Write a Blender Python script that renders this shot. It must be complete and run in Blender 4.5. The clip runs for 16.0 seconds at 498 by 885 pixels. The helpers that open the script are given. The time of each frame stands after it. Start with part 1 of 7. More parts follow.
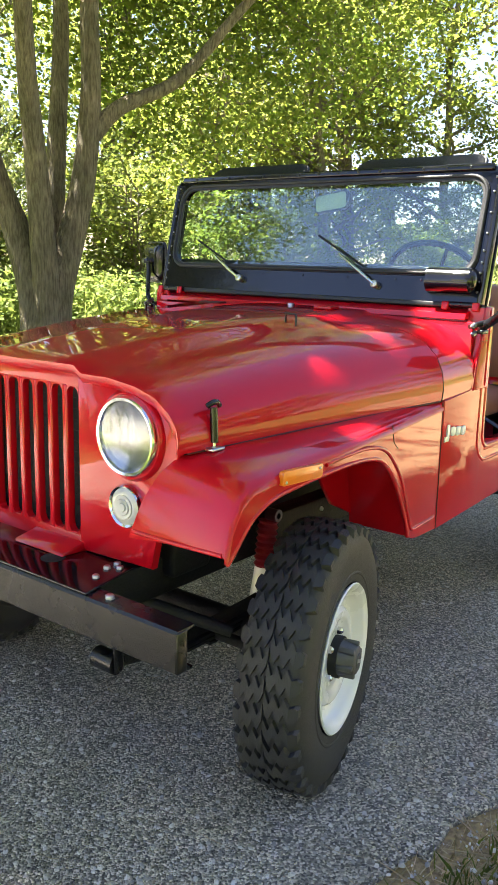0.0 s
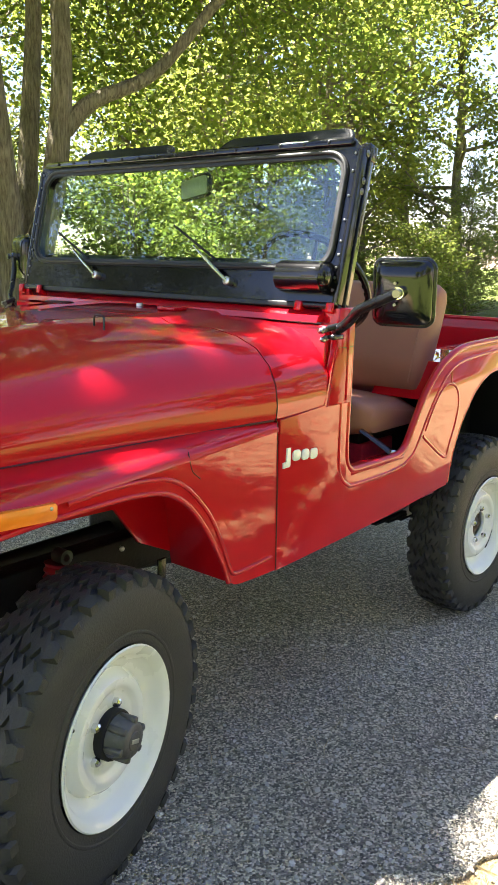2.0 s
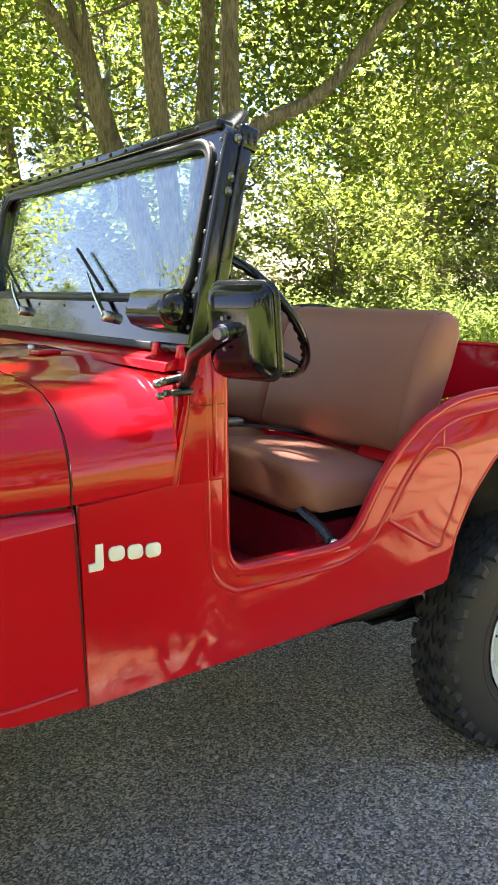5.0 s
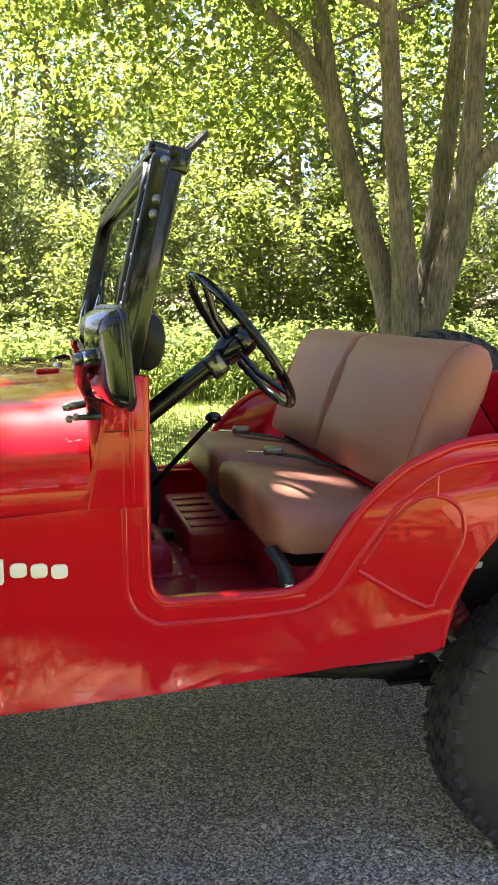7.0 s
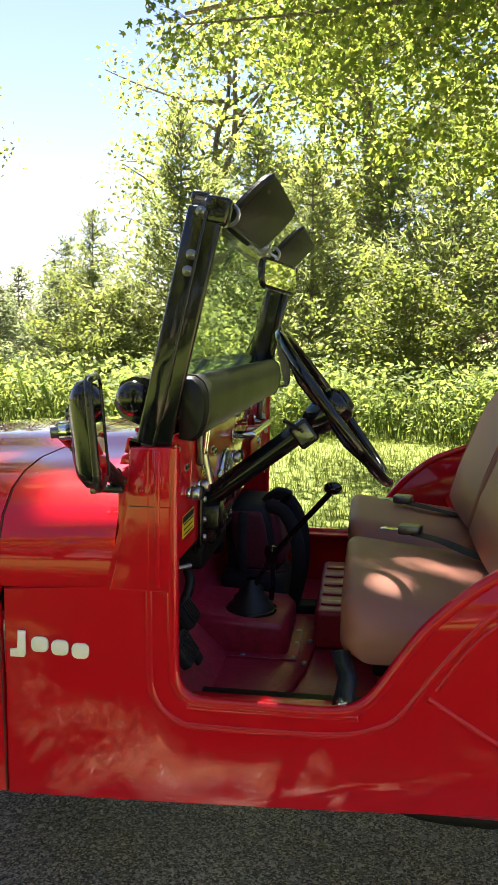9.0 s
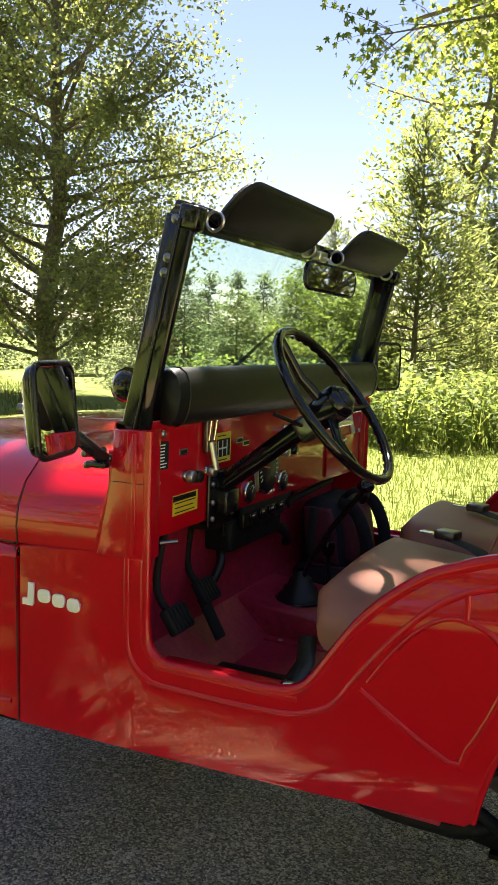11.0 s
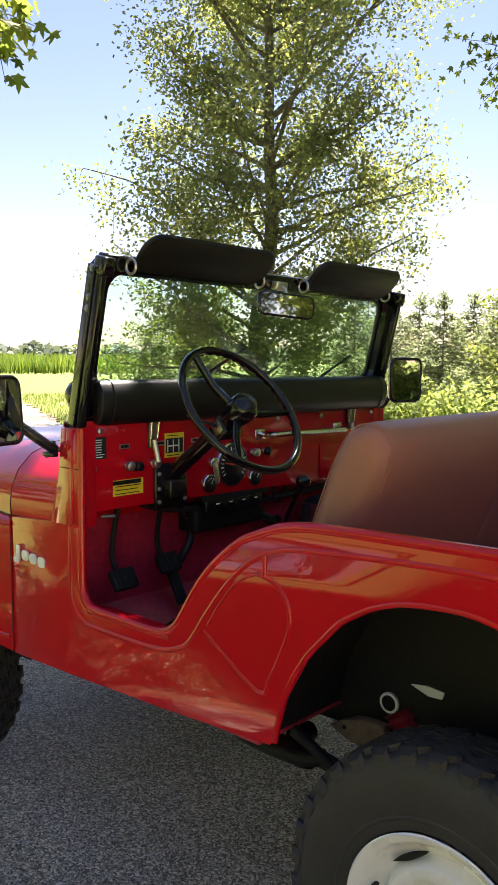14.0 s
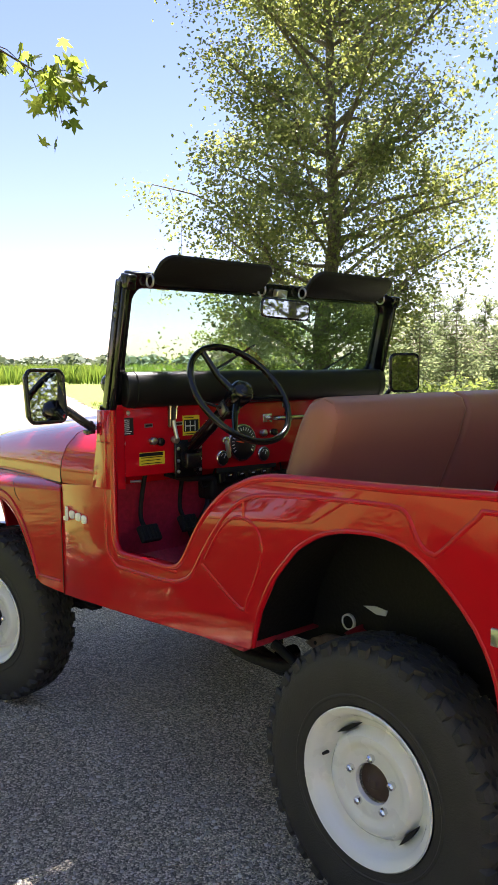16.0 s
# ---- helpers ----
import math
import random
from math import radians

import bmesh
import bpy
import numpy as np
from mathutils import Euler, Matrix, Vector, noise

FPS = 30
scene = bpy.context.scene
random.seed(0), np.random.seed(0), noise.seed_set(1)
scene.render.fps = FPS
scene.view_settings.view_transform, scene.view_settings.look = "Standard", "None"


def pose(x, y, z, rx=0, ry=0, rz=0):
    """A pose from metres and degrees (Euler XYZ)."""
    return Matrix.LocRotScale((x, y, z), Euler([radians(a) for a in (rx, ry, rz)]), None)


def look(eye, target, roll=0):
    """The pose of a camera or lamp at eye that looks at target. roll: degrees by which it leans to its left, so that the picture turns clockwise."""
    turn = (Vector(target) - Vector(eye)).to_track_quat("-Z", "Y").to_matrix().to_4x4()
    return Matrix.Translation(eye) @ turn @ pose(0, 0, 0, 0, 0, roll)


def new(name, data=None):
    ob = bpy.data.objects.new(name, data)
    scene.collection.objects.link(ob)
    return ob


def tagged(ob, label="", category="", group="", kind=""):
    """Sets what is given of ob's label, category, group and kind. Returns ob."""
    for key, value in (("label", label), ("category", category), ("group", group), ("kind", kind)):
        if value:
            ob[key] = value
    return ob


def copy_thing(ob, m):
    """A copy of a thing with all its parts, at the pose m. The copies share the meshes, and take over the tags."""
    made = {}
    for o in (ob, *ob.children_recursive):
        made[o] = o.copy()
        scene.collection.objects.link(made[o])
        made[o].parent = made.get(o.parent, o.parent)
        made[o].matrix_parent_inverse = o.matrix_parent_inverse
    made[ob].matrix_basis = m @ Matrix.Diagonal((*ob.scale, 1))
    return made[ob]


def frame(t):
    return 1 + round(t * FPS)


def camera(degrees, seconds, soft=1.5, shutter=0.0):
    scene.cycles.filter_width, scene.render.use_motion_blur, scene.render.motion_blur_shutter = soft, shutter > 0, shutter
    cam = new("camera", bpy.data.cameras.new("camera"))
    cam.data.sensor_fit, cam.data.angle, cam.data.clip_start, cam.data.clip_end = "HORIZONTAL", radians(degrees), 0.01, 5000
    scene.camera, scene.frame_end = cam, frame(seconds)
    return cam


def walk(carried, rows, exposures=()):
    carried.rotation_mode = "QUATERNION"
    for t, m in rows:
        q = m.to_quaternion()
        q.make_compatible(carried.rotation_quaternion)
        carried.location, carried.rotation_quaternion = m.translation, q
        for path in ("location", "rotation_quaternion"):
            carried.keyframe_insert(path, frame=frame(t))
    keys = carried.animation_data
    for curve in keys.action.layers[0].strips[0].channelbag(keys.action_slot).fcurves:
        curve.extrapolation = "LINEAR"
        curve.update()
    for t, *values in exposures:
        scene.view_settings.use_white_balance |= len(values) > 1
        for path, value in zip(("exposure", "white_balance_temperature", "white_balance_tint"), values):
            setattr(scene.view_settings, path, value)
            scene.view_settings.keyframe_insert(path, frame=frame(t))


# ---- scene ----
cam = camera(33.6, 16.0)
PATH = [
    (0, (-1.807, -1.822, 1.429), (-0.253, -0.64, 0.998), 1.6),
    (0.5, (-1.68, -1.873, 1.437), (-0.109, -0.716, 0.997), 1.3),
    (1, (-1.48, -1.897, 1.428), (0.085, -0.732, 0.99), 1.2),
    (1.5, (-1.275, -1.95, 1.427), (0.271, -0.758, 0.993), 1.4),
    (2, (-1.098, -2.042, 1.419), (0.418, -0.809, 0.99), 1.5),
    (2.5, (-0.915, -2.13, 1.409), (0.579, -0.864, 1.0), 1.7),
    (3, (-0.724, -2.159, 1.423), (0.716, -0.835, 1.005), 0.7),
    (3.5, (-0.524, -2.147, 1.411), (0.85, -0.75, 1.011), 0.0),
    (6, (0.447, -2.372, 1.448), (1.254, -0.579, 1.082), 0.0),
    (6.5, (0.651, -2.441, 1.441), (1.291, -0.578, 1.095), 0.4),
    (7, (0.755, -2.44, 1.445), (1.237, -0.527, 1.113), 0.4),
    (7.5, (0.893, -2.363, 1.463), (1.196, -0.413, 1.14), 0.4),
    (8, (0.978, -2.318, 1.498), (1.087, -0.344, 1.195), 0.4),
    (8.5, (1.133, -2.259, 1.498), (1.051, -0.28, 1.224), 0.5),
    (9, (1.309, -2.23, 1.5), (1.034, -0.265, 1.25), 0.7),
    (9.5, (1.471, -2.272, 1.504), (1.025, -0.337, 1.261), 1.3),
    (10, (1.617, -2.27, 1.499), (1.018, -0.377, 1.258), 1.8),
    (12.5, (2.263, -2.045, 1.485), (1.128, -0.416, 1.249), 1.1),
    (13, (2.423, -2.048, 1.493), (1.213, -0.471, 1.269), 0.9),
    (13.5, (2.626, -2.108, 1.491), (1.355, -0.578, 1.283), 0.7),
    (14, (2.79, -2.1, 1.489), (1.461, -0.618, 1.288), 0.6),
    (14.5, (2.923, -2.013, 1.446), (1.536, -0.586, 1.238), 0.1),
    (15, (3.045, -2.07, 1.424), (1.638, -0.663, 1.224), 0.3),
    (15.5, (3.199, -2.226, 1.438), (1.762, -0.848, 1.246), -0.1),
    (16, (3.346, -2.322, 1.441), (1.887, -0.966, 1.259), -0.4),
]
walk(cam, [(t, look(eye, target, roll)) for t, eye, target, roll in PATH],
     exposures=[(0.0, 4.0, 6500, 10), (3.5, 3.95, 6450, 11), (6.0, 4.05, 6450, 13), (8.0, 3.8, 6400, 15), (9.0, 3.4, 6550, 13), (10.0, 3.2, 6850, 13), (13.0, 3.25, 6800, 17), (16.0, 3.18, 6300, 18)])

# ---------------------------------------------------------------- world and sun
SUN_AZ, SUN_EL = radians(112.0), radians(62.0)     # azimuth from +x towards +y
world = bpy.data.worlds.new("sky")
scene.world = world
world.use_nodes = True
wn, wl = world.node_tree.nodes, world.node_tree.links
sky = wn.new("ShaderNodeTexSky")
sky.sky_type, sky.sun_disc = "NISHITA", False
sky.sun_elevation, sky.sun_rotation = SUN_EL, radians(90) - SUN_AZ
sky.air_density, sky.dust_density, sky.ozone_density = 1.2, 0.0, 2.2
haze = wn.new("ShaderNodeMixRGB")
haze.blend_type = "MULTIPLY"
haze.inputs[0].default_value, haze.inputs[2].default_value = 1.0, (1.0, 0.86, 0.98, 1)
wl.new(sky.outputs["Color"], haze.inputs[1])
wl.new(haze.outputs[0], wn["Background"].inputs["Color"])
wn["Background"].inputs["Strength"].default_value = 0.024
sun_data = bpy.data.lights.new("sun", "SUN")
sun_data.energy, sun_data.angle, sun_data.color = 4.3, radians(0.6), (1.0, 0.94, 0.84)
sun = new("sun", sun_data)
sun_dir = Vector((math.cos(SUN_EL) * math.cos(SUN_AZ), math.cos(SUN_EL) * math.sin(SUN_AZ), math.sin(SUN_EL)))
sun.matrix_world = look(tuple(sun_dir * 60), (0, 0, 0))


# ---------------------------------------------------------------- materials
def material(name, color, rough=0.5, metal=0.0, var=0.12, scale=8.0, bump=0.0, bump_scale=60.0, coat=0.0, coat_rough=0.03,
             spec=0.5, tint=None, fine=None, island=False):
    """Principled material with two scales of colour variation and fine relief."""
    m = bpy.data.materials.new(name)
    m.use_nodes = True
    n, l = m.node_tree.nodes, m.node_tree.links
    p = n["Principled BSDF"]
    co = n.new("ShaderNodeTexCoord")
    big = n.new("ShaderNodeTexNoise")
    big.inputs["Scale"].default_value, big.inputs["Detail"].default_value = scale, 5
    l.new(co.outputs["Object"], big.inputs["Vector"])
    ramp = n.new("ShaderNodeMixRGB")
    dark = tuple(c * (1 - var) for c in color)
    light = tint or tuple(min(1.0, c * (1 + var)) for c in color)
    ramp.inputs[1].default_value, ramp.inputs[2].default_value = (*dark, 1), (*light, 1)
    l.new(big.outputs["Fac"], ramp.inputs[0])
    out = ramp.outputs[0]
    if fine:
        small = n.new("ShaderNodeTexNoise")
        small.inputs["Scale"].default_value, small.inputs["Detail"].default_value = fine, 3
        l.new(co.outputs["Object"], small.inputs["Vector"])
        mul = n.new("ShaderNodeMixRGB")
        mul.blend_type = "OVERLAY"
        mul.inputs[0].default_value = 0.5
        l.new(out, mul.inputs[1])
        l.new(small.outputs["Fac"], mul.inputs[2])
        out = mul.outputs[0]
    if island:
        geo = n.new("ShaderNodeNewGeometry")
        hsv = n.new("ShaderNodeHueSaturation")
        rng = n.new("ShaderNodeMapRange")
        rng.inputs["To Min"].default_value, rng.inputs["To Max"].default_value = 0.55, 1.5
        l.new(geo.outputs["Random Per Island"], rng.inputs["Value"])
        l.new(rng.outputs[0], hsv.inputs["Value"])
        l.new(out, hsv.inputs["Color"])
        out = hsv.outputs[0]
    l.new(out, p.inputs["Base Color"])
    rv = n.new("ShaderNodeMapRange")
    rv.inputs["To Min"].default_value, rv.inputs["To Max"].default_value = max(0.0, rough * 0.85), min(1.0, rough * 1.15)
    l.new(big.outputs["Fac"], rv.inputs["Value"])
    l.new(rv.outputs[0], p.inputs["Roughness"])
    p.inputs["Metallic"].default_value = metal
    p.inputs["Specular IOR Level"].default_value = spec
    p.inputs["Coat Weight"].default_value, p.inputs["Coat Roughness"].default_value = coat, coat_rough
    if bump:
        bn = n.new("ShaderNodeTexNoise")
        bn.inputs["Scale"].default_value, bn.inputs["Detail"].default_value = bump_scale, 4
        l.new(co.outputs["Object"], bn.inputs["Vector"])
        b = n.new("ShaderNodeBump")
        b.inputs["Strength"].default_value, b.inputs["Distance"].default_value = bump, 0.01
        l.new(bn.outputs["Fac"], b.inputs["Height"])
        l.new(b.outputs["Normal"], p.inputs["Normal"])
    return m


def leaf_material(name, color, glow, rough=0.6, clear=0.5):
    """Leaves: reflecting face and light shining through, each leaf a little different."""
    m = bpy.data.materials.new(name)
    m.use_nodes = True
    n, l = m.node_tree.nodes, m.node_tree.links
    geo = n.new("ShaderNodeNewGeometry")
    front, back = n.new("ShaderNodeHueSaturation"), n.new("ShaderNodeHueSaturation")
    rng = n.new("ShaderNodeMapRange")
    rng.inputs["To Min"].default_value, rng.inputs["To Max"].default_value = 0.74, 1.20
    hue = n.new("ShaderNodeMapRange")
    hue.inputs["To Min"].default_value, hue.inputs["To Max"].default_value = 0.515, 0.475
    l.new(geo.outputs["Random Per Island"], rng.inputs["Value"])
    l.new(geo.outputs["Random Per Island"], hue.inputs["Value"])
    for node, c in ((front, color), (back, glow)):
        node.inputs["Color"].default_value = (*c, 1)
        l.new(rng.outputs[0], node.inputs["Value"])
        l.new(hue.outputs[0], node.inputs["Hue"])
    p = n["Principled BSDF"]
    p.inputs["Roughness"].default_value, p.inputs["Specular IOR Level"].default_value = rough, 0.1
    l.new(front.outputs[0], p.inputs["Base Color"])
    t = n.new("ShaderNodeBsdfTranslucent")
    l.new(back.outputs[0], t.inputs["Color"])
    mix = n.new("ShaderNodeMixShader")
    mix.inputs[0].default_value = clear
    l.new(p.outputs[0], mix.inputs[1])
    l.new(t.outputs[0], mix.inputs[2])
    l.new(mix.outputs[0], n["Material Output"].inputs["Surface"])
    return m


RED = material("red_paint", (0.50, 0.003, 0.011), 0.45, var=0.05, scale=3, bump=0.004, bump_scale=9, coat=1.0, coat_rough=0.008, spec=0.05)
RED.node_tree.nodes["Principled BSDF"].inputs["Coat IOR"].default_value = 1.46
RED_FLOOR = material("red_floor_paint", (0.40, 0.022, 0.052), 0.36, var=0.25, scale=9, bump=0.15, bump_scale=90, fine=60)
BLACK = material("black_gloss_paint", (0.005, 0.005, 0.006), 0.12, var=0.25, scale=5, bump=0.01, bump_scale=12, coat=0.3, coat_rough=0.02, spec=0.35)
BLACK_SATIN = material("black_satin_metal", (0.008, 0.008, 0.0085), 0.27, var=0.3, scale=10, bump=0.08, bump_scale=150)
UNDER = material("underside_black", (0.006, 0.006, 0.0065), 0.6, var=0.4, scale=12, bump=0.3, bump_scale=80, spec=0.3)
RUBBER = material("tyre_rubber", (0.034, 0.034, 0.033), 0.58, var=0.3, scale=14, bump=0.25, bump_scale=220, spec=0.35, tint=(0.050, 0.048, 0.045))
GASKET = material("rubber_gasket", (0.010, 0.010, 0.011), 0.5, var=0.2, bump=0.05)
VINYL_PAD = material("black_vinyl_pad", (0.006, 0.0065, 0.0065), 0.40, var=0.2, scale=6, bump=0.08, bump_scale=420, spec=0.4)
VISOR = material("dark_visor_vinyl", (0.007, 0.0075, 0.007), 0.5, var=0.2, scale=6, bump=0.2, bump_scale=260, spec=0.3)
BROWN = material("brown_seat_vinyl", (0.33, 0.138, 0.098), 0.46, var=0.10, scale=5, bump=0.08, bump_scale=420, spec=0.3)
WHITE = material("white_wheel_paint", (0.80, 0.80, 0.77), 0.28, var=0.05, scale=9, bump=0.03, bump_scale=40, coat=0.4)
WHITE_ENAMEL = material("white_enamel", (0.82, 0.81, 0.75), 0.3, var=0.04)
CHROME = material("chrome", (0.72, 0.72, 0.72), 0.12, metal=1.0, var=0.06, scale=30)
ZINC = material("zinc_bolts", (0.55, 0.55, 0.53), 0.32, metal=1.0, var=0.2, scale=60)
GREY_HUB = material("hub_grey_cast", (0.10, 0.10, 0.10), 0.5, metal=0.5, var=0.25, scale=30, bump=0.2, bump_scale=120)
AMBER = material("amber_lens", (0.85, 0.20, 0.006), 0.3, var=0.12, scale=40, coat=0.3)
DARK = material("dark_gap", (0.006, 0.006, 0.006), 0.8, var=0.3)
SEAM = material("seam_shadow_red", (0.06, 0.003, 0.004), 0.6, var=0.2)
RUST = material("hub_rust", (0.07, 0.045, 0.035), 0.7, var=0.4, scale=40, bump=0.3)
TAN = material("tan_skid_plate", (0.17, 0.115, 0.08), 0.75, var=0.75, scale=26, bump=0.4, fine=60)
RED_RUBBER = material("red_shock_boot", (0.25, 0.008, 0.016), 0.5, var=0.2)
GAUGE = material("gauge_face", (0.012, 0.012, 0.012), 0.35, var=0.2)
MARK = material("gauge_markings", (0.75, 0.75, 0.70), 0.5, var=0.05)
NEEDLE = material("orange_needle", (0.75, 0.08, 0.02), 0.4, var=0.05)
YELLOW = material("yellow_sticker", (0.78, 0.60, 0.03), 0.35, var=0.06)
WEB = material("seat_belt_webbing", (0.012, 0.012, 0.013), 0.75, var=0.2, bump=0.4, bump_scale=400)
BAG_BLACK = material("black_nylon", (0.010, 0.010, 0.012), 0.7, var=0.3, bump=0.4, bump_scale=200)
BAG_RED = material("maroon_nylon", (0.10, 0.008, 0.02), 0.65, var=0.25, bump=0.4, bump_scale=200)


def bark_material():
    """Brown-grey bark with upright ridges and dark fissures."""
    m = bpy.data.materials.new("ridged_bark")
    m.use_nodes = True
    n, l = m.node_tree.nodes, m.node_tree.links
    p = n["Principled BSDF"]
    co, mp = n.new("ShaderNodeTexCoord"), n.new("ShaderNodeMapping")
    mp.inputs["Scale"].default_value = (1.0, 1.0, 0.13)
    l.new(co.outputs["Object"], mp.inputs["Vector"])
    ridge, patch = n.new("ShaderNodeTexNoise"), n.new("ShaderNodeTexNoise")
    ridge.inputs["Scale"].default_value, ridge.inputs["Detail"].default_value, ridge.inputs["Roughness"].default_value = 46, 6, 0.62
    patch.inputs["Scale"].default_value, patch.inputs["Detail"].default_value = 2.2, 4
    l.new(mp.outputs[0], ridge.inputs["Vector"])
    l.new(co.outputs["Object"], patch.inputs["Vector"])
    ramp = n.new("ShaderNodeValToRGB")
    e = ramp.color_ramp.elements
    e[0].position, e[0].color = 0.34, (0.085, 0.070, 0.052, 1)
    e[1].position, e[1].color = 0.66, (0.235, 0.205, 0.155, 1)
    k = e.new(0.5)
    k.color = (0.165, 0.140, 0.104, 1)
    l.new(ridge.outputs["Fac"], ramp.inputs[0])
    mix = n.new("ShaderNodeMixRGB")
    mix.blend_type = "MULTIPLY"
    tone = n.new("ShaderNodeValToRGB")
    t = tone.color_ramp.elements
    t[0].position, t[0].color, t[1].position, t[1].color = 0.35, (0.70, 0.72, 0.66, 1), 0.7, (1.25, 1.2, 1.15, 1)
    l.new(patch.outputs["Fac"], tone.inputs[0])
    mix.inputs[0].default_value = 1
    l.new(ramp.outputs[0], mix.inputs[1])
    l.new(tone.outputs[0], mix.inputs[2])
    l.new(mix.outputs[0], p.inputs["Base Color"])
    p.inputs["Roughness"].default_value, p.inputs["Specular IOR Level"].default_value = 0.92, 0.2
    b = n.new("ShaderNodeBump")
    b.inputs["Strength"].default_value, b.inputs["Distance"].default_value = 1.0, 0.035
    l.new(ridge.outputs["Fac"], b.inputs["Height"])
    l.new(b.outputs["Normal"], p.inputs["Normal"])
    return m


BARK = bark_material()
LEAF_BIG = leaf_material("maple_leaves", (0.066, 0.090, 0.022), (0.228, 0.300, 0.044), clear=0.54)
LEAF_FAR = leaf_material("far_leaves", (0.078, 0.102, 0.030), (0.265, 0.305, 0.060), clear=0.58)
LEAF_POPLAR = leaf_material("poplar_leaves", (0.125, 0.150, 0.078), (0.30, 0.34, 0.085), rough=0.50, clear=0.45)
NEEDLES = leaf_material("pine_needles", (0.090, 0.118, 0.048), (0.25, 0.30, 0.085), clear=0.54)
NEEDLES_DARK = leaf_material("spruce_needles", (0.080, 0.104, 0.062), (0.22, 0.27, 0.12), clear=0.52)
GRASS = leaf_material("lawn_grass", (0.085, 0.110, 0.024), (0.19, 0.235, 0.045), clear=0.4)
WEEDS = leaf_material("meadow_weeds", (0.095, 0.135, 0.036), (0.25, 0.32, 0.07), clear=0.45)
STRAW = leaf_material("dry_grass", (0.56, 0.46, 0.28), (0.38, 0.30, 0.16), clear=0.25)
CORN = leaf_material("corn_leaves", (0.10, 0.17, 0.03), (0.25, 0.36, 0.05), clear=0.35)
# paler and greyer than the near leaves: distance haze put into the colour
WOODS = leaf_material("haze_paled_woods", (0.12, 0.15, 0.11), (0.14, 0.17, 0.10), clear=0.2)
PEBBLE = material("pebbles", (0.48, 0.45, 0.41), 0.8, var=0.3, scale=60, bump=0.3, island=True)


def asphalt_material():
    """Dark chip-seal: light and dark chips in a dark binder, worn lighter in broad patches, with dusty edges."""
    m = bpy.data.materials.new("chip_seal")
    m.use_nodes = True
    n, l = m.node_tree.nodes, m.node_tree.links
    p = n["Principled BSDF"]
    co = n.new("ShaderNodeTexCoord")
    vor = n.new("ShaderNodeTexVoronoi")
    vor.inputs["Scale"].default_value = 165
    l.new(co.outputs["Object"], vor.inputs["Vector"])
    grey = n.new("ShaderNodeSeparateColor")
    l.new(vor.outputs["Color"], grey.inputs[0])
    chips = n.new("ShaderNodeValToRGB")
    e = chips.color_ramp.elements
    e[0].position, e[0].color = 0.0, (0.070, 0.065, 0.057, 1)
    e[1].position, e[1].color = 1.0, (0.82, 0.76, 0.65, 1)
    for pos, v in ((0.40, 0.26), (0.70, 0.46), (0.86, 0.70)):
        k = e.new(pos)
        k.color = (v, v * 0.905, v * 0.74, 1)
    l.new(grey.outputs[0], chips.inputs[0])
    big = n.new("ShaderNodeTexNoise")
    big.inputs["Scale"].default_value, big.inputs["Detail"].default_value = 0.8, 6
    l.new(co.outputs["Object"], big.inputs["Vector"])
    wear = n.new("ShaderNodeMixRGB")
    wear.blend_type = "MULTIPLY"
    wear.inputs[0].default_value = 1
    tone = n.new("ShaderNodeValToRGB")
    t = tone.color_ramp.elements
    t[0].position, t[0].color, t[1].position, t[1].color = 0.3, (0.62, 0.62, 0.62, 1), 0.75, (1.35, 1.32, 1.28, 1)
    l.new(big.outputs["Fac"], tone.inputs[0])
    l.new(chips.outputs[0], wear.inputs[1])
    l.new(tone.outputs[0], wear.inputs[2])
    l.new(wear.outputs[0], p.inputs["Base Color"])
    p.inputs["Roughness"].default_value = 0.62
    p.inputs["Specular IOR Level"].default_value = 0.5
    b = n.new("ShaderNodeBump")
    b.inputs["Strength"].default_value, b.inputs["Distance"].default_value = 1.0, 0.010
    inv = n.new("ShaderNodeMath")
    inv.operation = "SUBTRACT"
    inv.inputs[0].default_value = 1
    l.new(vor.outputs["Distance"], inv.inputs[1])
    l.new(inv.outputs[0], b.inputs["Height"])
    l.new(b.outputs["Normal"], p.inputs["Normal"])
    return m


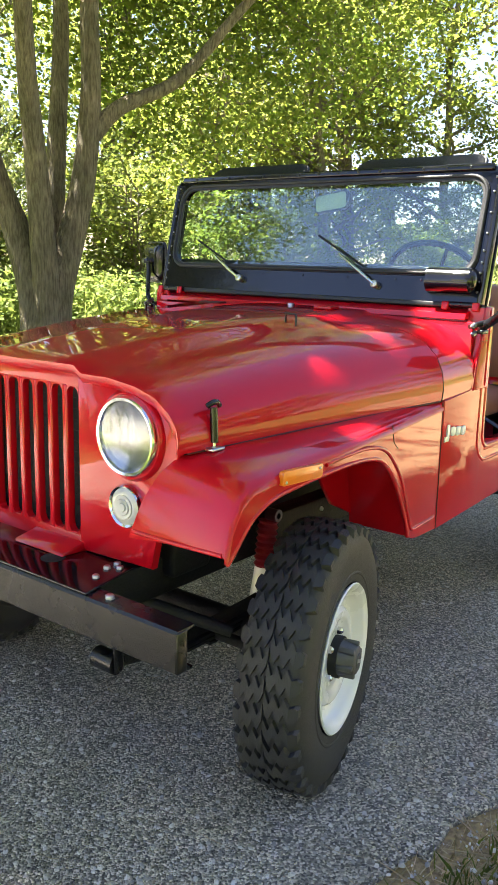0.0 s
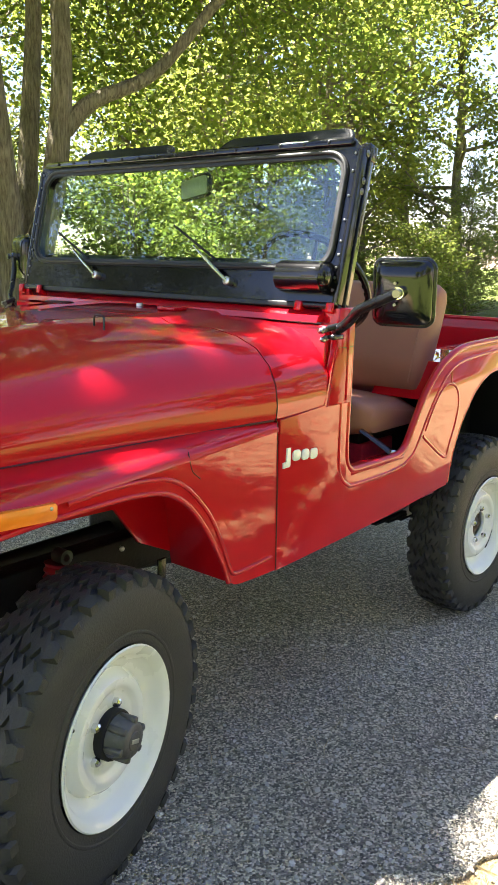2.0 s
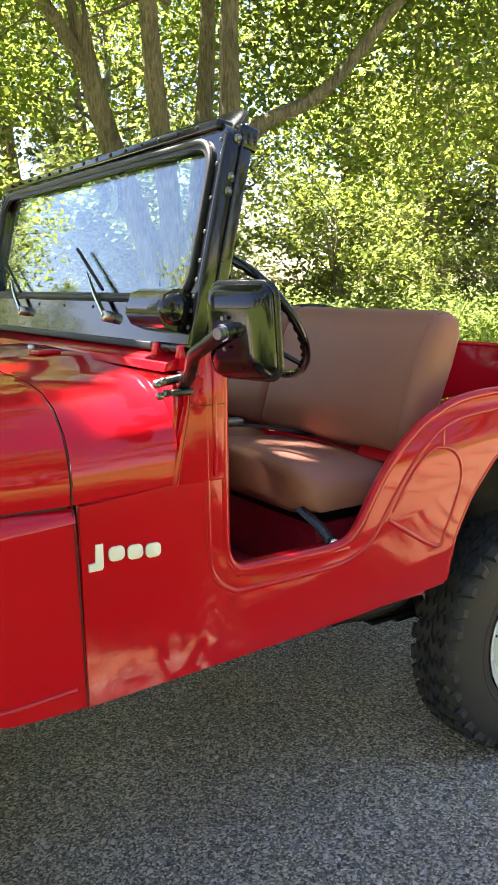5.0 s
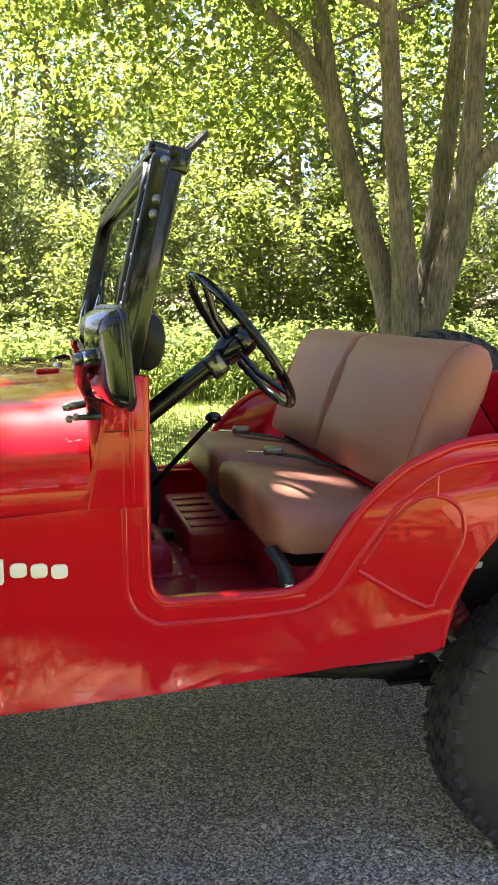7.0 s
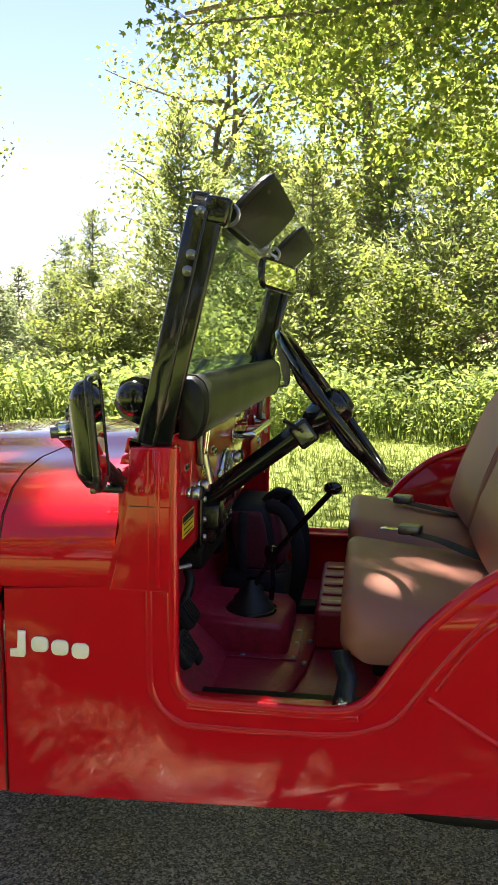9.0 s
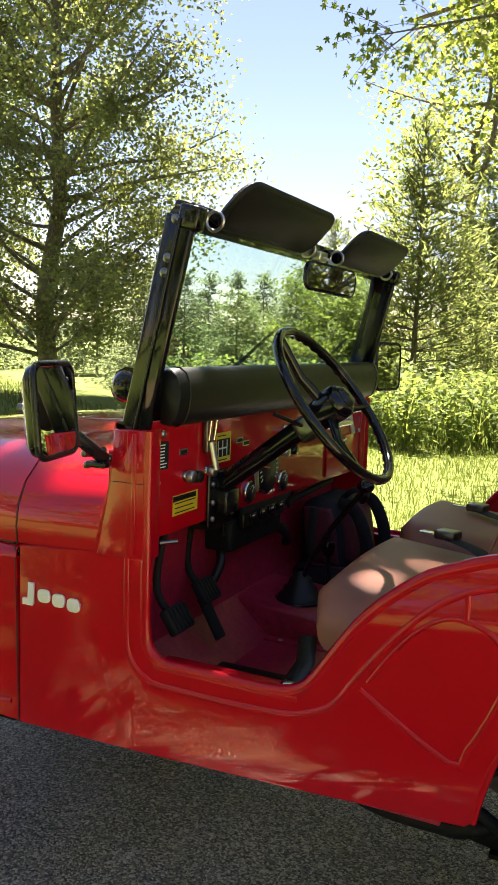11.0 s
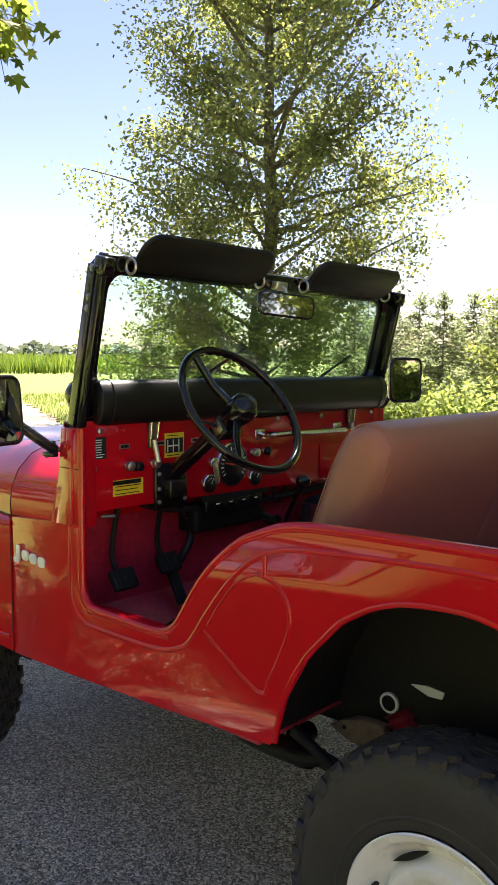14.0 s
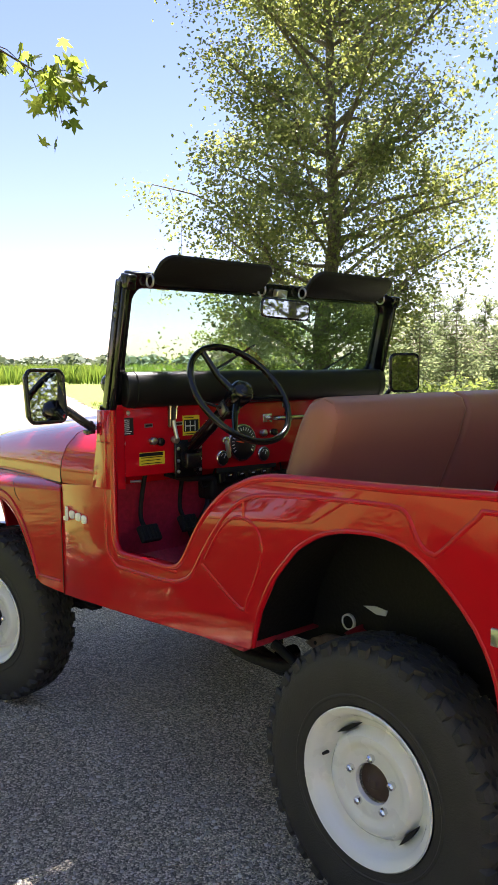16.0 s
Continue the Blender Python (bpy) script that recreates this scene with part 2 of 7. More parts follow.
def ground_material(name, a, b, c, s1=0.35, s2=40):
    m = bpy.data.materials.new(name)
    m.use_nodes = True
    n, l = m.node_tree.nodes, m.node_tree.links
    p = n["Principled BSDF"]
    co = n.new("ShaderNodeTexCoord")
    n1, n2 = n.new("ShaderNodeTexNoise"), n.new("ShaderNodeTexNoise")
    n1.inputs["Scale"].default_value, n1.inputs["Detail"].default_value = s1, 8
    n2.inputs["Scale"].default_value, n2.inputs["Detail"].default_value = s2, 4
    for k in (n1, n2):
        l.new(co.outputs["Object"], k.inputs["Vector"])
    m1, m2 = n.new("ShaderNodeMixRGB"), n.new("ShaderNodeMixRGB")
    m1.inputs[1].default_value, m1.inputs[2].default_value = (*a, 1), (*b, 1)
    m2.inputs[2].default_value = (*c, 1)
    l.new(n1.outputs["Fac"], m1.inputs[0])
    l.new(m1.outputs[0], m2.inputs[1])
    k = n.new("ShaderNodeMapRange")
    k.inputs["From Min"].default_value, k.inputs["From Max"].default_value = 0.45, 0.75
    l.new(n2.outputs["Fac"], k.inputs["Value"])
    l.new(k.outputs[0], m2.inputs[0])
    l.new(m2.outputs[0], p.inputs["Base Color"])
    p.inputs["Roughness"].default_value = 0.95
    p.inputs["Specular IOR Level"].default_value = 0.15
    bp = n.new("ShaderNodeBump")
    bp.inputs["Strength"].default_value, bp.inputs["Distance"].default_value = 0.8, 0.03
    l.new(n2.outputs["Fac"], bp.inputs["Height"])
    l.new(bp.outputs["Normal"], p.inputs["Normal"])
    return m


ASPHALT = asphalt_material()
LAWN = ground_material("lawn_ground", (0.10, 0.135, 0.028), (0.16, 0.19, 0.045), (0.07, 0.095, 0.02))
LANE = ground_material("pale_gravel_lane", (0.20, 0.150, 0.112), (0.25, 0.195, 0.15), (0.15, 0.115, 0.09), s1=0.6, s2=60)
SHOULDER = ground_material("dusty_shoulder", (0.34, 0.25, 0.130), (0.42, 0.31, 0.165), (0.23, 0.165, 0.092), s1=2.5, s2=70)


def glass_material(name, rough=0.0, tint=(0.90, 0.97, 0.95), base=0.05):
    """A thin pane: clear, with a reflection that grows at glancing angles."""
    m = bpy.data.materials.new(name)
    m.use_nodes = True
    n, l = m.node_tree.nodes, m.node_tree.links
    n.remove(n["Principled BSDF"])
    tr, gl, mix, fr = (n.new("ShaderNodeBsdfTransparent"), n.new("ShaderNodeBsdfGlossy"), n.new("ShaderNodeMixShader"), n.new("ShaderNodeLayerWeight"))
    fr.inputs["Blend"].default_value = 0.5
    power, gain = n.new("ShaderNodeMath"), n.new("ShaderNodeMath")
    power.operation, gain.operation = "POWER", "MULTIPLY_ADD"
    power.inputs[1].default_value = 4.0
    gain.inputs[1].default_value, gain.inputs[2].default_value = 0.85, base
    l.new(fr.outputs["Facing"], power.inputs[0])
    l.new(power.outputs[0], gain.inputs[0])
    tr.inputs["Color"].default_value = (*tint, 1)
    gl.inputs["Roughness"].default_value = rough
    l.new(gain.outputs[0], mix.inputs[0])
    l.new(tr.outputs[0], mix.inputs[1])
    l.new(gl.outputs[0], mix.inputs[2])
    l.new(mix.outputs[0], n["Material Output"].inputs["Surface"])
    return m


GLASS = glass_material("windscreen_glass", tint=(0.84, 0.95, 0.90), base=0.10)
LENS = glass_material("lamp_glass", rough=0.05, tint=(0.95, 0.96, 0.96), base=0.06)
SILVER = material("silvered_reflector", (0.30, 0.31, 0.33), 0.16, metal=1.0, var=0.1, scale=30)
CLEAR_PLASTIC = material("clear_ribbed_plastic", (0.45, 0.45, 0.42), 0.25, var=0.15, scale=40, coat=0.6)
STUD = material("dull_snap_metal", (0.20, 0.20, 0.20), 0.3, metal=1.0, var=0.3, scale=60)
MIRROR = material("mirror_glass", (0.85, 0.86, 0.86), 0.02, metal=1.0, var=0.01)


# ---------------------------------------------------------------- mesh helpers
def mesh_of(bm, name, smooth=50):
    me = bpy.data.meshes.new(name)
    bmesh.ops.recalc_face_normals(bm, faces=bm.faces)
    for f in bm.faces:
        f.smooth = True
    limit = radians(smooth)
    for e in bm.edges:
        if len(e.link_faces) == 2 and e.calc_face_angle(0) > limit:
            e.smooth = False
    bm.to_mesh(me)
    bm.free()
    return me


def part(name, bm, mat, parent, label="", smooth=50):
    """Links a bmesh as one mesh object under a thing or a part."""
    me = mesh_of(bm, name, smooth)
    me.materials.append(mat)
    ob = new(name, me)
    ob.parent = parent
    if label:
        ob["label"] = label
    return ob


def part_copy(ob, m, parent=None):
    """Another part on the same mesh, at the pose m."""
    o = new(ob.name.split(".")[0], ob.data)
    o.parent = parent or ob.parent
    o.matrix_basis = m
    if "label" in ob:
        o["label"] = ob["label"]
    return o


def thing(name, label, category, at=(0, 0, 0), group="", kind=""):
    return tagged(new_at(name, at), label, category, group, kind)


def new_at(name, at):
    o = new(name)
    o.location = at
    return o


def solid(name, bm, mat, label, category, group="", kind="", smooth=50):
    """A thing that is one plain mesh."""
    return tagged(part(name, bm, mat, None, smooth=smooth), label, category, group, kind)


def box(x0, x1, y0, y1, z0, z1, bevel=0.004, seg=2, bm=None):
    own = bmesh.new()
    m = Matrix.LocRotScale(((x0 + x1) / 2, (y0 + y1) / 2, (z0 + z1) / 2), None, (abs(x1 - x0), abs(y1 - y0), abs(z1 - z0)))
    bmesh.ops.create_cube(own, size=1, matrix=m)
    if bevel:
        bmesh.ops.bevel(own, geom=own.edges[:], offset=bevel, segments=seg, affect="EDGES", profile=0.5)
    return merge(bm, own)


def merge(bm, own):
    if bm is None:
        return own
    me = bpy.data.meshes.new("t")
    own.to_mesh(me)
    own.free()
    bm.from_mesh(me)
    bpy.data.meshes.remove(me)
    return bm


def turned(bm, m):
    bmesh.ops.transform(bm, matrix=m, verts=bm.verts)
    return bm


def prism(poly, y0, y1, bevel=0.0, plane="xz", bm=None, bend=None):
    """A slab with the outline poly (pairs), between two values of the third axis; bend(x, y, z) may shift its points."""
    own = bmesh.new()

    def at(a, b, c):
        q = {"xz": (a, c, b), "yz": (c, a, b), "xy": (a, b, c)}[plane]
        return bend(*q) if bend else q
    f = own.faces.new([own.verts.new(at(a, b, y0)) for a, b in poly])
    g = own.faces.new([own.verts.new(at(a, b, y1)) for a, b in reversed(poly)])
    n = len(poly)
    fv, gv = list(f.verts), list(g.verts)
    for i in range(n):
        j = (i + 1) % n
        own.faces.new([fv[j], fv[i], gv[n - 1 - i], gv[n - 1 - j]])
    if bevel:
        own.edges.ensure_lookup_table()
        es = [e for e in own.edges if len(e.link_faces) == 2 and (f in e.link_faces or g in e.link_faces)]
        bmesh.ops.bevel(own, geom=es, offset=bevel, segments=2, affect="EDGES", profile=0.5, clamp_overlap=True)
    return merge(bm, own)


def loft(rows, closed=False, caps=False, bm=None):
    """A skin over rows of points, all of the same count."""
    own = bmesh.new()
    vs = [[own.verts.new(p) for p in row] for row in rows]
    n = len(rows[0])
    for a, b in zip(vs, vs[1:]):
        for i in range(n if closed else n - 1):
            j = (i + 1) % n
            own.faces.new((a[i], a[j], b[j], b[i]))
    if caps:
        own.faces.new(vs[0])
        own.faces.new(list(reversed(vs[-1])))
    return merge(bm, own)


def thick(bm, t):
    """Gives a skin a thickness."""
    bmesh.ops.recalc_face_normals(bm, faces=bm.faces)
    bmesh.ops.solidify(bm, geom=bm.faces[:], thickness=t)
    return bm


def curve(points, steps=6, closed=False):
    """A smooth line through points (Catmull-Rom)."""
    p = [Vector(q) for q in points]
    n, out = len(p), []
    for i in range(n if closed else n - 1):
        a, b, c, d = (p[(i + k) % n] if closed else p[min(max(i + k, 0), n - 1)] for k in (-1, 0, 1, 2))
        for s in range(steps):
            t = s / steps
            out.append(0.5 * (2 * b + (c - a) * t + (2 * a - 5 * b + 4 * c - d) * t * t + (3 * b - a - 3 * c + d) * t ** 3))
    return out if closed else out + [p[-1]]


def tube(points, radius, sides=10, closed=False, bm=None, flat=1.0, up=None):
    """A round bar along points; radius may be a list; flat squashes it along its second axis."""
    pts = [Vector(q) for q in points]
    n = len(pts)
    rad = radius if isinstance(radius, (list, tuple)) else [radius] * n
    rows, side = [], None
    for i in range(n):
        a, b = (pts[(i - 1) % n], pts[(i + 1) % n]) if closed else (pts[max(i - 1, 0)], pts[min(i + 1, n - 1)])
        d = (b - a).normalized()
        if up is not None:
            side = d.cross(Vector(up)).normalized()
        else:
            side = (side - d * side.dot(d)).normalized() if side is not None else d.orthogonal().normalized()
        other = d.cross(side)
        rows.append([pts[i] + rad[i] * (math.cos(k) * side + math.sin(k) * flat * other) for k in (2 * math.pi * s / sides for s in range(sides))])
    own = loft(rows + ([rows[0]] if closed else []), closed=True, caps=not closed)
    if closed:
        bmesh.ops.remove_doubles(own, verts=own.verts, dist=1e-6)
    return merge(bm, own)


def lathe(profile, steps=48, axis="y", bm=None, full=2 * math.pi):
    """Turns pairs (radius, along) about an axis."""
    rows = []
    for i in range(steps):
        k = full * i / steps
        c, s = math.cos(k), math.sin(k)
        rows.append([{"y": (r * c, a, r * s), "x": (a, r * c, r * s), "z": (r * c, r * s, a)}[axis] for r, a in profile])
    own = bmesh.new()
    vs = [[own.verts.new(p) for p in row] for row in rows]
    m = len(profile)
    for i in range(steps):
        a, b = vs[i], vs[(i + 1) % steps]
        for j in range(m - 1):
            own.faces.new((a[j], a[j + 1], b[j + 1], b[j]))
    bmesh.ops.remove_doubles(own, verts=own.verts, dist=1e-6)
    return merge(bm, own)


def disc(r, t, at, axis="y", steps=24, bevel=0.002, bm=None):
    """A round button of radius r and thickness t, its back at the point at, along an axis with sign."""
    sign = -1 if axis[0] == "-" else 1
    own = lathe([(0, 0), (r, 0), (r, sign * (t - bevel)), (r - bevel, sign * t), (0, sign * t)], steps, axis[-1])
    return merge(bm, turned(own, Matrix.Translation(at)))


def rounded(w, h, r, n=5):
    """The outline of a rectangle with round corners, centred."""
    out = []
    for cx, cy, a0 in ((w / 2 - r, h / 2 - r, 0), (-w / 2 + r, h / 2 - r, 90), (-w / 2 + r, -h / 2 + r, 180), (w / 2 - r, -h / 2 + r, 270)):
        for i in range(n + 1):
            a = radians(a0 + 90 * i / n)
            out.append((cx + r * math.cos(a), cy + r * math.sin(a)))
    return out


def ring_plate(outer, inner, t, bm=None):
    """A flat frame between two outlines of equal count, in the plane of the first two axes, t thick."""
    own = bmesh.new()
    a, b, c, d = ([own.verts.new((x, y, z)) for x, y in o] for o, z in ((outer, 0), (inner, 0), (inner, t), (outer, t)))
    n = len(outer)
    for i in range(n):
        j = (i + 1) % n
        for p, q in ((a, b), (b, c), (c, d), (d, a)):
            own.faces.new((p[i], p[j], q[j], q[i]))
    return merge(bm, own)


def from_arrays(name, verts, faces, mat):
    me = bpy.data.meshes.new(name)
    me.from_pydata(verts.tolist() if hasattr(verts, "tolist") else verts, [], faces.tolist() if hasattr(faces, "tolist") else faces)
    me.materials.append(mat)
    return me


# ---------------------------------------------------------------- ground
def sheet(poly, z, name, mat, label, category):
    bm = bmesh.new()
    bm.faces.new([bm.verts.new((x, y, z)) for x, y in poly])
    return solid(name, bm, mat, label, category, kind="structure")


sheet([(-900, -900), (900, -900), (900, 900), (-900, 900)], -0.03, "ground", LAWN, "wide mown grass ground with fields beyond", "ground")


def edge(points, amp, seed):
    """A line with small uneven steps, for ragged edges."""
    rng, out = random.Random(seed), []
    for (x0, y0), (x1, y1) in zip(points, points[1:]):
        n = max(1, int(math.hypot(x1 - x0, y1 - y0) / 0.09))
        n = min(n, 80)
        for i in range(n):
            t = i / n
            out.append((x0 + (x1 - x0) * t + rng.uniform(-amp, amp), y0 + (y1 - y0) * t + rng.uniform(-amp, amp)))
    return out + [points[-1]]


far_side = edge([(16, 4.4), (4, 3.9), (-2, 4.3), (-7, 6.2), (-13.5, 9.2)], 0.05, 1)
near_side = edge([(-13.5, 4.0), (-7, 0.6), (-3, -0.75), (-0.6, -0.98), (0.2, -1.20), (0.8, -1.48), (3, -1.70), (16, -1.5)], 0.045, 2)
bm = prism(far_side + near_side, -0.06, 0.0, plane="xy")
solid("road", bm, ASPHALT, "dark grey chip-seal driveway with pale stone chips", "road", kind="structure")
lane_poly = edge([(-13.4, 9.3), (-26, 15.7), (-46, 25.8), (-62, 33)], 0.15, 3) + edge([(-62, 36), (-66, 34), (-60, 28), (-44, 20.2), (-26, 10.6), (-13.4, 3.9)], 0.15, 4)
bm = prism(lane_poly, -0.06, -0.004, plane="xy")
solid("lane", bm, LANE, "pale sunlit gravel lane between lawns", "lane", kind="structure")


def strip(name, xs, near, far, z, seed, mat, label, category):
    """A band of ground between two ragged lines along x."""
    rng, bm, last = random.Random(seed), bmesh.new(), None
    n = int((xs[-1] - xs[0]) / 0.07)
    for i in range(n + 1):
        x = xs[0] + (xs[-1] - xs[0]) * i / n
        y0, y1 = float(np.interp(x, xs, near)) + rng.uniform(-.02, .02), float(np.interp(x, xs, far)) + rng.uniform(-.1, .1)
        row = [bm.verts.new((x, y0 + (y1 - y0) * k / 3, z)) for k in range(4)]
        if last:
            for k in range(3):
                bm.faces.new((last[k], last[k + 1], row[k + 1], row[k]))
        last = row
    return solid(name, bm, mat, label, category, kind="structure")


strip("road_shoulder", (-6, -3, -0.6, 0.3, 3.0, 3.6, 5, 12), (0.0, -0.70, -0.90, -1.12, -1.50, -1.50, -1.45, -1.4), (-0.6, -1.2, -1.35, -1.66, -2.5, -4.6, -6.0, -6.2), -0.012, 5, SHOULDER, "dusty golden-brown gravel shoulder beside the driveway", "shoulder")

gen = np.random.default_rng(7)


def pebbles(n, x0, x1, y0, y1, smin, smax, name, mat, label):
    """Loose stone chips, small uneven octahedra half sunk into the surface."""
    c = np.stack([gen.uniform(x0, x1, n), gen.uniform(y0, y1, n), np.zeros(n)], 1)
    s = smin + (smax - smin) * gen.random(n) ** 3
    ring = np.array([(math.cos(k), math.sin(k)) for k in (2 * math.pi * i / 5 for i in range(5))])
    low = np.concatenate([ring, np.zeros((5, 1))], 1)
    base = np.concatenate([low, low * 0.62 + np.array([0, 0, 0.62])])
    v = base[None] * s[:, None, None] * gen.uniform(0.72, 1.25, (n, 10, 1)) * np.stack([np.ones(n), gen.uniform(0.55, 1, n), gen.uniform(0.6, 1.1, n)], 1)[:, None]
    a = gen.uniform(0, 6.28, n)
    ca, sa = np.cos(a)[:, None], np.sin(a)[:, None]
    v = np.stack([v[..., 0] * ca - v[..., 1] * sa, v[..., 0] * sa + v[..., 1] * ca, v[..., 2]], -1) + c[:, None]
    v[:, :5, 2] -= 0.001
    sides = [(i, (i + 1) % 5, 5 + (i + 1) % 5, 5 + i) for i in range(5)]
    f = []
    for i in range(0, 10 * n, 10):
        f += [tuple(i + k for k in q) for q in sides]
        f.append((i + 5, i + 6, i + 7, i + 8, i + 9))
    return tagged(new(name, from_arrays(name, v.reshape(-1, 3), f, mat)), label, "gravel", kind="stuff")


pebbles(25000, -2.2, 3.8, -1.75, 1.7, 0.0030, 0.0110, "gravel", PEBBLE, "scattered pale stone chips on the driveway")


def quads(c, u, v):
    """Kite-shaped leaves: centres, half-length and half-width vectors."""
    n = len(c)
    p = np.stack([c - u, c + v - 0.15 * u, c + u, c - v - 0.15 * u], 1).reshape(-1, 3)
    return p, np.arange(4 * n).reshape(-1, 4)


def leaf_cloud(c, size, droop=0.3, wide=0.62, rng=gen, level=1.0):
    n = len(c)
    d = rng.normal(size=(n, 3)) * np.array([1, 1, 0.55])
    d[:, 2] -= droop
    d /= np.linalg.norm(d, axis=1)[:, None]
    # the blades lie mostly level, their faces to the sky
    o = rng.normal(size=(n, 3)) * 0.55 + np.array([0, 0, level])
    w = np.cross(d, o)
    w /= np.linalg.norm(w, axis=1)[:, None] + 1e-9
    s = size * rng.uniform(0.65, 1.25, n)[:, None]
    return quads(c, d * s * 0.5, w * s * 0.5 * wide)


def limb(bm, points, r0, r1, sides=7):
    n = len(points)
    tube(points, [r0 + (r1 - r0) * (i / (n - 1)) ** 0.8 for i in range(n)], sides, bm=bm)


def wobble(a, b, n, amp, rng):
    a, b = Vector(a), Vector(b)
    d = (b - a).length
    return [a + (b - a) * (i / n) + (Vector([rng.uniform(-1, 1) for _ in range(3)]) * amp * d if 0 < i < n else Vector()) for i in range(n + 1)]


def blades(c, h, w, lean, rng=gen):
    """Grass blades: narrow triangles with a bent tip."""
    n = len(c)
    a = rng.uniform(0, 6.283, n)
    side = np.stack([np.cos(a), np.sin(a), np.zeros(n)], 1) * w[:, None]
    b = rng.uniform(0, 6.283, n)
    out = np.stack([np.cos(b), np.sin(b), np.zeros(n)], 1) * (h * lean * rng.random(n))[:, None]
    mid = c + out * 0.35 + np.array([0, 0, 1.0]) * (h * 0.55)[:, None]
    top = c + out + np.array([0, 0, 1.0]) * h[:, None]
    p = np.stack([c - side, c + side, mid + side * 0.7, top, mid - side * 0.7], 1).reshape(-1, 3)
    return p, np.arange(5 * n).reshape(-1, 5)


def stuff(name, pv, pf, mat, label, category):
    return tagged(new(name, from_arrays(name, pv, pf, mat)), label, category, kind="stuff")


# lawn near the drive, tall weeds behind it, straw and tufts along the edge
def scatter(n, x0, x1, y0, y1, keep):
    p = np.stack([gen.uniform(x0, x1, n), gen.uniform(y0, y1, n), np.full(n, -0.03)], 1)
    return p[keep(p[:, 0], p[:, 1])]


def off_drive(x, y):
    edge_y = np.interp(x, [-13.5, -7, -2, 4, 16], [9.2, 6.2, 4.3, 3.9, 4.4])
    return y > edge_y


c = scatter(48000, -9, 9, 3.7, 11, off_drive)
stuff("lawn_grass", *blades(c, gen.uniform(0.04, 0.11, len(c)), gen.uniform(0.003, 0.006, len(c)), 0.7), GRASS, "short bright green lawn grass beside the driveway", "grass")
c = scatter(24000, -26, -4, 4.5, 24, lambda x, y: (y > np.interp(x, [-26, -13.5, -7, -2], [16, 9.3, 6.2, 4.3])) & (y < 6 - 0.75 * x))
stuff("lawn_grass", *blades(c, gen.uniform(0.06, 0.16, len(c)), gen.uniform(0.006, 0.012, len(c)), 0.7), GRASS, "short sunlit lawn grass by the lane", "grass")
c = scatter(40000, -9, 24, 8.2, 19, lambda x, y: (y > 9.6 + 0.5 * np.sin(x * 1.3) + 0.5 * np.sin(x * 0.37 + 1) + np.clip(-x - 1, 0, 9) * 0.55))
stuff("meadow_weeds", *blades(c, gen.uniform(0.35, 1.05, len(c)), gen.uniform(0.004, 0.011, len(c)), 0.7), WEEDS, "tall sunlit green weeds and grasses", "weeds")
near = c[c[:, 1] < 13.0]
base = near[gen.choice(len(near), 3200)]
tall = np.repeat(gen.uniform(0.45, 1.2, 3200), 26)
lc = np.repeat(base, 26, 0) + gen.normal(size=(3200 * 26, 3)) * np.array([0.13, 0.13, 0.0])
lc[:, 2] = gen.random(len(lc)) ** 0.7 * tall + 0.05
stuff("meadow_plants", *leaf_cloud(lc, 0.125, 0.2, 0.5), WEEDS, "leafy tall weeds in the meadow", "weeds")
c = scatter(26000, -1.6, 3.5, -2.1, -0.8, lambda x, y: y < np.interp(x, [-1.6, -0.6, 0.2, 0.8, 3], [-0.86, -1.0, -1.2, -1.5, -1.75]) + gen.normal(size=x.shape) * 0.05)
stuff("dry_grass", *blades(c, gen.uniform(0.015, 0.045, len(c)), gen.uniform(0.0014, 0.0028, len(c)), 6.5), STRAW, "dry straw-coloured grass at the driveway's edge", "grass")
c = scatter(16000, -3, 2.9, -4.5, -1.3, lambda x, y: y < np.interp(x, [-3, -0.4, 0.3, 0.8, 3], [-1.15, -1.30, -1.5, -1.9, -2.15]) + gen.normal(size=x.shape) * 0.06)
stuff("lawn_grass", *blades(c, gen.uniform(0.03, 0.08, len(c)), gen.uniform(0.002, 0.004, len(c)), 0.8), GRASS, "short green grass tufts beside the shoulder", "grass")


c = scatter(9500, -1.4, 1.4, -2.2, -1.05, lambda x, y: y < np.interp(x, [-1.4, -0.4, 0, 0.3, 0.8, 1.4], [-1.08, -1.14, -1.19, -1.36, -1.7, -1.85]) + gen.normal(size=x.shape) * 0.035)
stuff("lawn_grass", *blades(c, gen.uniform(0.03, 0.085, len(c)), gen.uniform(0.0025, 0.0045, len(c)), 0.9), GRASS, "green grass tufts among the straw by the driveway", "grass")


# loose dry strands blown onto the driveway
n = 170
c = np.stack([gen.uniform(-0.9, 2.9, n), gen.uniform(-1.2, 0.5, n), np.full(n, 0.006)], 1)
a = gen.uniform(0, 6.283, n)
run = np.stack([np.cos(a), np.sin(a), np.zeros(n)], 1)
side = np.stack([-np.sin(a), np.cos(a), np.zeros(n)], 1)
reach = gen.uniform(0.03, 0.10, n)[:, None]
bow = side * gen.uniform(-0.25, 0.25, n)[:, None] * reach
pv = np.stack([c - run * reach, c + bow - side * 0.0011, c + run * reach, c + bow + side * 0.0011], 1).reshape(-1, 3)
pv[2::4, 2] += 0.012
stuff("straw", pv, np.arange(4 * n).reshape(-1, 4), STRAW, "dry grass strands lying on the driveway", "straw")


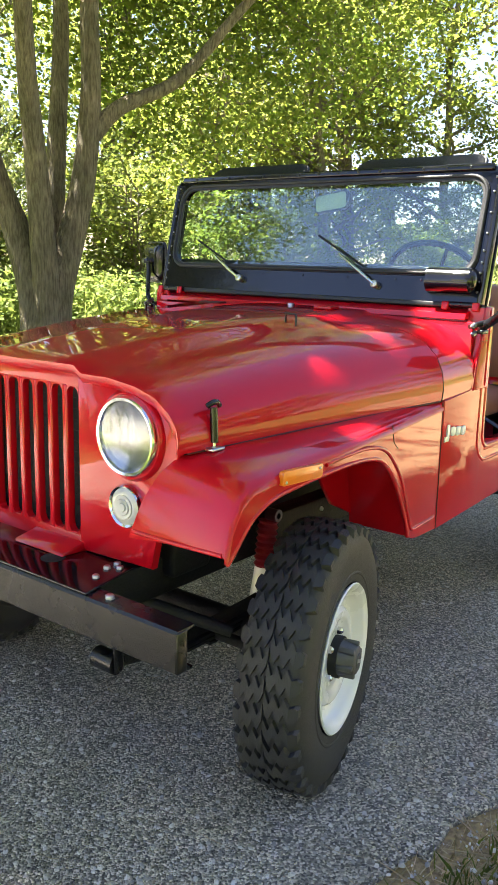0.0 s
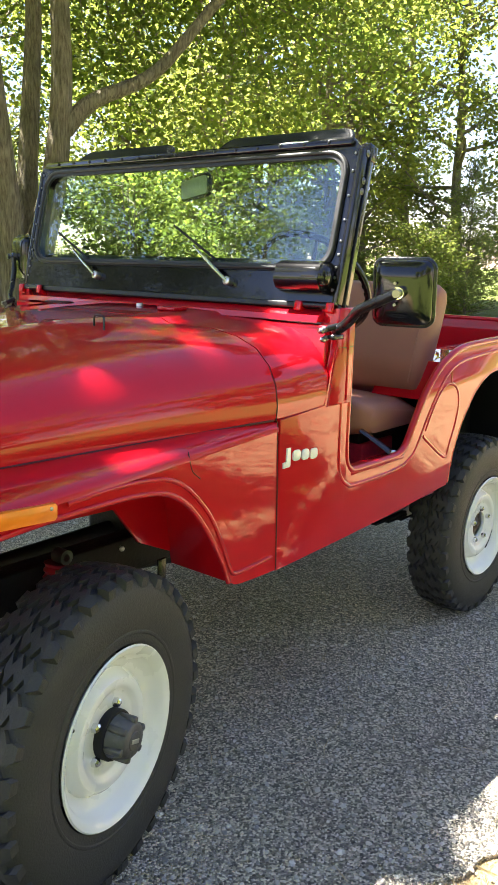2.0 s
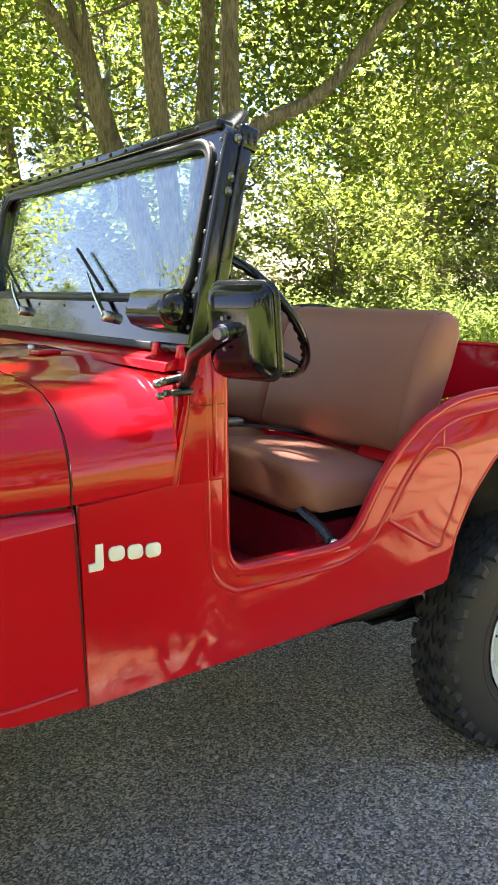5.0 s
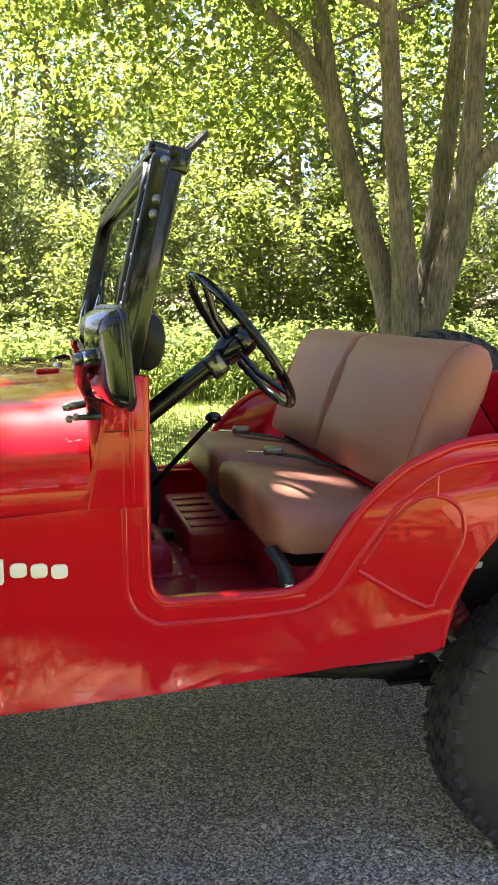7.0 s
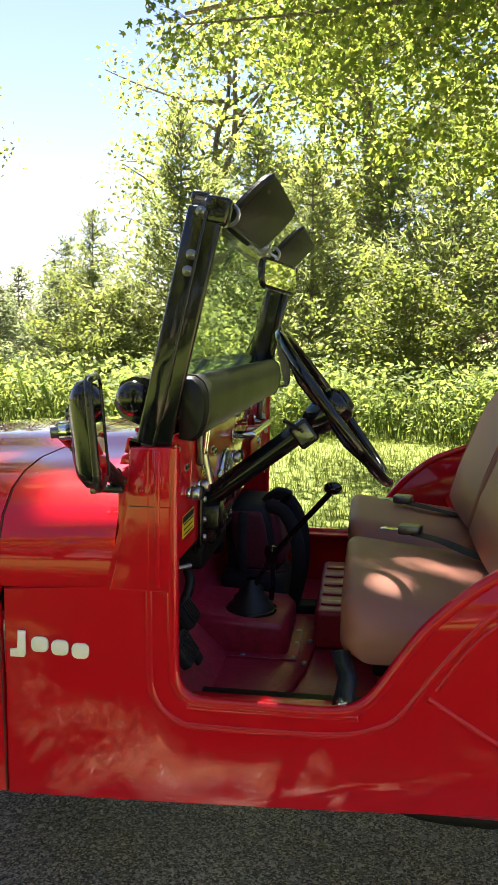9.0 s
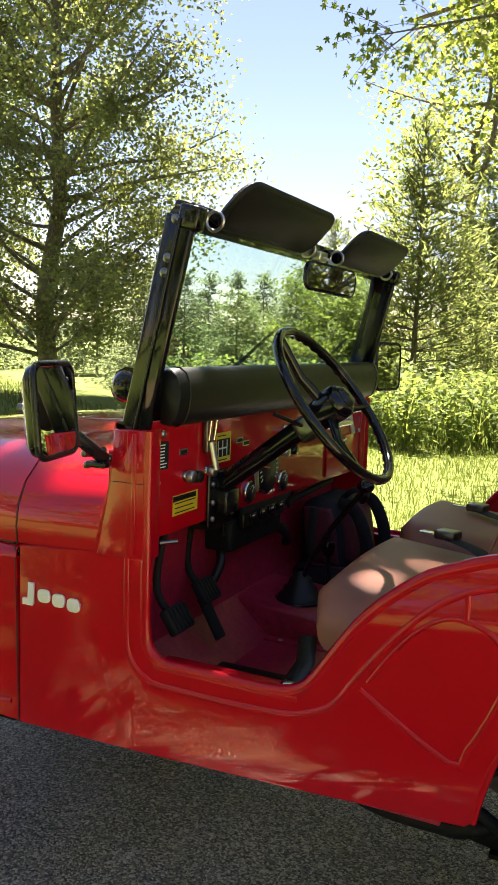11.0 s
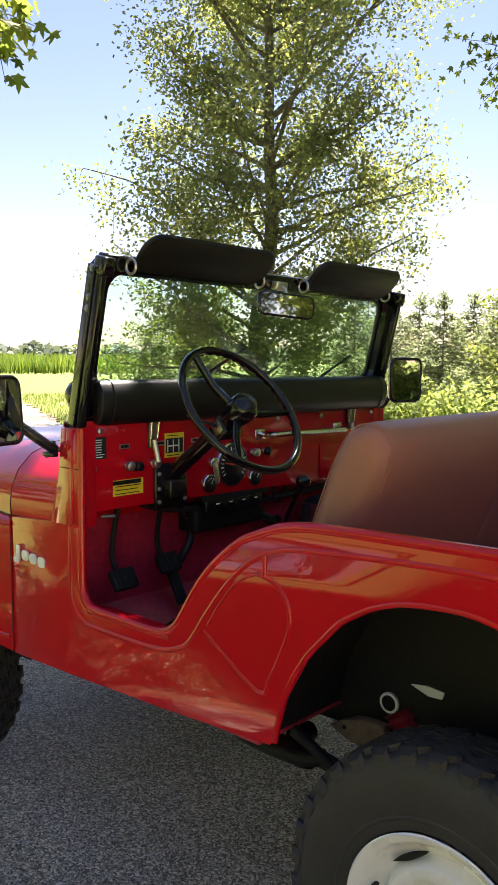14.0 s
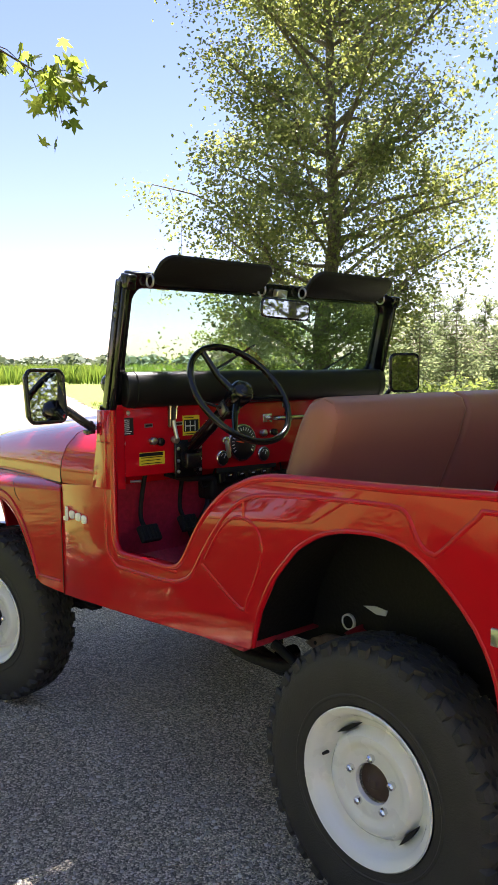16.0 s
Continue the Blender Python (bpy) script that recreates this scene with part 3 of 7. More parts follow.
# ---------------------------------------------------------------- trees
def big_maple(base, seed=3):
    """The old shade tree: four stems from one foot, long limbs and a wide crown that hangs over the drive."""
    rng, g = random.Random(seed), np.random.default_rng(seed)
    bx, by = base
    right, away = Vector((0.87, -0.49, 0)), Vector((0.49, 0.87, 0))

    def at(r, a, z):
        return Vector((bx, by, 0)) + right * r + away * a + Vector((0, 0, z))
    tree = thing("tree", "old multi-stemmed shade tree with rough grey bark", "tree", (bx, by, -0.03))
    bm = bmesh.new()
    limb(bm, curve([at(-0.05, 0, -0.05), at(-0.04, 0, 0.3), at(0, 0, 0.75), at(0.02, 0, 1.25)]), 0.40, 0.20, 14)
    stems = [[(-0.10, 0, 0.2), (-0.12, 0, 0.9), (-0.30, 0.1, 1.7), (-0.52, 0.1, 2.3), (-0.95, 0.0, 3.7), (-1.15, -0.2, 5.0), (-1.5, -0.8, 7.5), (-1.9, -1.5, 11)],
             [(0.0, -0.12, 0.2), (0.0, -0.14, 0.9), (-0.05, -0.2, 1.8), (-0.12, -0.3, 2.6), (-0.23, -0.5, 3.7), (-0.28, -0.9, 5.2), (-0.2, -1.9, 8), (0.1, -2.6, 11.5)],
             [(0.06, 0.12, 0.2), (0.08, 0.15, 0.9), (0.18, 0.3, 1.7), (0.26, 0.45, 2.6), (0.38, 0.6, 4.0), (0.45, 0.8, 5.2), (0.8, 1.4, 8), (1.2, 2.0, 12)],
             [(0.10, -0.03, 0.2), (0.14, -0.05, 0.9), (0.36, 0, 1.7), (0.52, 0.0, 2.4), (0.62, 0.0, 3.4), (0.70, 0.1, 5.0), (1.4, 0.2, 7.5), (2.6, 0.5, 11)]]
    ends = []
    for s, (r0, r1) in zip(stems, ((0.24, 0.06), (0.21, 0.05), (0.20, 0.05), (0.24, 0.06))):
        pts = curve([at(*p) for p in s], 5)
        limb(bm, pts, r0, r1, 12)
        ends += [(p, 0.07) for p in pts[12:]]
    limb(bm, curve([at(0.64, 0, 2.9), at(1.0, 0.0, 3.25), at(1.76, 0, 3.65), at(2.6, -0.1, 4.6), at(3.6, -0.4, 5.6), at(4.8, -0.8, 6.2)]), 0.12, 0.03, 10)
    limb(bm, curve([at(-0.95, 0, 3.7), at(-1.6, -0.5, 4.6), at(-3.2, -1.5, 5.2), at(-5.2, -2.4, 5.0)]), 0.10, 0.02, 8)
    tips = []

    def seen_clear(x, y, z):
        """True where the air below and beside the crown is open: before the stems, and towards the lane."""
        out = False
        for ex, ey in ((-1.9, -1.9), (0.2, -2.9), (1.0, -2.5)):
            dx, dy = bx - ex, by - ey
            f = ((x - ex) * dx + (y - ey) * dy) / (dx * dx + dy * dy)
            off = np.abs((x - ex) * dy - (y - ey) * dx) / math.hypot(dx, dy)
            out = out | ((f < 1.05) & (off < 1.25) & (z < 5.3))
        dx, dy = 7.3 + 1.9, 5.3 + 1.9
        f = ((x + 1.9) * dx + (y + 1.9) * dy) / (dx * dx + dy * dy)
        out = out | ((f < 1.0) & (np.abs((x + 1.9) * dy - (y + 1.9) * dx) / math.hypot(dx, dy) < 0.8) & (z < 3.2 + 0.5 * np.hypot(x + 1.9, y + 1.9) - 2.2))
        for ex, ey, az, el in ((1.617, -2.27, 108, 0.31), (2.42, -2.05, 113, 0.36), (2.9, -2.15, 116, 0.52), (3.35, -2.3, 122, 0.50)):
            out = out | ((np.degrees(np.arctan2(y - ey, x - ex)) > az + 2 * np.sin(z * 2.3)) & (z - 1.45 < el * np.hypot(x - ex, y - ey)) & (y > -1.5))
        return out

    def bare(p):
        return bool(seen_clear(np.array(p.x), np.array(p.y), np.array(p.z)))
    high = [e for e in ends if e[0].z > 4.9]
    for _ in range(64):
        p, r = high[rng.randrange(len(high))]
        ang, reach = rng.uniform(0, 2 * math.pi), rng.uniform(3.5, 8.5)
        q = p + Vector((math.cos(ang) * reach, math.sin(ang) * reach, rng.uniform(-0.4, 2.2) + (0.8 if p.z < 6 else -0.5)))
        pts = curve(wobble(p, q, 4, 0.06, rng), 3)
        if bare(pts[-1]) or bare(pts[len(pts) // 2]) or q.z < 4.2:
            continue
        limb(bm, pts, 0.030, 0.004, 6)
        tips += pts[4:]
    # limbs that reach out over the drive
    for q in ((-1.5, -0.5, 5.8), (0.8, -0.9, 5.6), (2.6, -0.7, 6.0), (-3.0, 1.8, 5.4), (4.2, -0.2, 6.2), (-0.5, 2.0, 4.6), (-4.2, 4.0, 5.2), (1.5, 1.5, 5.2), (-2.2, 3.4, 4.4), (3.2, 2.4, 5.6),
              # high limbs out of view, added to shade the lawn behind the camera
              (-1.5, -3.2, 9.4), (0.6, -3.6, 9.8), (2.8, -3.4, 9.6), (4.8, -3.0, 9.4), (-3.4, -2.2, 9.0), (-2.2, -0.2, 8.2), (-4.4, 0.6, 8.4), (-5.0, 2.2, 7.8), (0.0, -1.8, 8.6), (3.6, -1.8, 8.8), (-3.6, 3.4, 7.4),
              (-1.0, -1.0, 7.6), (1.8, -0.4, 8.0), (4.6, 0.6, 8.2), (6.4, 0.2, 7.2), (-2.6, 0.9, 7.2),
              (2.2, 8.8, 3.8), (0.8, 7.6, 4.4), (3.2, 10.0, 4.0), (0.2, 9.2, 4.6), (2.0, 6.4, 4.6), (8.8, 8.2, 5.8), (1.4, 10.4, 4.6), (7.6, 9.6, 5.4), (9.8, 6.0, 6.4), (6.4, 10.4, 5.6), (10.6, 8.6, 7.0), (8.2, 6.4, 7.2), (5.6, 9.8, 6.6),
              (7.6, 5.6, 4.3), (8.6, 4.6, 4.2), (9.6, 6.6, 3.7), (8.3, 7.5, 3.3), (10.6, 5.0, 4.5), (7.2, 7.6, 3.6), (11.2, 7.0, 4.0), (9.2, 3.4, 5.0), (7.0, 4.4, 5.2), (10.2, 8.2, 3.2), (12.0, 5.6, 4.8)):
        p = high[rng.randrange(len(high))][0]
        pts = curve(wobble(p, q, 5, 0.04, rng), 3)
        if bare(pts[-1]) or bare(pts[len(pts) // 2]):
            continue
        limb(bm, pts, 0.034, 0.004, 6)
        tips += pts[6:] + pts[9:]
    # boughs that shade the car
    for lx in (-1.5, -0.9, -0.4, 0.0, 0.4, 0.8, 1.3, 2.0, 2.7, 3.4):
        for ly in (-1.15, -0.7, -0.2, 0.3, 0.8):
            z = rng.uniform(7.2, 9.2)
            q = (lx - 0.199 * z + rng.uniform(-.25, .25), ly + 0.493 * z + rng.uniform(-.2, .2), z)
            p = high[rng.randrange(len(high))][0]
            pts = curve(wobble(p, q, 5, 0.04, rng), 3)
            limb(bm, pts, 0.030, 0.004, 6)
            tips += pts[8:] + pts[11:]
    # more unseen boughs, added so the lawn on the camera's side lies in shade
    for lx, ly in ((-2.4, -2.7), (-0.8, -2.9), (0.8, -2.7), (2.2, -2.8), (-1.8, -4.0), (0.2, -4.2), (1.8, -4.0), (-3.4, -3.8), (-0.8, -3.6), (-2.6, -5.0), (-1.0, -5.2), (0.6, -3.4), (-4.6, -4.6), (1.2, -5.2)):
        z = rng.uniform(8.2, 9.6)
        pts = curve(wobble(high[rng.randrange(len(high))][0], (lx - 0.199 * z, ly + 0.493 * z, z), 5, 0.04, rng), 3)
        limb(bm, pts, 0.030, 0.004, 6)
        tips += pts[8:] + pts[11:] + pts[11:]
    wood = part("trunk", bm, BARK, tree)
    cl = []
    for p in tips:
        for _ in range(3):
            cl.append((p.x + rng.gauss(0, 0.55), p.y + rng.gauss(0, 0.55), p.z + rng.gauss(-0.05, 0.35)))
    cl = np.array(cl)
    k = 240
    lc = np.repeat(cl, k, 0) + g.normal(size=(len(cl) * k, 3)) * np.array([0.42, 0.42, 0.17])
    lc = lc[lc[:, 2] > 2.6]
    # leaves culled by where their shadow lands, leaving a sunlit strip beside the drive
    rim_y = lc[:, 1] - 0.494 * lc[:, 2] + 0.35 * np.sin(lc[:, 0] * 1.7) + 0.2 * np.sin(lc[:, 0] * 4.1)
    land_x = lc[:, 0] + 0.199 * lc[:, 2]
    rim = np.interp(land_x, [-3.0, 0.2, 0.6, 2.2, 3.5], [-1.55, -1.52, -1.58, -1.58, -1.9])
    lc = lc[(rim_y > rim) | ((rim_y < -2.1) & (rim_y > -7.0) & (land_x < 3.1 + 0.35 * np.sin(lc[:, 1] * 1.9) + 0.2 * np.sin(lc[:, 1] * 4.3))) | (g.random(len(lc)) < 0.05)]
    # unseen leaves west and east of the car dropped, to let in skylight
    land_x, away_x = lc[:, 0] + 0.199 * lc[:, 2], 0.4 * np.sin(lc[:, 1] * 1.9)
    lc = lc[((land_x > -2.7 + away_x) | ((lc[:, 1] - 0.494 * lc[:, 2] < -2.1) & (land_x > -5.5))) & ((land_x < 4.6 + away_x) | (lc[:, 1] > 3.0)) | (lc[:, 1] > 6.5)]
    # the stems stand clear below the crown
    lc = lc[~seen_clear(lc[:, 0], lc[:, 1], lc[:, 2])]
    # small gaps in the crown that let flecks of sun through
    for fx, fy, fz, r in ((1.29, -0.37, 0.965, 0.12), (1.385, -0.43, 0.965, 0.07), (1.50, -0.29, 0.965, 0.09), (1.42, -0.21, 0.965, 0.07), (1.148, -0.112, 0.66, 0.07),
                          (0.45, -0.48, 1.20, 0.09), (0.62, -0.30, 1.25, 0.08), (1.08, -0.74, 0.80, 0.08),
                          (1.10, -1.17, 0.0, 0.08), (1.02, -1.30, 0.0, 0.10), (0.72, -1.22, 0.0, 0.08), (0.72, -1.40, 0.0, 0.10), (0.33, -1.28, 0.0, 0.13), (0.46, -1.44, 0.0, 0.10)):
        off = np.hypot(lc[:, 0] - fx + 0.199 * (lc[:, 2] - fz), lc[:, 1] - fy - 0.493 * (lc[:, 2] - fz))
        lc = lc[(off > r) | (g.random(len(lc)) < 0.18)]
    lc = lc[g.permutation(len(lc))[:235000]]
    me = from_arrays("crown", *leaf_cloud(lc, 0.096, 0.5, 0.72, g), LEAF_BIG)
    crown = new("crown", me)
    crown.parent, crown.location = tree, (-bx, -by, 0.03)
    wood.location = (-bx, -by, 0.03)
    return tree


big_maple((4.95, 6.6))


def broadleaf(name, label, height, spread, low, leaves, size, mat, seed, stems=1, rise=0.9, group="", clump=0.10, boughs=26, twigs=0):
    """A tree of limbs and leaves, standing at the origin; twigs: leafy sprays on each bough, with gaps between them."""
    rng, g = random.Random(seed), np.random.default_rng(seed)
    tree = thing(name, label, "tree", group=group)
    bm, tips = bmesh.new(), []
    for s in range(stems):
        a = rng.uniform(0, 6.28)
        lean = 0.0 if stems == 1 else 0.10
        top = Vector((math.cos(a) * height * lean + rng.uniform(-.3, .3), math.sin(a) * height * lean + rng.uniform(-.3, .3), height * rng.uniform(0.86, 0.95)))
        pts = curve(wobble((0, 0, -0.1), top, 6, 0.015, rng), 4)
        limb(bm, pts, height * 0.017, height * 0.003, 9)
        for i in range(int(boughs / stems) + 4):
            p = pts[int(len(pts) * (low + (0.97 - low) * (i + 0.5) / (int(boughs / stems) + 4)))]
            f = (p.z / height - low) / (1 - low)
            reach = spread * (0.45 + 0.9 * math.sin(math.pi * min(0.95, max(0.08, f * 0.85 + 0.12)))) * rng.uniform(0.55, 1.05)
            if twigs:
                reach = spread * (0.95 + 0.35 * math.sin(math.pi * f)) * rng.uniform(0.45, 1.05)
            b = rng.uniform(0, 6.28)
            q = p + Vector((math.cos(b) * reach, math.sin(b) * reach, reach * rng.uniform(0.1, rise)))
            lp = curve(wobble(p, q, 3, 0.06, rng), 3)
            limb(bm, lp, height * (0.0042 if twigs else 0.006), 0.012, 5)
            if not twigs:
                tips += [(t, reach) for t in lp[3:]]
            for _ in range(twigs):
                a0 = lp[rng.randrange(4, len(lp))]
                b0 = a0 + Vector((rng.gauss(0, 0.55), rng.gauss(0, 0.55), rng.gauss(0.05, 0.45)))
                limb(bm, [a0, a0.lerp(b0, 0.5) + Vector((0, 0, 0.06)), b0], 0.012, 0.004, 4)
                tips += [(a0.lerp(b0, 0.7), 0.6), (b0, 0.6)]
    part("trunk", bm, BARK, tree)
    cl = np.array([(t.x + rng.gauss(0, .12 * r), t.y + rng.gauss(0, .12 * r), t.z + rng.gauss(0, .10 * r)) for t, r in tips])
    k = leaves // len(cl) + 1
    lc = np.repeat(cl, k, 0) + g.normal(size=(len(cl) * k, 3)) * spread * np.array([clump, clump, clump * 0.8])
    lc[:, 2] = np.maximum(lc[:, 2], 0.15)
    me = from_arrays("crown", *leaf_cloud(lc[g.permutation(len(lc))[:leaves]], size, 0.3, 0.7, g, 0.1 if twigs else 1.0), mat)
    crown = new("crown", me)
    crown.parent = tree
    return tree


def conifer(name, label, height, spread, mat, seed, tufts=5200, soft=1.0, group=""):
    """A pine or spruce: whorls of branches clothed in needle sprays."""
    rng, g = random.Random(seed), np.random.default_rng(seed)
    tree = thing(name, label, "tree", group=group)
    bm = bmesh.new()
    limb(bm, [Vector((0, 0, -0.1)), Vector((0.03, 0, height * 0.5)), Vector((0, 0.02, height))], height * 0.014, 0.01, 7)
    pos, direc = [], []
    z = height * 0.04
    while z < height * 0.99:
        f = 1 - z / height
        r = spread * (0.06 + f ** 0.85)
        for _ in range(7):
            b = rng.uniform(0, 6.28)
            reach = r * rng.uniform(0.65, 1.1)
            lift = reach * (0.35 if soft > 0.5 else -0.05) * rng.uniform(0.5, 1.2) + (0.3 if f < 0.15 else 0)
            p, q = Vector((0, 0, z)), Vector((math.cos(b) * reach, math.sin(b) * reach, z + lift))
            limb(bm, [p, p.lerp(q, 0.5) + Vector((0, 0, -0.06 * reach)), q], 0.02, 0.006, 4)
            for _ in range(max(3, int(9 * reach))):
                t = rng.uniform(0.25, 1.05)
                pos.append(p.lerp(q, t) + Vector((rng.gauss(0, .11), rng.gauss(0, .11), rng.gauss(0, .07))) * (0.5 + reach * 0.5))
                direc.append((q - p).normalized())
        z += height * 0.035 * rng.uniform(0.8, 1.2)
    part("trunk", bm, BARK, tree)
    pos, direc = np.array(pos), np.array(direc)
    k = max(1, tufts * 7 // len(pos))
    c = np.repeat(pos, k, 0) + g.normal(size=(len(pos) * k, 3)) * 0.07
    d = np.repeat(direc, k, 0) + g.normal(size=(len(c), 3)) * 0.75
    d[:, 2] += 0.25 * soft
    d /= np.linalg.norm(d, axis=1)[:, None]
    w = np.cross(d, g.normal(size=(len(c), 3)))
    w /= np.linalg.norm(w, axis=1)[:, None]
    s = g.uniform(0.7, 1.3, len(c))[:, None]
    me = from_arrays("crown", *quads(c, d * 0.105 * s, w * (0.020 if soft > 0.5 else 0.030) * s), mat)
    crown = new("crown", me)
    crown.parent = tree
    return tree


def spot(az, dist, turn=0.0, s=1.0):
    """A pose at a bearing and distance from the middle of the walk."""
    a = radians(az)
    return pose(1.0 + dist * math.cos(a), -2.0 + dist * math.sin(a), -0.03, 0, 0, turn) @ Matrix.Scale(s, 4)


def place(tree, spots):
    """The tree at the first spot, and copies at the others."""
    s0 = spots[0]
    for i, (az, d, turn, s) in enumerate(spots[1:]):
        o = copy_thing(tree, spot(az, d, turn, s))
    tree.matrix_basis = spot(*s0)


WOOD = "trees of the wood edge"
place(broadleaf("tree", "tall poplar with small grey-green leaves", 17, 4.3, 0.08, 105000, 0.113, LEAF_POPLAR, 12, rise=0.85, clump=0.075, boughs=96, twigs=8), [(127.5, 21.5, 40, 1.0)])
place(broadleaf("tree", "leafy green tree at the wood edge", 13, 3.6, 0.10, 11500, 0.18, LEAF_FAR, 12, stems=2, group=WOOD),
      [(36, 25, 0, 1.0), (45, 23, 80, 0.95), (62, 30, 200, 1.0), (68, 23, 300, 0.95), (77, 24, 130, 1.1), (88, 27, 20, 1.15), (101, 33, 250, 1.2), (72, 34, 45, 1.35), (93, 37, 170, 1.3), (40, 33, 95, 1.2), (51, 36, 140, 1.4), (47, 40, 260, 1.5), (34, 27, 15, 1.0), (19, 29, 145, 1.1)])
place(broadleaf("tree", "slim light-leaved tree at the wood edge", 15, 2.7, 0.06, 10000, 0.172, LEAF_FAR, 13, group=WOOD),
      [(31, 30, 0, 1.0), (21, 27, 110, 0.95), (41, 33, 60, 1.1), (49, 34, 10, 1.1), (65, 33, 190, 1.1), (83, 33, 280, 1.1), (16, 33, 330, 1.1), (11, 28, 30, 1.0), (4, 30, 60, 1.1), (28, 25, 75, 0.85), (34, 35, 240, 1.1)])
place(conifer("tree", "soft light-green pine at the meadow edge", 6.5, 2.9, NEEDLES, 14, 2100, group=WOOD),
      [(102, 18.5, 0, 0.95), (93, 20, 70, 0.9), (108, 21, 140, 0.68), (71, 20, 20, 0.8), (83, 19, 210, 0.95), (61, 19, 130, 0.7), (88, 24, 300, 1.1), (97, 25, 33, 1.15), (40, 21, 90, 0.6), (27, 23, 170, 0.65)])
place(conifer("tree", "dark green spruce beside the lawn", 5.6, 2.9, NEEDLES_DARK, 15, 1350, soft=0.2, group=WOOD),
      [(117, 25, 0, 0.62), (113, 23, 50, 0.6), (121, 29, 100, 0.75), (125, 33, 200, 0.85), (132, 36, 150, 0.8), (137, 38, 20, 0.6), (110, 26, 300, 0.8), (110.5, 20.5, 75, 0.54), (114.6, 21, 220, 0.57), (118.5, 22.5, 310, 0.6), (121.5, 25, 15, 0.66)])
place(broadleaf("bush", "bushy young tree with yellow-green leaves", 4.2, 1.9, 0.03, 8000, 0.15, GRASS, 16, stems=3, group=WOOD),
      [(52, 17, 0, 0.8), (66, 16.5, 60, 0.9), (75, 17, 120, 0.9), (45, 20, 200, 0.5), (35, 22, 300, 0.4), (27, 26, 40, 0.4), (20, 27, 80, 0.4), (86, 16, 150, 0.7), (107, 17.5, 10, 0.6), (134, 30, 33, 0.9), (31, 20, 130, 0.55)])
# trees that stand behind the camera, over the far side of the lawn
place(broadleaf("tree", "broad green tree across the lawn", 12, 3.9, 0.05, 9000, 0.34, LEAF_FAR, 17, stems=2),
      [(-103, 23, 0, 0.95), (-80, 22, 90, 0.9), (-126, 23, 180, 0.95), (-148, 25, 270, 1.05), (-57, 24, 45, 0.95), (-170, 28, 135, 1.1), (-38, 27, 200, 0.9), (-91, 29, 300, 1.1), (-114, 30, 20, 1.1), (-15, 32, 135, 1.1)])


place(broadleaf("tree", "spreading shade tree behind the shoulder", 11.5, 4.6, 0.42, 42000, 0.15, LEAF_FAR, 19, rise=0.5), [(-98, 13.0, 0, 1.0)])


# low hanging twigs of the shade tree, with lobed leaves near the camera
def lobed_leaves(c, size, rng):
    shape = np.array([(math.sin(radians(a)) * r, math.cos(radians(a)) * r) for a, r in (
        (0, 1.0), (16, 0.62), (28, 0.40), (42, 0.70), (58, 0.92), (72, 0.55), (92, 0.36), (112, 0.58), (140, 0.34), (180, 0.42),
        (220, 0.34), (248, 0.58), (268, 0.36), (288, 0.55), (302, 0.92), (318, 0.70), (332, 0.40), (344, 0.62))])
    m = len(shape)
    n = len(c)
    d = rng.normal(size=(n, 3))
    d[:, 2] -= 0.9
    d /= np.linalg.norm(d, axis=1)[:, None]
    w = np.cross(d, rng.normal(size=(n, 3)))
    w /= np.linalg.norm(w, axis=1)[:, None]
    s = size * rng.uniform(0.7, 1.2, n)[:, None, None] * 0.5
    p = c[:, None] + s * (shape[None, :, :1] * w[:, None] + shape[None, :, 1:] * d[:, None])
    return p.reshape(-1, 3), np.arange(m * n).reshape(-1, m)


def hanging_branch(path, seed, twigs=26, size=0.10, reach=1.0, thick=0.012):
    rng, g = random.Random(seed), np.random.default_rng(seed)
    b = thing("branch", "overhanging twig with lobed green leaves", "branch", tuple(path[0]), group="hanging branches of the shade tree")
    bm, tips = bmesh.new(), []
    pts = curve(path, 6)
    limb(bm, pts, thick, 0.004, 6)
    for _ in range(twigs):
        p = pts[rng.randrange(len(pts) // 4, len(pts))]
        q = p + Vector((rng.uniform(-.45, .45), rng.uniform(-.45, .45), rng.uniform(-.40, .12))) * reach
        limb(bm, [p, p.lerp(q, .5) + Vector((0, 0, .03)), q], 0.004, 0.0015, 4)
        tips += [p.lerp(q, t) for t in (0.4, 0.6, 0.8, 1.0)]
    o = part("twig", bm, BARK, b)
    o.location = tuple(-Vector(path[0]))
    lc = np.repeat(np.array([tuple(t) for t in tips]), 3, 0)
    lc = lc + g.normal(size=lc.shape) * 0.05
    cr = new("leaves", from_arrays("leaves", *lobed_leaves(lc, size, g), LEAF_BIG))
    cr.parent, cr.location = b, tuple(-Vector(path[0]))


hanging_branch([(-1.25, -1.2, 3.65), (-0.95, -0.85, 3.38), (-0.68, -0.45, 3.10), (-0.45, -0.08, 2.86)], 21, 24, 0.115, 0.6)
hanging_branch([(3.6, 3.6, 5.0), (2.8, 3.7, 4.6), (2.0, 3.8, 4.3), (1.2, 4.0, 4.1)], 22, 34)
hanging_branch([(3.4, 5.4, 4.9), (2.6, 5.5, 4.2), (2.0, 5.7, 3.7), (1.5, 5.9, 3.2)], 23, 36)
hanging_branch([(4.2, 3.6, 4.8), (3.2, 3.7, 4.3), (2.2, 3.9, 3.9), (1.2, 4.4, 3.6)], 24, 36)
hanging_branch([(2.6, 5.0, 5.2), (1.8, 5.3, 4.8), (1.0, 5.6, 4.5), (0.4, 6.0, 4.3)], 25, 36)


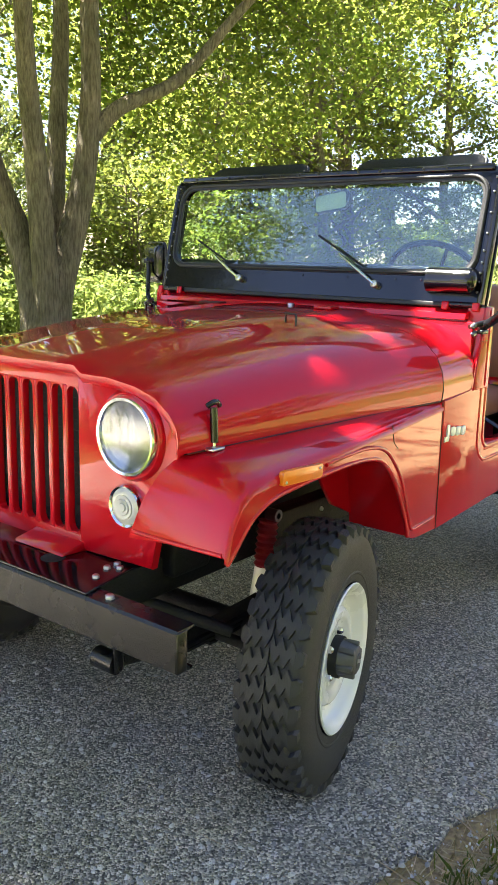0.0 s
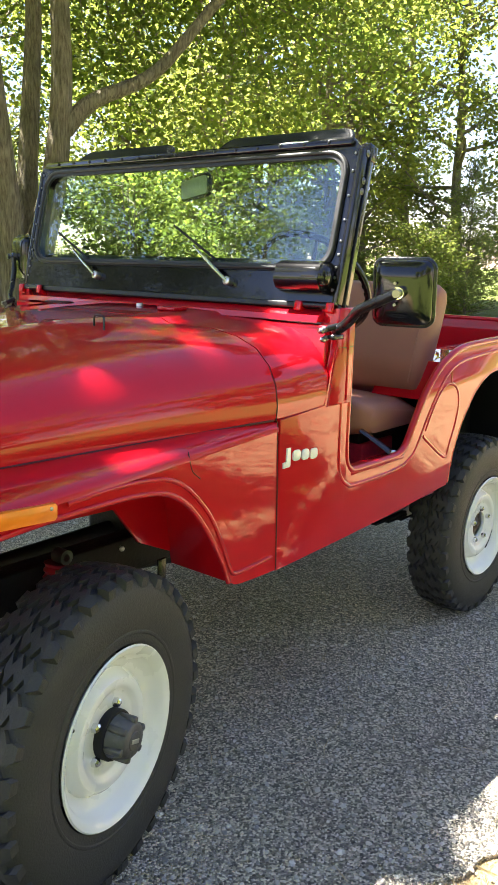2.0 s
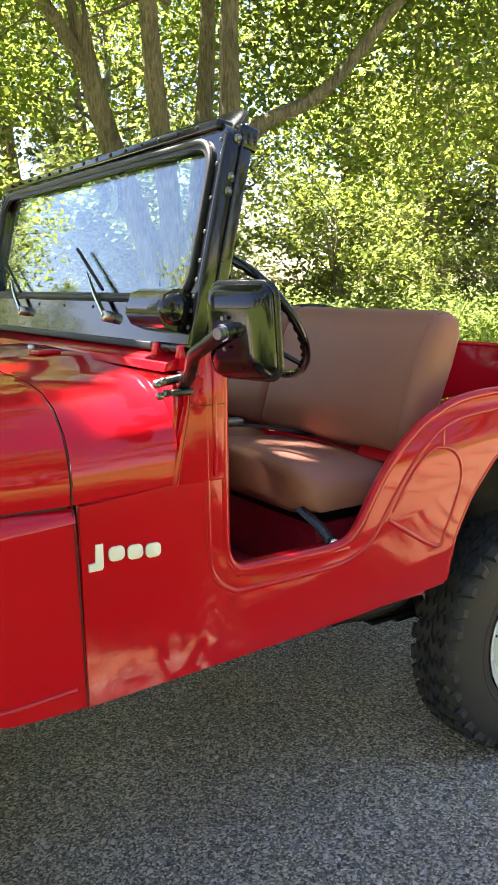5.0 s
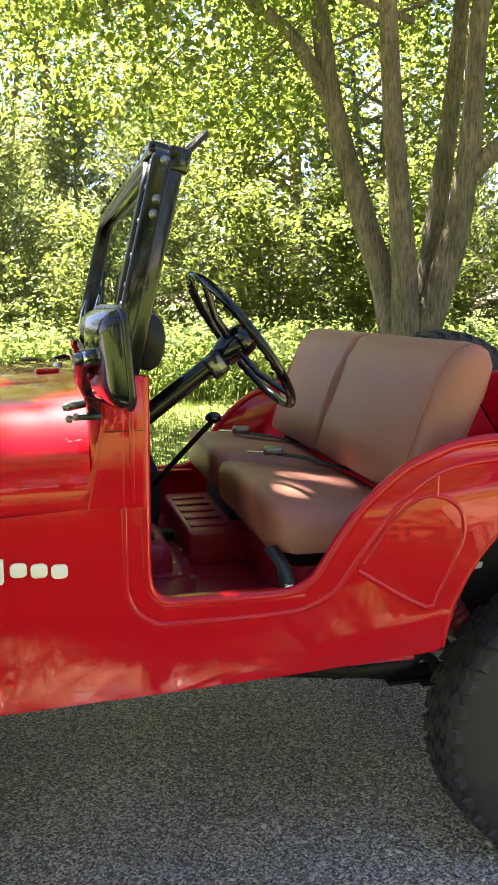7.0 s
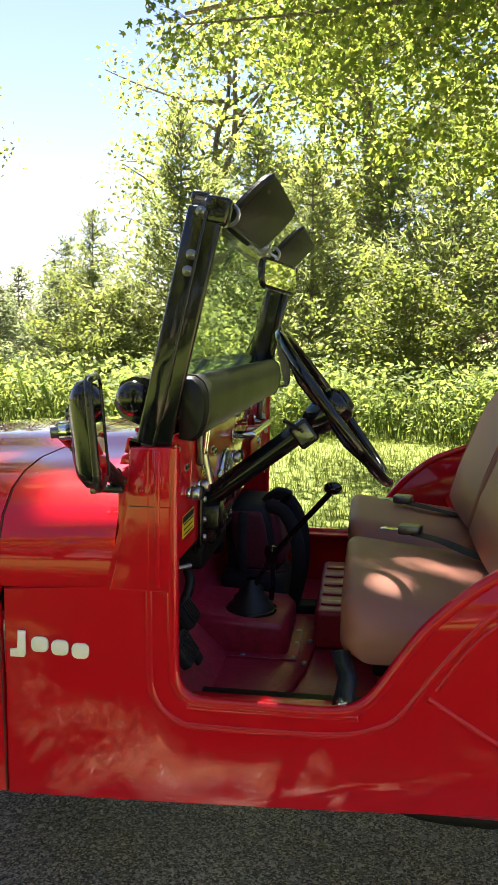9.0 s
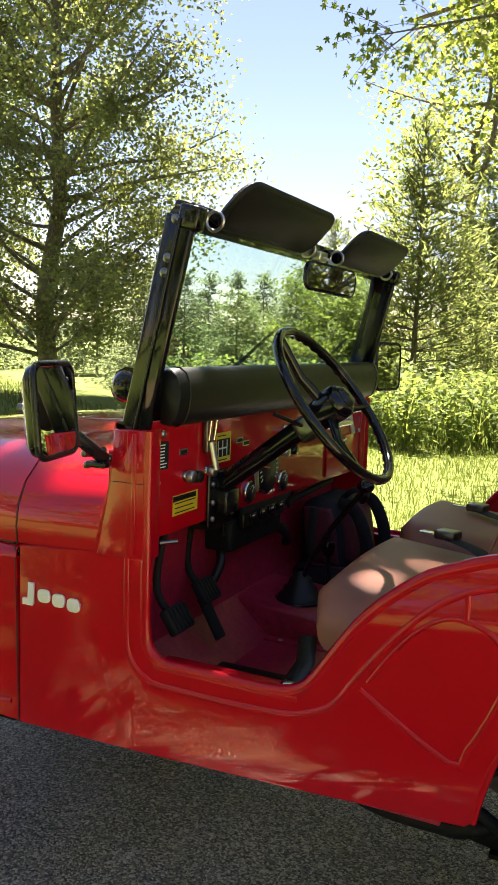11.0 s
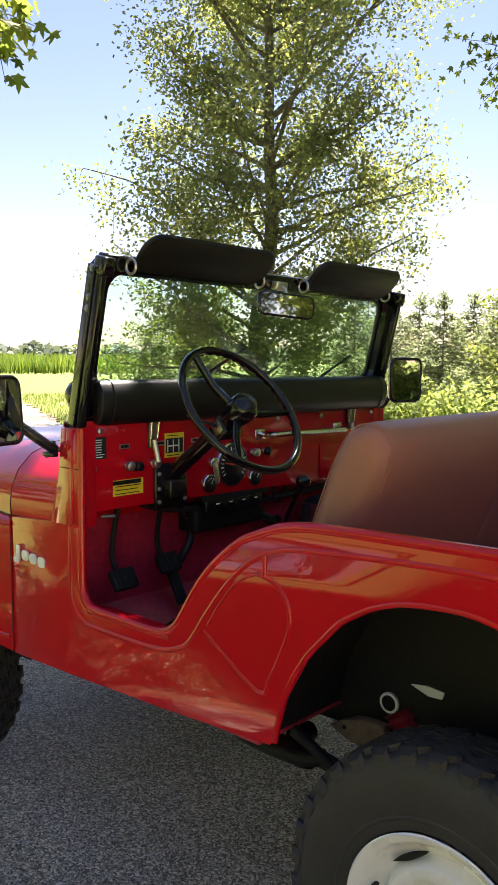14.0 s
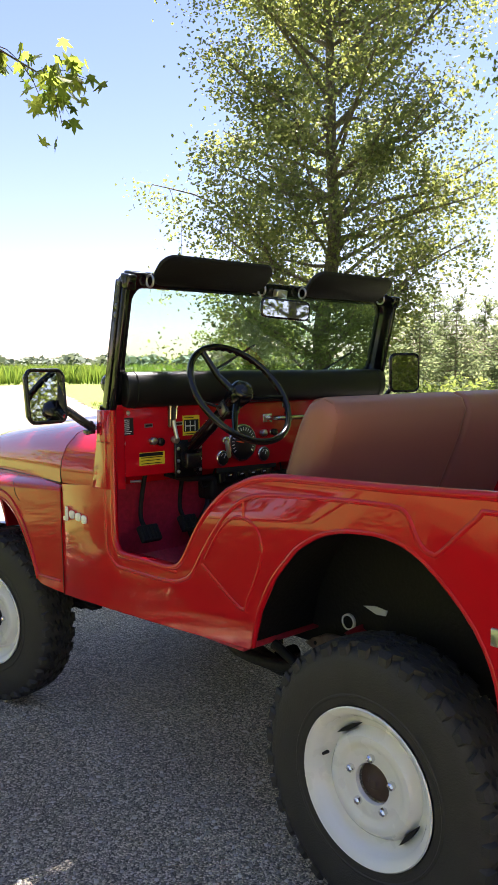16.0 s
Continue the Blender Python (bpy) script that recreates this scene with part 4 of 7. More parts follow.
hanging_branch([(4.75, 6.35, 4.45), (3.4, 5.75, 4.5), (2.0, 5.1, 4.3), (0.8, 4.5, 4.0), (-0.1, 3.95, 3.75)], 26, 95, 0.085, 1.15, 0.045)
hanging_branch([(3.4, 5.75, 4.5), (2.6, 4.9, 4.4), (1.7, 4.2, 4.15), (0.9, 3.6, 3.9)], 27, 60, 0.085, 1.0, 0.022)
hanging_branch([(2.0, 5.1, 4.3), (1.2, 5.2, 4.4), (0.5, 5.5, 4.5), (-0.3, 5.7, 4.4)], 28, 60, 0.085, 1.0, 0.018)
hanging_branch([(4.6, 6.6, 5.4), (3.2, 6.6, 5.5), (1.8, 6.3, 5.3), (0.4, 5.9, 5.0)], 29, 80, 0.085, 1.2, 0.04)


# ---------------------------------------------------------------- fields and distance
c = np.stack([gen.uniform(-150, -48, 26000), gen.uniform(8, 150, 26000), np.full(26000, -0.03)], 1)
rel = np.degrees(np.arctan2(c[:, 1] + 2, c[:, 0] - 1))
far = np.hypot(c[:, 0] - 1, c[:, 1] + 2)
c = c[(rel > 138) & (rel < 168) & (far > 74) & (far < 110)]
c[:, 1] = np.round(c[:, 1] / 0.8) * 0.8 + gen.normal(size=len(c)) * 0.08
stuff("corn_field", *blades(np.repeat(c, 7, 0), gen.uniform(0.9, 2.1, 7 * len(c)), gen.uniform(0.03, 0.06, 7 * len(c)), 0.5), CORN, "tall green corn in rows beyond the lane", "corn")
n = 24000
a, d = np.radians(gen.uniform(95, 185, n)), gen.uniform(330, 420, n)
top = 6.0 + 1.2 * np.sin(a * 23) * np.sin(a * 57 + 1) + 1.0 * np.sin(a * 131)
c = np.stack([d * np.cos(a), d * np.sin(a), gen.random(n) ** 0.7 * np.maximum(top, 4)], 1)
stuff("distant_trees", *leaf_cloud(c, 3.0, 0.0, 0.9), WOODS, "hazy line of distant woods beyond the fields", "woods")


# ---------------------------------------------------------------- the car: front towards -x, driver's side towards -y
car = thing("off_road_car", "restored red open-top four-wheel-drive car with white wheels", "car")


def line3(pts, y):
    return [(x, y, z) for x, z in pts]


def mirrored(bm):
    return turned(bm, Matrix.Diagonal((1, -1, 1, 1)))


# side outline of the tub (x, z)
BOTTOM = [(0.621, 0.586), (0.95, 0.597), (1.30, 0.611), (1.648, 0.630)]
ARCH = [(1.660, 0.640), (1.687, 0.752), (1.742, 0.853), (1.790, 0.908), (1.830, 0.951), (1.870, 0.978), (1.912, 1.001), (1.96, 1.018), (2.013, 1.028),
        (2.10, 1.033), (2.164, 1.025), (2.215, 1.006), (2.26, 0.978), (2.32, 0.928), (2.381, 0.862), (2.425, 0.785), (2.445, 0.715), (2.450, 0.660)]
REAR = [(2.46, 0.650), (2.79, 0.665), (2.80, 1.176)]
RAIL = [(2.433, 1.160), (2.163, 1.149), (1.987, 1.145), (1.800, 1.140), (1.720, 1.134), (1.660, 1.122), (1.610, 1.103), (1.560, 1.082), (1.515, 1.050),
        (1.471, 1.012), (1.428, 0.965), (1.390, 0.910), (1.355, 0.855), (1.330, 0.826), (1.300, 0.809), (1.260, 0.802), (1.204, 0.801), (1.080, 0.802), (1.010, 0.803), (0.985, 0.812), (0.967, 0.832), (0.958, 0.872), (0.957, 1.0), (0.957, 1.296)]
COWL = [(0.876, 1.294), (0.870, 1.185), (0.828, 1.022), (0.621, 1.012)]
TUB = BOTTOM + ARCH + REAR + RAIL + COWL

for side in (-1, 1):
    tub = part("side_panel", prism(TUB, side * 0.750, side * 0.732, 0.003), RED, car)
    part("rolled_edge", tube(curve(line3(RAIL, side * 0.741), 2), 0.013, 8), RED, tub)
    part("wheel_arch_lip", tube(curve(line3(ARCH, side * 0.744), 2), 0.008, 8), RED, tub)
    # pressed ribs of the panel
    crease = [(0.913, 1.29), (0.913, 1.0), (0.914, 0.86), (0.921, 0.815), (0.942, 0.783), (0.970, 0.765), (1.005, 0.757), (1.204, 0.757), (1.30, 0.764), (1.350, 0.780), (1.390, 0.805),
              (1.443, 0.880), (1.500, 0.955), (1.553, 1.012), (1.60, 1.048), (1.651, 1.072), (1.742, 1.089), (1.987, 1.104), (2.150, 1.108), (2.190, 1.098), (2.208, 1.075), (2.224, 1.043), (2.245, 1.018), (2.268, 1.010), (2.291, 1.018), (2.39, 1.114), (2.431, 1.126), (2.79, 1.14)]
    part("pressed_rib", tube(curve(line3(crease, side * 0.7455), 3), 0.0085, 8), RED, tub)
    panel = [(1.612, 0.744), (1.645, 0.778), (1.674, 0.835), (1.696, 0.890), (1.702, 0.930), (1.692, 0.972), (1.664, 1.000), (1.630, 1.012)]
    part("pressed_rib", tube(curve(line3([(1.440, 0.845)] + panel, side * 0.7455), 3), 0.008, 8), RED, tub)
    part("pressed_rib", tube(curve(line3([(1.455, 0.862), (1.50, 0.930), (1.55, 0.985), (1.60, 1.012), (1.635, 1.008)], side * 0.7485), 3), 0.005, 8), RED, tub)
    part("pressed_rib", tube(line3([(1.628, 1.012), (1.628, 1.06)], side * 0.7465), 0.007, 8), RED, tub)
    part("sill_flange", box(0.985, 1.315, side * 0.752, side * 0.69, 0.790, 0.803, 0.003), RED, tub)

# A-pillars of the cowl, door edge flange
for side in (-1, 1):
    p = part("cowl_pillar", prism([(0.836, 1.02), (0.957, 1.02), (0.957, 1.298), (0.879, 1.296), (0.873, 1.185)], side * 0.7535, side * 0.690, 0.004), RED, car)
    part("pillar_seam", box(0.876, 0.957, side * 0.755, side * 0.748, 1.1842, 1.1858, 0.0004), SEAM, p)
    part("pillar_rib", box(0.925, 0.936, side * 0.757, side * 0.745, 1.03, 1.29, 0.003), RED, p)
    for z in (1.245, 1.215):
        part("rivet", disc(0.006, 0.004, (0.900, side * 0.7535, z), "-y" if side < 0 else "y", 12), RED, p)


# hood and cowl: sections from the driver's side edge over the top
def hood_section(x, u, lift=0.0):
    """u runs from 0 at the nose to 1 at the cowl."""
    e = 1 - (1 - max(0.0, min(1.0, u))) ** 1.5
    yb = -0.572 + (-0.744 + 0.572) * u
    zb = 0.985 + (1.014 - 0.985) * u
    zc = 1.158 + 0.095 * e
    pts = [(yb, zb), (yb - 0.003, zb + (zc - zb) * 0.16), (yb + 0.004, zb + (zc - zb) * 0.36), (yb + 0.028, zb + (zc - zb) * 0.57), (yb + 0.075, zb + (zc - zb) * 0.755),
           (yb + 0.14, zb + (zc - zb) * 0.865), (yb + 0.23, zb + (zc - zb) * 0.93)]
    yr = -0.215 - 0.10 * u
    pts += [(yr - 0.028, zc - 0.012), (yr, zc - 0.001 + 0.008 * (1 - u)), (yr * 0.5, zc + 0.004 * (1 - u) + 0.002), (0, zc + 0.004)]
    half = [(x, y, z + lift) for y, z in pts]
    return half + [(x, -y, z) for x, y, z in reversed(half[:-1])]


HOOD0, HOOD1 = -0.425, 0.606
rows = []
nose = hood_section(HOOD0, 0.0)
rows.append([(x + 0.004, y * 0.975, z - 0.030 if z > 1.02 else z) for x, y, z in nose])
rows.append([(x - 0.006, y * 0.985, z - 0.020 if z > 1.04 else z) for x, y, z in nose])
rows.append([(x - 0.008, y * 0.995, z - 0.005 if z > 1.06 else z) for x, y, z in nose])
for i in range(15):
    u = i / 14
    rows.append(hood_section(HOOD0 + (HOOD1 - HOOD0) * u, u))
hood = part("hood", thick(loft(rows), 0.004), RED, car, smooth=60)
rows = []
for i in range(5):
    u = i / 4
    base = hood_section(HOOD1 + 0.006 + (0.845 - HOOD1 - 0.006) * u, 1.0)
    rows.append([(x, y * (1 + 0.004 * u), z + 0.014 * u * (1 if z > 1.1 else 0)) for x, y, z in base])
cowl = part("cowl_top", thick(loft(rows), 0.004), RED, car, smooth=60)
part("cowl_plate", prism([(0.842, 1.255), (0.846, 1.272), (0.905, 1.292), (0.938, 1.292), (0.938, 1.255)], -0.70, 0.70, 0.003), RED, car)
part("cowl_bulkhead", prism([(y * 0.975, z - 0.006) for _, y, z in hood_section(0.82, 1.0)] + [(0.72, 0.70), (-0.72, 0.70)], 0.80, 0.842, 0.0, plane="yz"), RED_FLOOR, car)
part("cowl_panel", box(0.846, 0.872, -0.728, 0.728, 1.02, 1.248, 0.004), RED, car)
part("hood_gap", tube([hood_section(HOOD1 + 0.003, 1.0, -0.004)[i] for i in range(21)], 0.0022, 6), SEAM, hood)
part("fender_hood_gap", tube([(-0.40, -0.573, 0.984), (0.10, -0.660, 0.998), (0.60, -0.741, 1.011)], 0.004, 6), SEAM, hood)
# hood fittings: loops, vents, catches
for y0, x0 in ((-0.319, 0.37), (0.30, 0.37)):
    loop = [(x0, y0 - 0.02, 1.225), (x0, y0 - 0.02, 1.262), (x0, y0 - 0.013, 1.268), (x0, y0 + 0.013, 1.268), (x0, y0 + 0.02, 1.262), (x0, y0 + 0.02, 1.225)]
    part("windshield_loop", tube(loop, 0.0032, 8), BLACK_SATIN, hood, "thin black wire loop")
part("cowl_knob", disc(0.012, 0.014, (0.800, -0.019, 1.262), "z", 16), ZINC, cowl)
part("cowl_vent", prism(rounded(0.05, 0.11, 0.012), 1.258, 1.264, 0.002, plane="xy"), SEAM, cowl).location = (0.72, 0.30, 0.004)
part("windshield_clamp", box(0.74, 0.80, -0.235, -0.16, 1.263, 1.275, 0.004), RED, cowl)
for side in (-1, 1):
    c0 = part("hood_catch", tube([(-0.332, side * 0.592, 1.088), (-0.331, side * 0.594, 1.05), (-0.328, side * 0.594, 1.004)], 0.0095, 12), BLACK_SATIN, hood, "black rubber hood catch with zinc brackets")
    part("catch_handle", tube(curve([(-0.352, side * 0.588, 1.092), (-0.340, side * 0.594, 1.100), (-0.322, side * 0.594, 1.100), (-0.308, side * 0.590, 1.090)]), 0.007, 8), BLACK_SATIN, c0)
    part("catch_foot", box(-0.352, -0.306, side * 0.610, side * 0.578, 0.984, 0.992, 0.003), ZINC, c0)
    part("catch_spring", tube([(-0.330, side * 0.594, 0.99), (-0.330, side * 0.594, 1.02)], 0.005, 8), CHROME, c0)

# front fenders
CREST = [(-0.488, 0.800), (-0.470, 0.868), (-0.440, 0.920), (-0.400, 0.944), (-0.34, 0.950), (-0.25, 0.957), (-0.10, 0.966), (0.05, 0.975), (0.275, 0.986), (0.45, 0.996), (0.612, 1.004)]
LIP = [(-0.484, 0.780), (-0.462, 0.800), (-0.432, 0.832), (-0.391, 0.868), (-0.325, 0.894), (-0.25, 0.904), (-0.13, 0.912), (0.03, 0.916), (0.13, 0.910), (0.2, 0.893), (0.266, 0.850), (0.33, 0.775), (0.385, 0.690), (0.412, 0.635), (0.421, 0.612)]


def fender_y(x):
    return -0.768 + 0.018 * max(0.0, min(1.0, (x - 0.05) / 0.5))


for side in (-1, 1):
    rows = []
    inner = [(-0.490, 0.470, 0.778), (-0.474, 0.500, 0.870), (-0.445, 0.527, 0.935), (-0.405, 0.545, 0.968), (-0.34, 0.575, 0.982), (-0.25, 0.592, 0.986), (-0.10, 0.620, 0.990), (0.05, 0.648, 0.995), (0.275, 0.687, 1.002), (0.45, 0.716, 1.008), (0.612, 0.743, 1.012)]
    for (x, z), (xi, yi, zi) in zip(CREST, inner):
        yo = -fender_y(x)
        zi2 = max(zi, z)
        row = [(xi, yi, zi), (xi * .6 + x * .4, yi * 0.6 + (yo - 0.03) * 0.4, zi * .7 + z * .3 + 0.004), (x * .8 + xi * .2, yi * 0.25 + (yo - 0.03) * 0.75, zi * .25 + z * .75 + 0.006),
               (x, yo - 0.022, z + 0.002), (x, yo - 0.009, z - 0.004), (x, yo - 0.002, z - 0.012), (x, yo, z - 0.024)]
        rows.append([(a, side * b, c) for a, b, c in row])
    fender = part("front_fender", thick(loft(rows), 0.003), RED, car, smooth=60)
    outline = [(x, z - 0.022) for x, z in CREST[1:]] + [(0.617, 0.80), (0.619, 0.590), (0.53, 0.592), (0.470, 0.596), (0.445, 0.600)] + list(reversed(LIP))
    skin = part("fender_side", prism(outline, 0.0, 0.012, bend=lambda x, y, z: (x, side * (-fender_y(x) - y), z)), RED, fender)
    part("fender_lip", tube(curve([(x, side * (-fender_y(x) - 0.004), z) for x, z in LIP], 3), 0.0075, 8), RED, fender)
    inset = [(-0.10, 0.936), (-0.06, 0.941), (0.06, 0.946), (0.14, 0.940), (0.20, 0.927), (0.26, 0.893), (0.335, 0.815), (0.385, 0.728), (0.420, 0.652), (0.436, 0.634), (0.465, 0.630), (0.598, 0.634)]
    part("pressed_rib", tube(curve([(x, side * -fender_y(x), z) for x, z in inset], 3), 0.006, 8), RED, fender)
    seam = [(0.255, 0.986), (0.262, 0.962), (0.272, 0.935), (0.300, 0.912)]
    part("panel_seam", tube(curve([(x, side * (-fender_y(x) + 0.0005), z) for x, z in seam]), 0.0014, 6), SEAM, fender)
    part("pressed_rib", tube([(-0.488, side * 0.48, 0.795), (-0.489, side * 0.60, 0.796), (-0.489, side * 0.755, 0.800)], 0.006, 8), RED, fender)
    # marker lamp in the fender's side
    lamp = part("side_marker_lamp", turned(prism(rounded(0.168, 0.034, 0.005), 0, 0.014, 0.003), pose(-0.218, side * 0.766 if side > 0 else -0.780, 0.936, 0, 3.0, 0)), AMBER, fender, "long amber side lamp")
    part("screw", disc(0.004, 0.003, (-0.148, side * 0.780, 0.940), "y" if side > 0 else "-y", 10), ZINC, lamp)
    part("screw", disc(0.004, 0.003, (-0.290, side * 0.780, 0.930), "y" if side > 0 else "-y", 10), ZINC, lamp)
    # inner wheel housing
    well = part("inner_fender", prism([(-0.16, 0.82), (-0.30, 0.90), (-0.30, 0.975), (0.43, 1.0), (0.43, 0.64), (0.30, 0.70), (0.22, 0.81)], side * 0.545, side * 0.535, 0.002), RED, car)
    part("splash_panel", prism([(0.540, 0.610), (0.745, 0.610), (0.745, 0.985), (0.540, 0.985)], 0.424, 0.434, 0.002, plane="yz", bend=(lambda x, y, z: (x - 0.35 * max(0, z - 0.80), side * y, z))), RED, well)
    part("bolt", disc(0.009, 0.010, (0.36, side * 0.545, 0.83), "y" if side > 0 else "-y", 6), ZINC, well)
    part("bolt", disc(0.007, 0.008, (0.24, side * 0.545, 0.70), "y" if side > 0 else "-y", 6), ZINC, well)
part("side_seam", tube([(0.6195, -0.7515, 0.590), (0.615, -0.7515, 0.80), (0.608, -0.7495, 1.008)], 0.0018, 6), SEAM, car)
part("side_seam", tube([(0.6195, 0.7515, 0.590), (0.615, 0.7515, 0.80), (0.608, 0.7495, 1.008)], 0.0018, 6), SEAM, car)

# maker's badge: plain raised white plates
badge = part("badge", turned(prism([(0.002, 0), (0.030, 0), (0.034, 0.006), (0.034, 0.054), (0.018, 0.054), (0.018, 0.016), (0.002, 0.016)], 0, 0.005, 0.001), pose(0.632, -0.7555, 0.875)), WHITE_ENAMEL, car, "small white raised badge")
for i in range(3):
    ob = prism(rounded(0.034, 0.030, 0.010), 0, 0.005, 0.001)
    part("badge_plate", turned(ob, pose(0.695 + 0.041 * i, -0.7555, 0.903 - 0.004 * i)), WHITE_ENAMEL, badge)

# grille
GX = -0.412
half = [(-0.470, 0.690), (-0.492, 0.80), (-0.540, 0.93), (-0.557, 0.985), (-0.557, 1.020), (-0.550, 1.045), (-0.530, 1.078), (-0.485, 1.110), (-0.42, 1.128), (-0.34, 1.140), (-0.20, 1.150), (-0.05, 1.152)]
# the grille plate is built of upright strips between the slots, with rails above and below
cuts = []
for i in range(7):
    yc = -0.183 + 0.061 * i
    cuts.append((yc - 0.0205, yc + 0.0205))

grille = part("grille", prism([(y, z) for y, z in [(-0.2045, 0.662), (-0.470, 0.672)] + half[1:-2] + [(-0.2045, 1.149)]], GX, GX + 0.022, 0.004, plane="yz"), RED, car)
part("grille_cheek", prism([(-y, z) for y, z in reversed([(-0.2045, 0.662), (-0.470, 0.672)] + half[1:-2] + [(-0.2045, 1.149)])], GX, GX + 0.022, 0.004, plane="yz"), RED, grille)
part("grille_top", prism([(-0.21, 1.098), (0.21, 1.098), (0.21, 1.149), (0.0, 1.152), (-0.21, 1.149)], GX + 0.001, GX + 0.021, 0.003, plane="yz"), RED, grille)
part("grille_foot", prism([(-0.21, 0.655), (0.21, 0.655), (0.21, 0.708), (-0.21, 0.708)], GX + 0.001, GX + 0.021, 0.003, plane="yz"), RED, grille)
for i in range(6):
    a, b = cuts[i][1], cuts[i + 1][0]
    part("grille_bar", box(GX - 0.002, GX + 0.024, a, b, 0.700, 1.104, 0.006, 3), RED, grille)
for i in range(7):
    # rounded slot ends
    y0, y1 = cuts[i]
    for z, s in ((1.100, 1), (0.706, -1)):
        pts = [(y0 - 0.001, z + s * 0.004), (y0 - 0.001, z - s * 0.020)] + [((y0 + y1) / 2 + 0.0215 * math.cos(k), z - s * 0.020 + s * 0.021 * math.sin(k)) for k in [math.pi - math.pi * j / 8 for j in range(1, 8)]] + [(y1 + 0.001, z - s * 0.020), (y1 + 0.001, z + s * 0.004)]
        part("slot_end", prism(pts, GX + 0.0005, GX + 0.0215, 0.0, plane="yz"), RED, grille)
part("radiator", box(-0.34, -0.30, -0.26, 0.26, 0.66, 1.12, 0.004), DARK, car)
for k in range(14):
    part("radiator_fin", box(-0.343, -0.338, -0.25, 0.25, 0.69 + 0.03 * k, 0.694 + 0.03 * k, 0.0), UNDER, car)
part("grille_lower_plate", prism([(-0.485, 0.664), (-0.48, 0.672), (GX + 0.02, 0.690), (GX + 0.02, 0.66)], -0.22, -0.02, 0.004), RED, car)
# headlights and turn lamps
for side in (-1, 1):
    cy, cz = side * 0.400, 1.003
    bucket = part("headlight", turned(lathe([(0.118, 0.030), (0.114, -0.004), (0.106, -0.014), (0.098, -0.012), (0.097, 0.02)], 40, "x"), Matrix.Translation((GX, cy, cz))), RED, car, "round headlight with chrome ring")
    part("chrome_ring", turned(lathe([(0.101, 0.0), (0.101, -0.020), (0.096, -0.028), (0.089, -0.026), (0.086, -0.016)], 40, "x"), Matrix.Translation((GX, cy, cz))), CHROME, bucket)
    part("reflector", turned(lathe([(0.0, -0.003), (0.03, -0.004), (0.06, -0.008), (0.087, -0.018)], 32, "x"), Matrix.Translation((GX, cy, cz))), SILVER, bucket)
    lens = part("lens", turned(lathe([(0.0, -0.040), (0.03, -0.0385), (0.06, -0.033), (0.088, -0.019)], 32, "x"), Matrix.Translation((GX, cy, cz))), LENS, bucket)
    for k in range(9):
        yy = -0.064 + 0.016 * k
        hh = math.sqrt(0.08 ** 2 - yy ** 2) * 0.8
        part("lens_flute", box(GX - 0.034 + yy * yy * 3, GX - 0.030 + yy * yy * 3, cy + yy - 0.001, cy + yy + 0.001, cz - hh, cz + hh, 0.0), LENS, lens)
    ty, tz = side * 0.388, 0.822
    lamp = part("turn_lamp", turned(lathe([(0.056, 0.02), (0.056, -0.012), (0.052, -0.018), (0.047, -0.014)], 32, "x"), Matrix.Translation((GX, ty, tz))), CHROME, car, "round turn lamp with clear ribbed lens")
    part("lens", turned(lathe([(0.0, -0.022), (0.010, -0.024), (0.012, -0.021), (0.020, -0.023), (0.022, -0.020), (0.030, -0.021), (0.032, -0.018), (0.040, -0.018), (0.048, -0.012)], 28, "x"), Matrix.Translation((GX, ty, tz))), CLEAR_PLASTIC, lamp)
    part("screw", disc(0.006, 0.005, (GX, side * 0.472, 0.79), "-x", 10), DARK, grille)

# bumper and frame ends
bumper = part("front_bumper", prism([(-0.600, 0.552), (-0.606, 0.558), (-0.606, 0.648), (-0.600, 0.654), (-0.545, 0.654), (-0.545, 0.647), (-0.596, 0.645), (-0.596, 0.560), (-0.55, 0.558), (-0.55, 0.552)], -0.728, 0.728, 0.0015), BLACK_SATIN, car, "plain black steel channel bumper", smooth=25)
for y in (-0.728, 0.728):
    part("bumper_end", box(-0.604, -0.572, y - 0.004, y + 0.004, 0.554, 0.652, 0.003), BLACK_SATIN, bumper)
for y in (-0.49, 0.49):
    part("bolt", disc(0.012, 0.010, (-0.572, y, 0.654), "z", 6), ZINC, bumper)
deck = part("frame_cover", prism([(-0.600, -0.44), (-0.600, 0.44), (-0.41, 0.40), (-0.41, -0.40)], 0.655, 0.662, 0.002, plane="xy"), BLACK, car, "glossy black steel cover plate")
for y in (-0.20, 0.20):
    part("hole", disc(0.032, 0.0015, (-0.50, y, 0.662), "z", 24, 0.0005), DARK, deck)
for x, y in ((-0.46, -0.36), (-0.52, -0.385), (-0.44, -0.385), (-0.48, 0.36), (-0.52, 0.385), (-0.425, -0.36)):
    part("bolt", disc(0.010, 0.008, (x, y, 0.662), "z", 6), ZINC, deck)
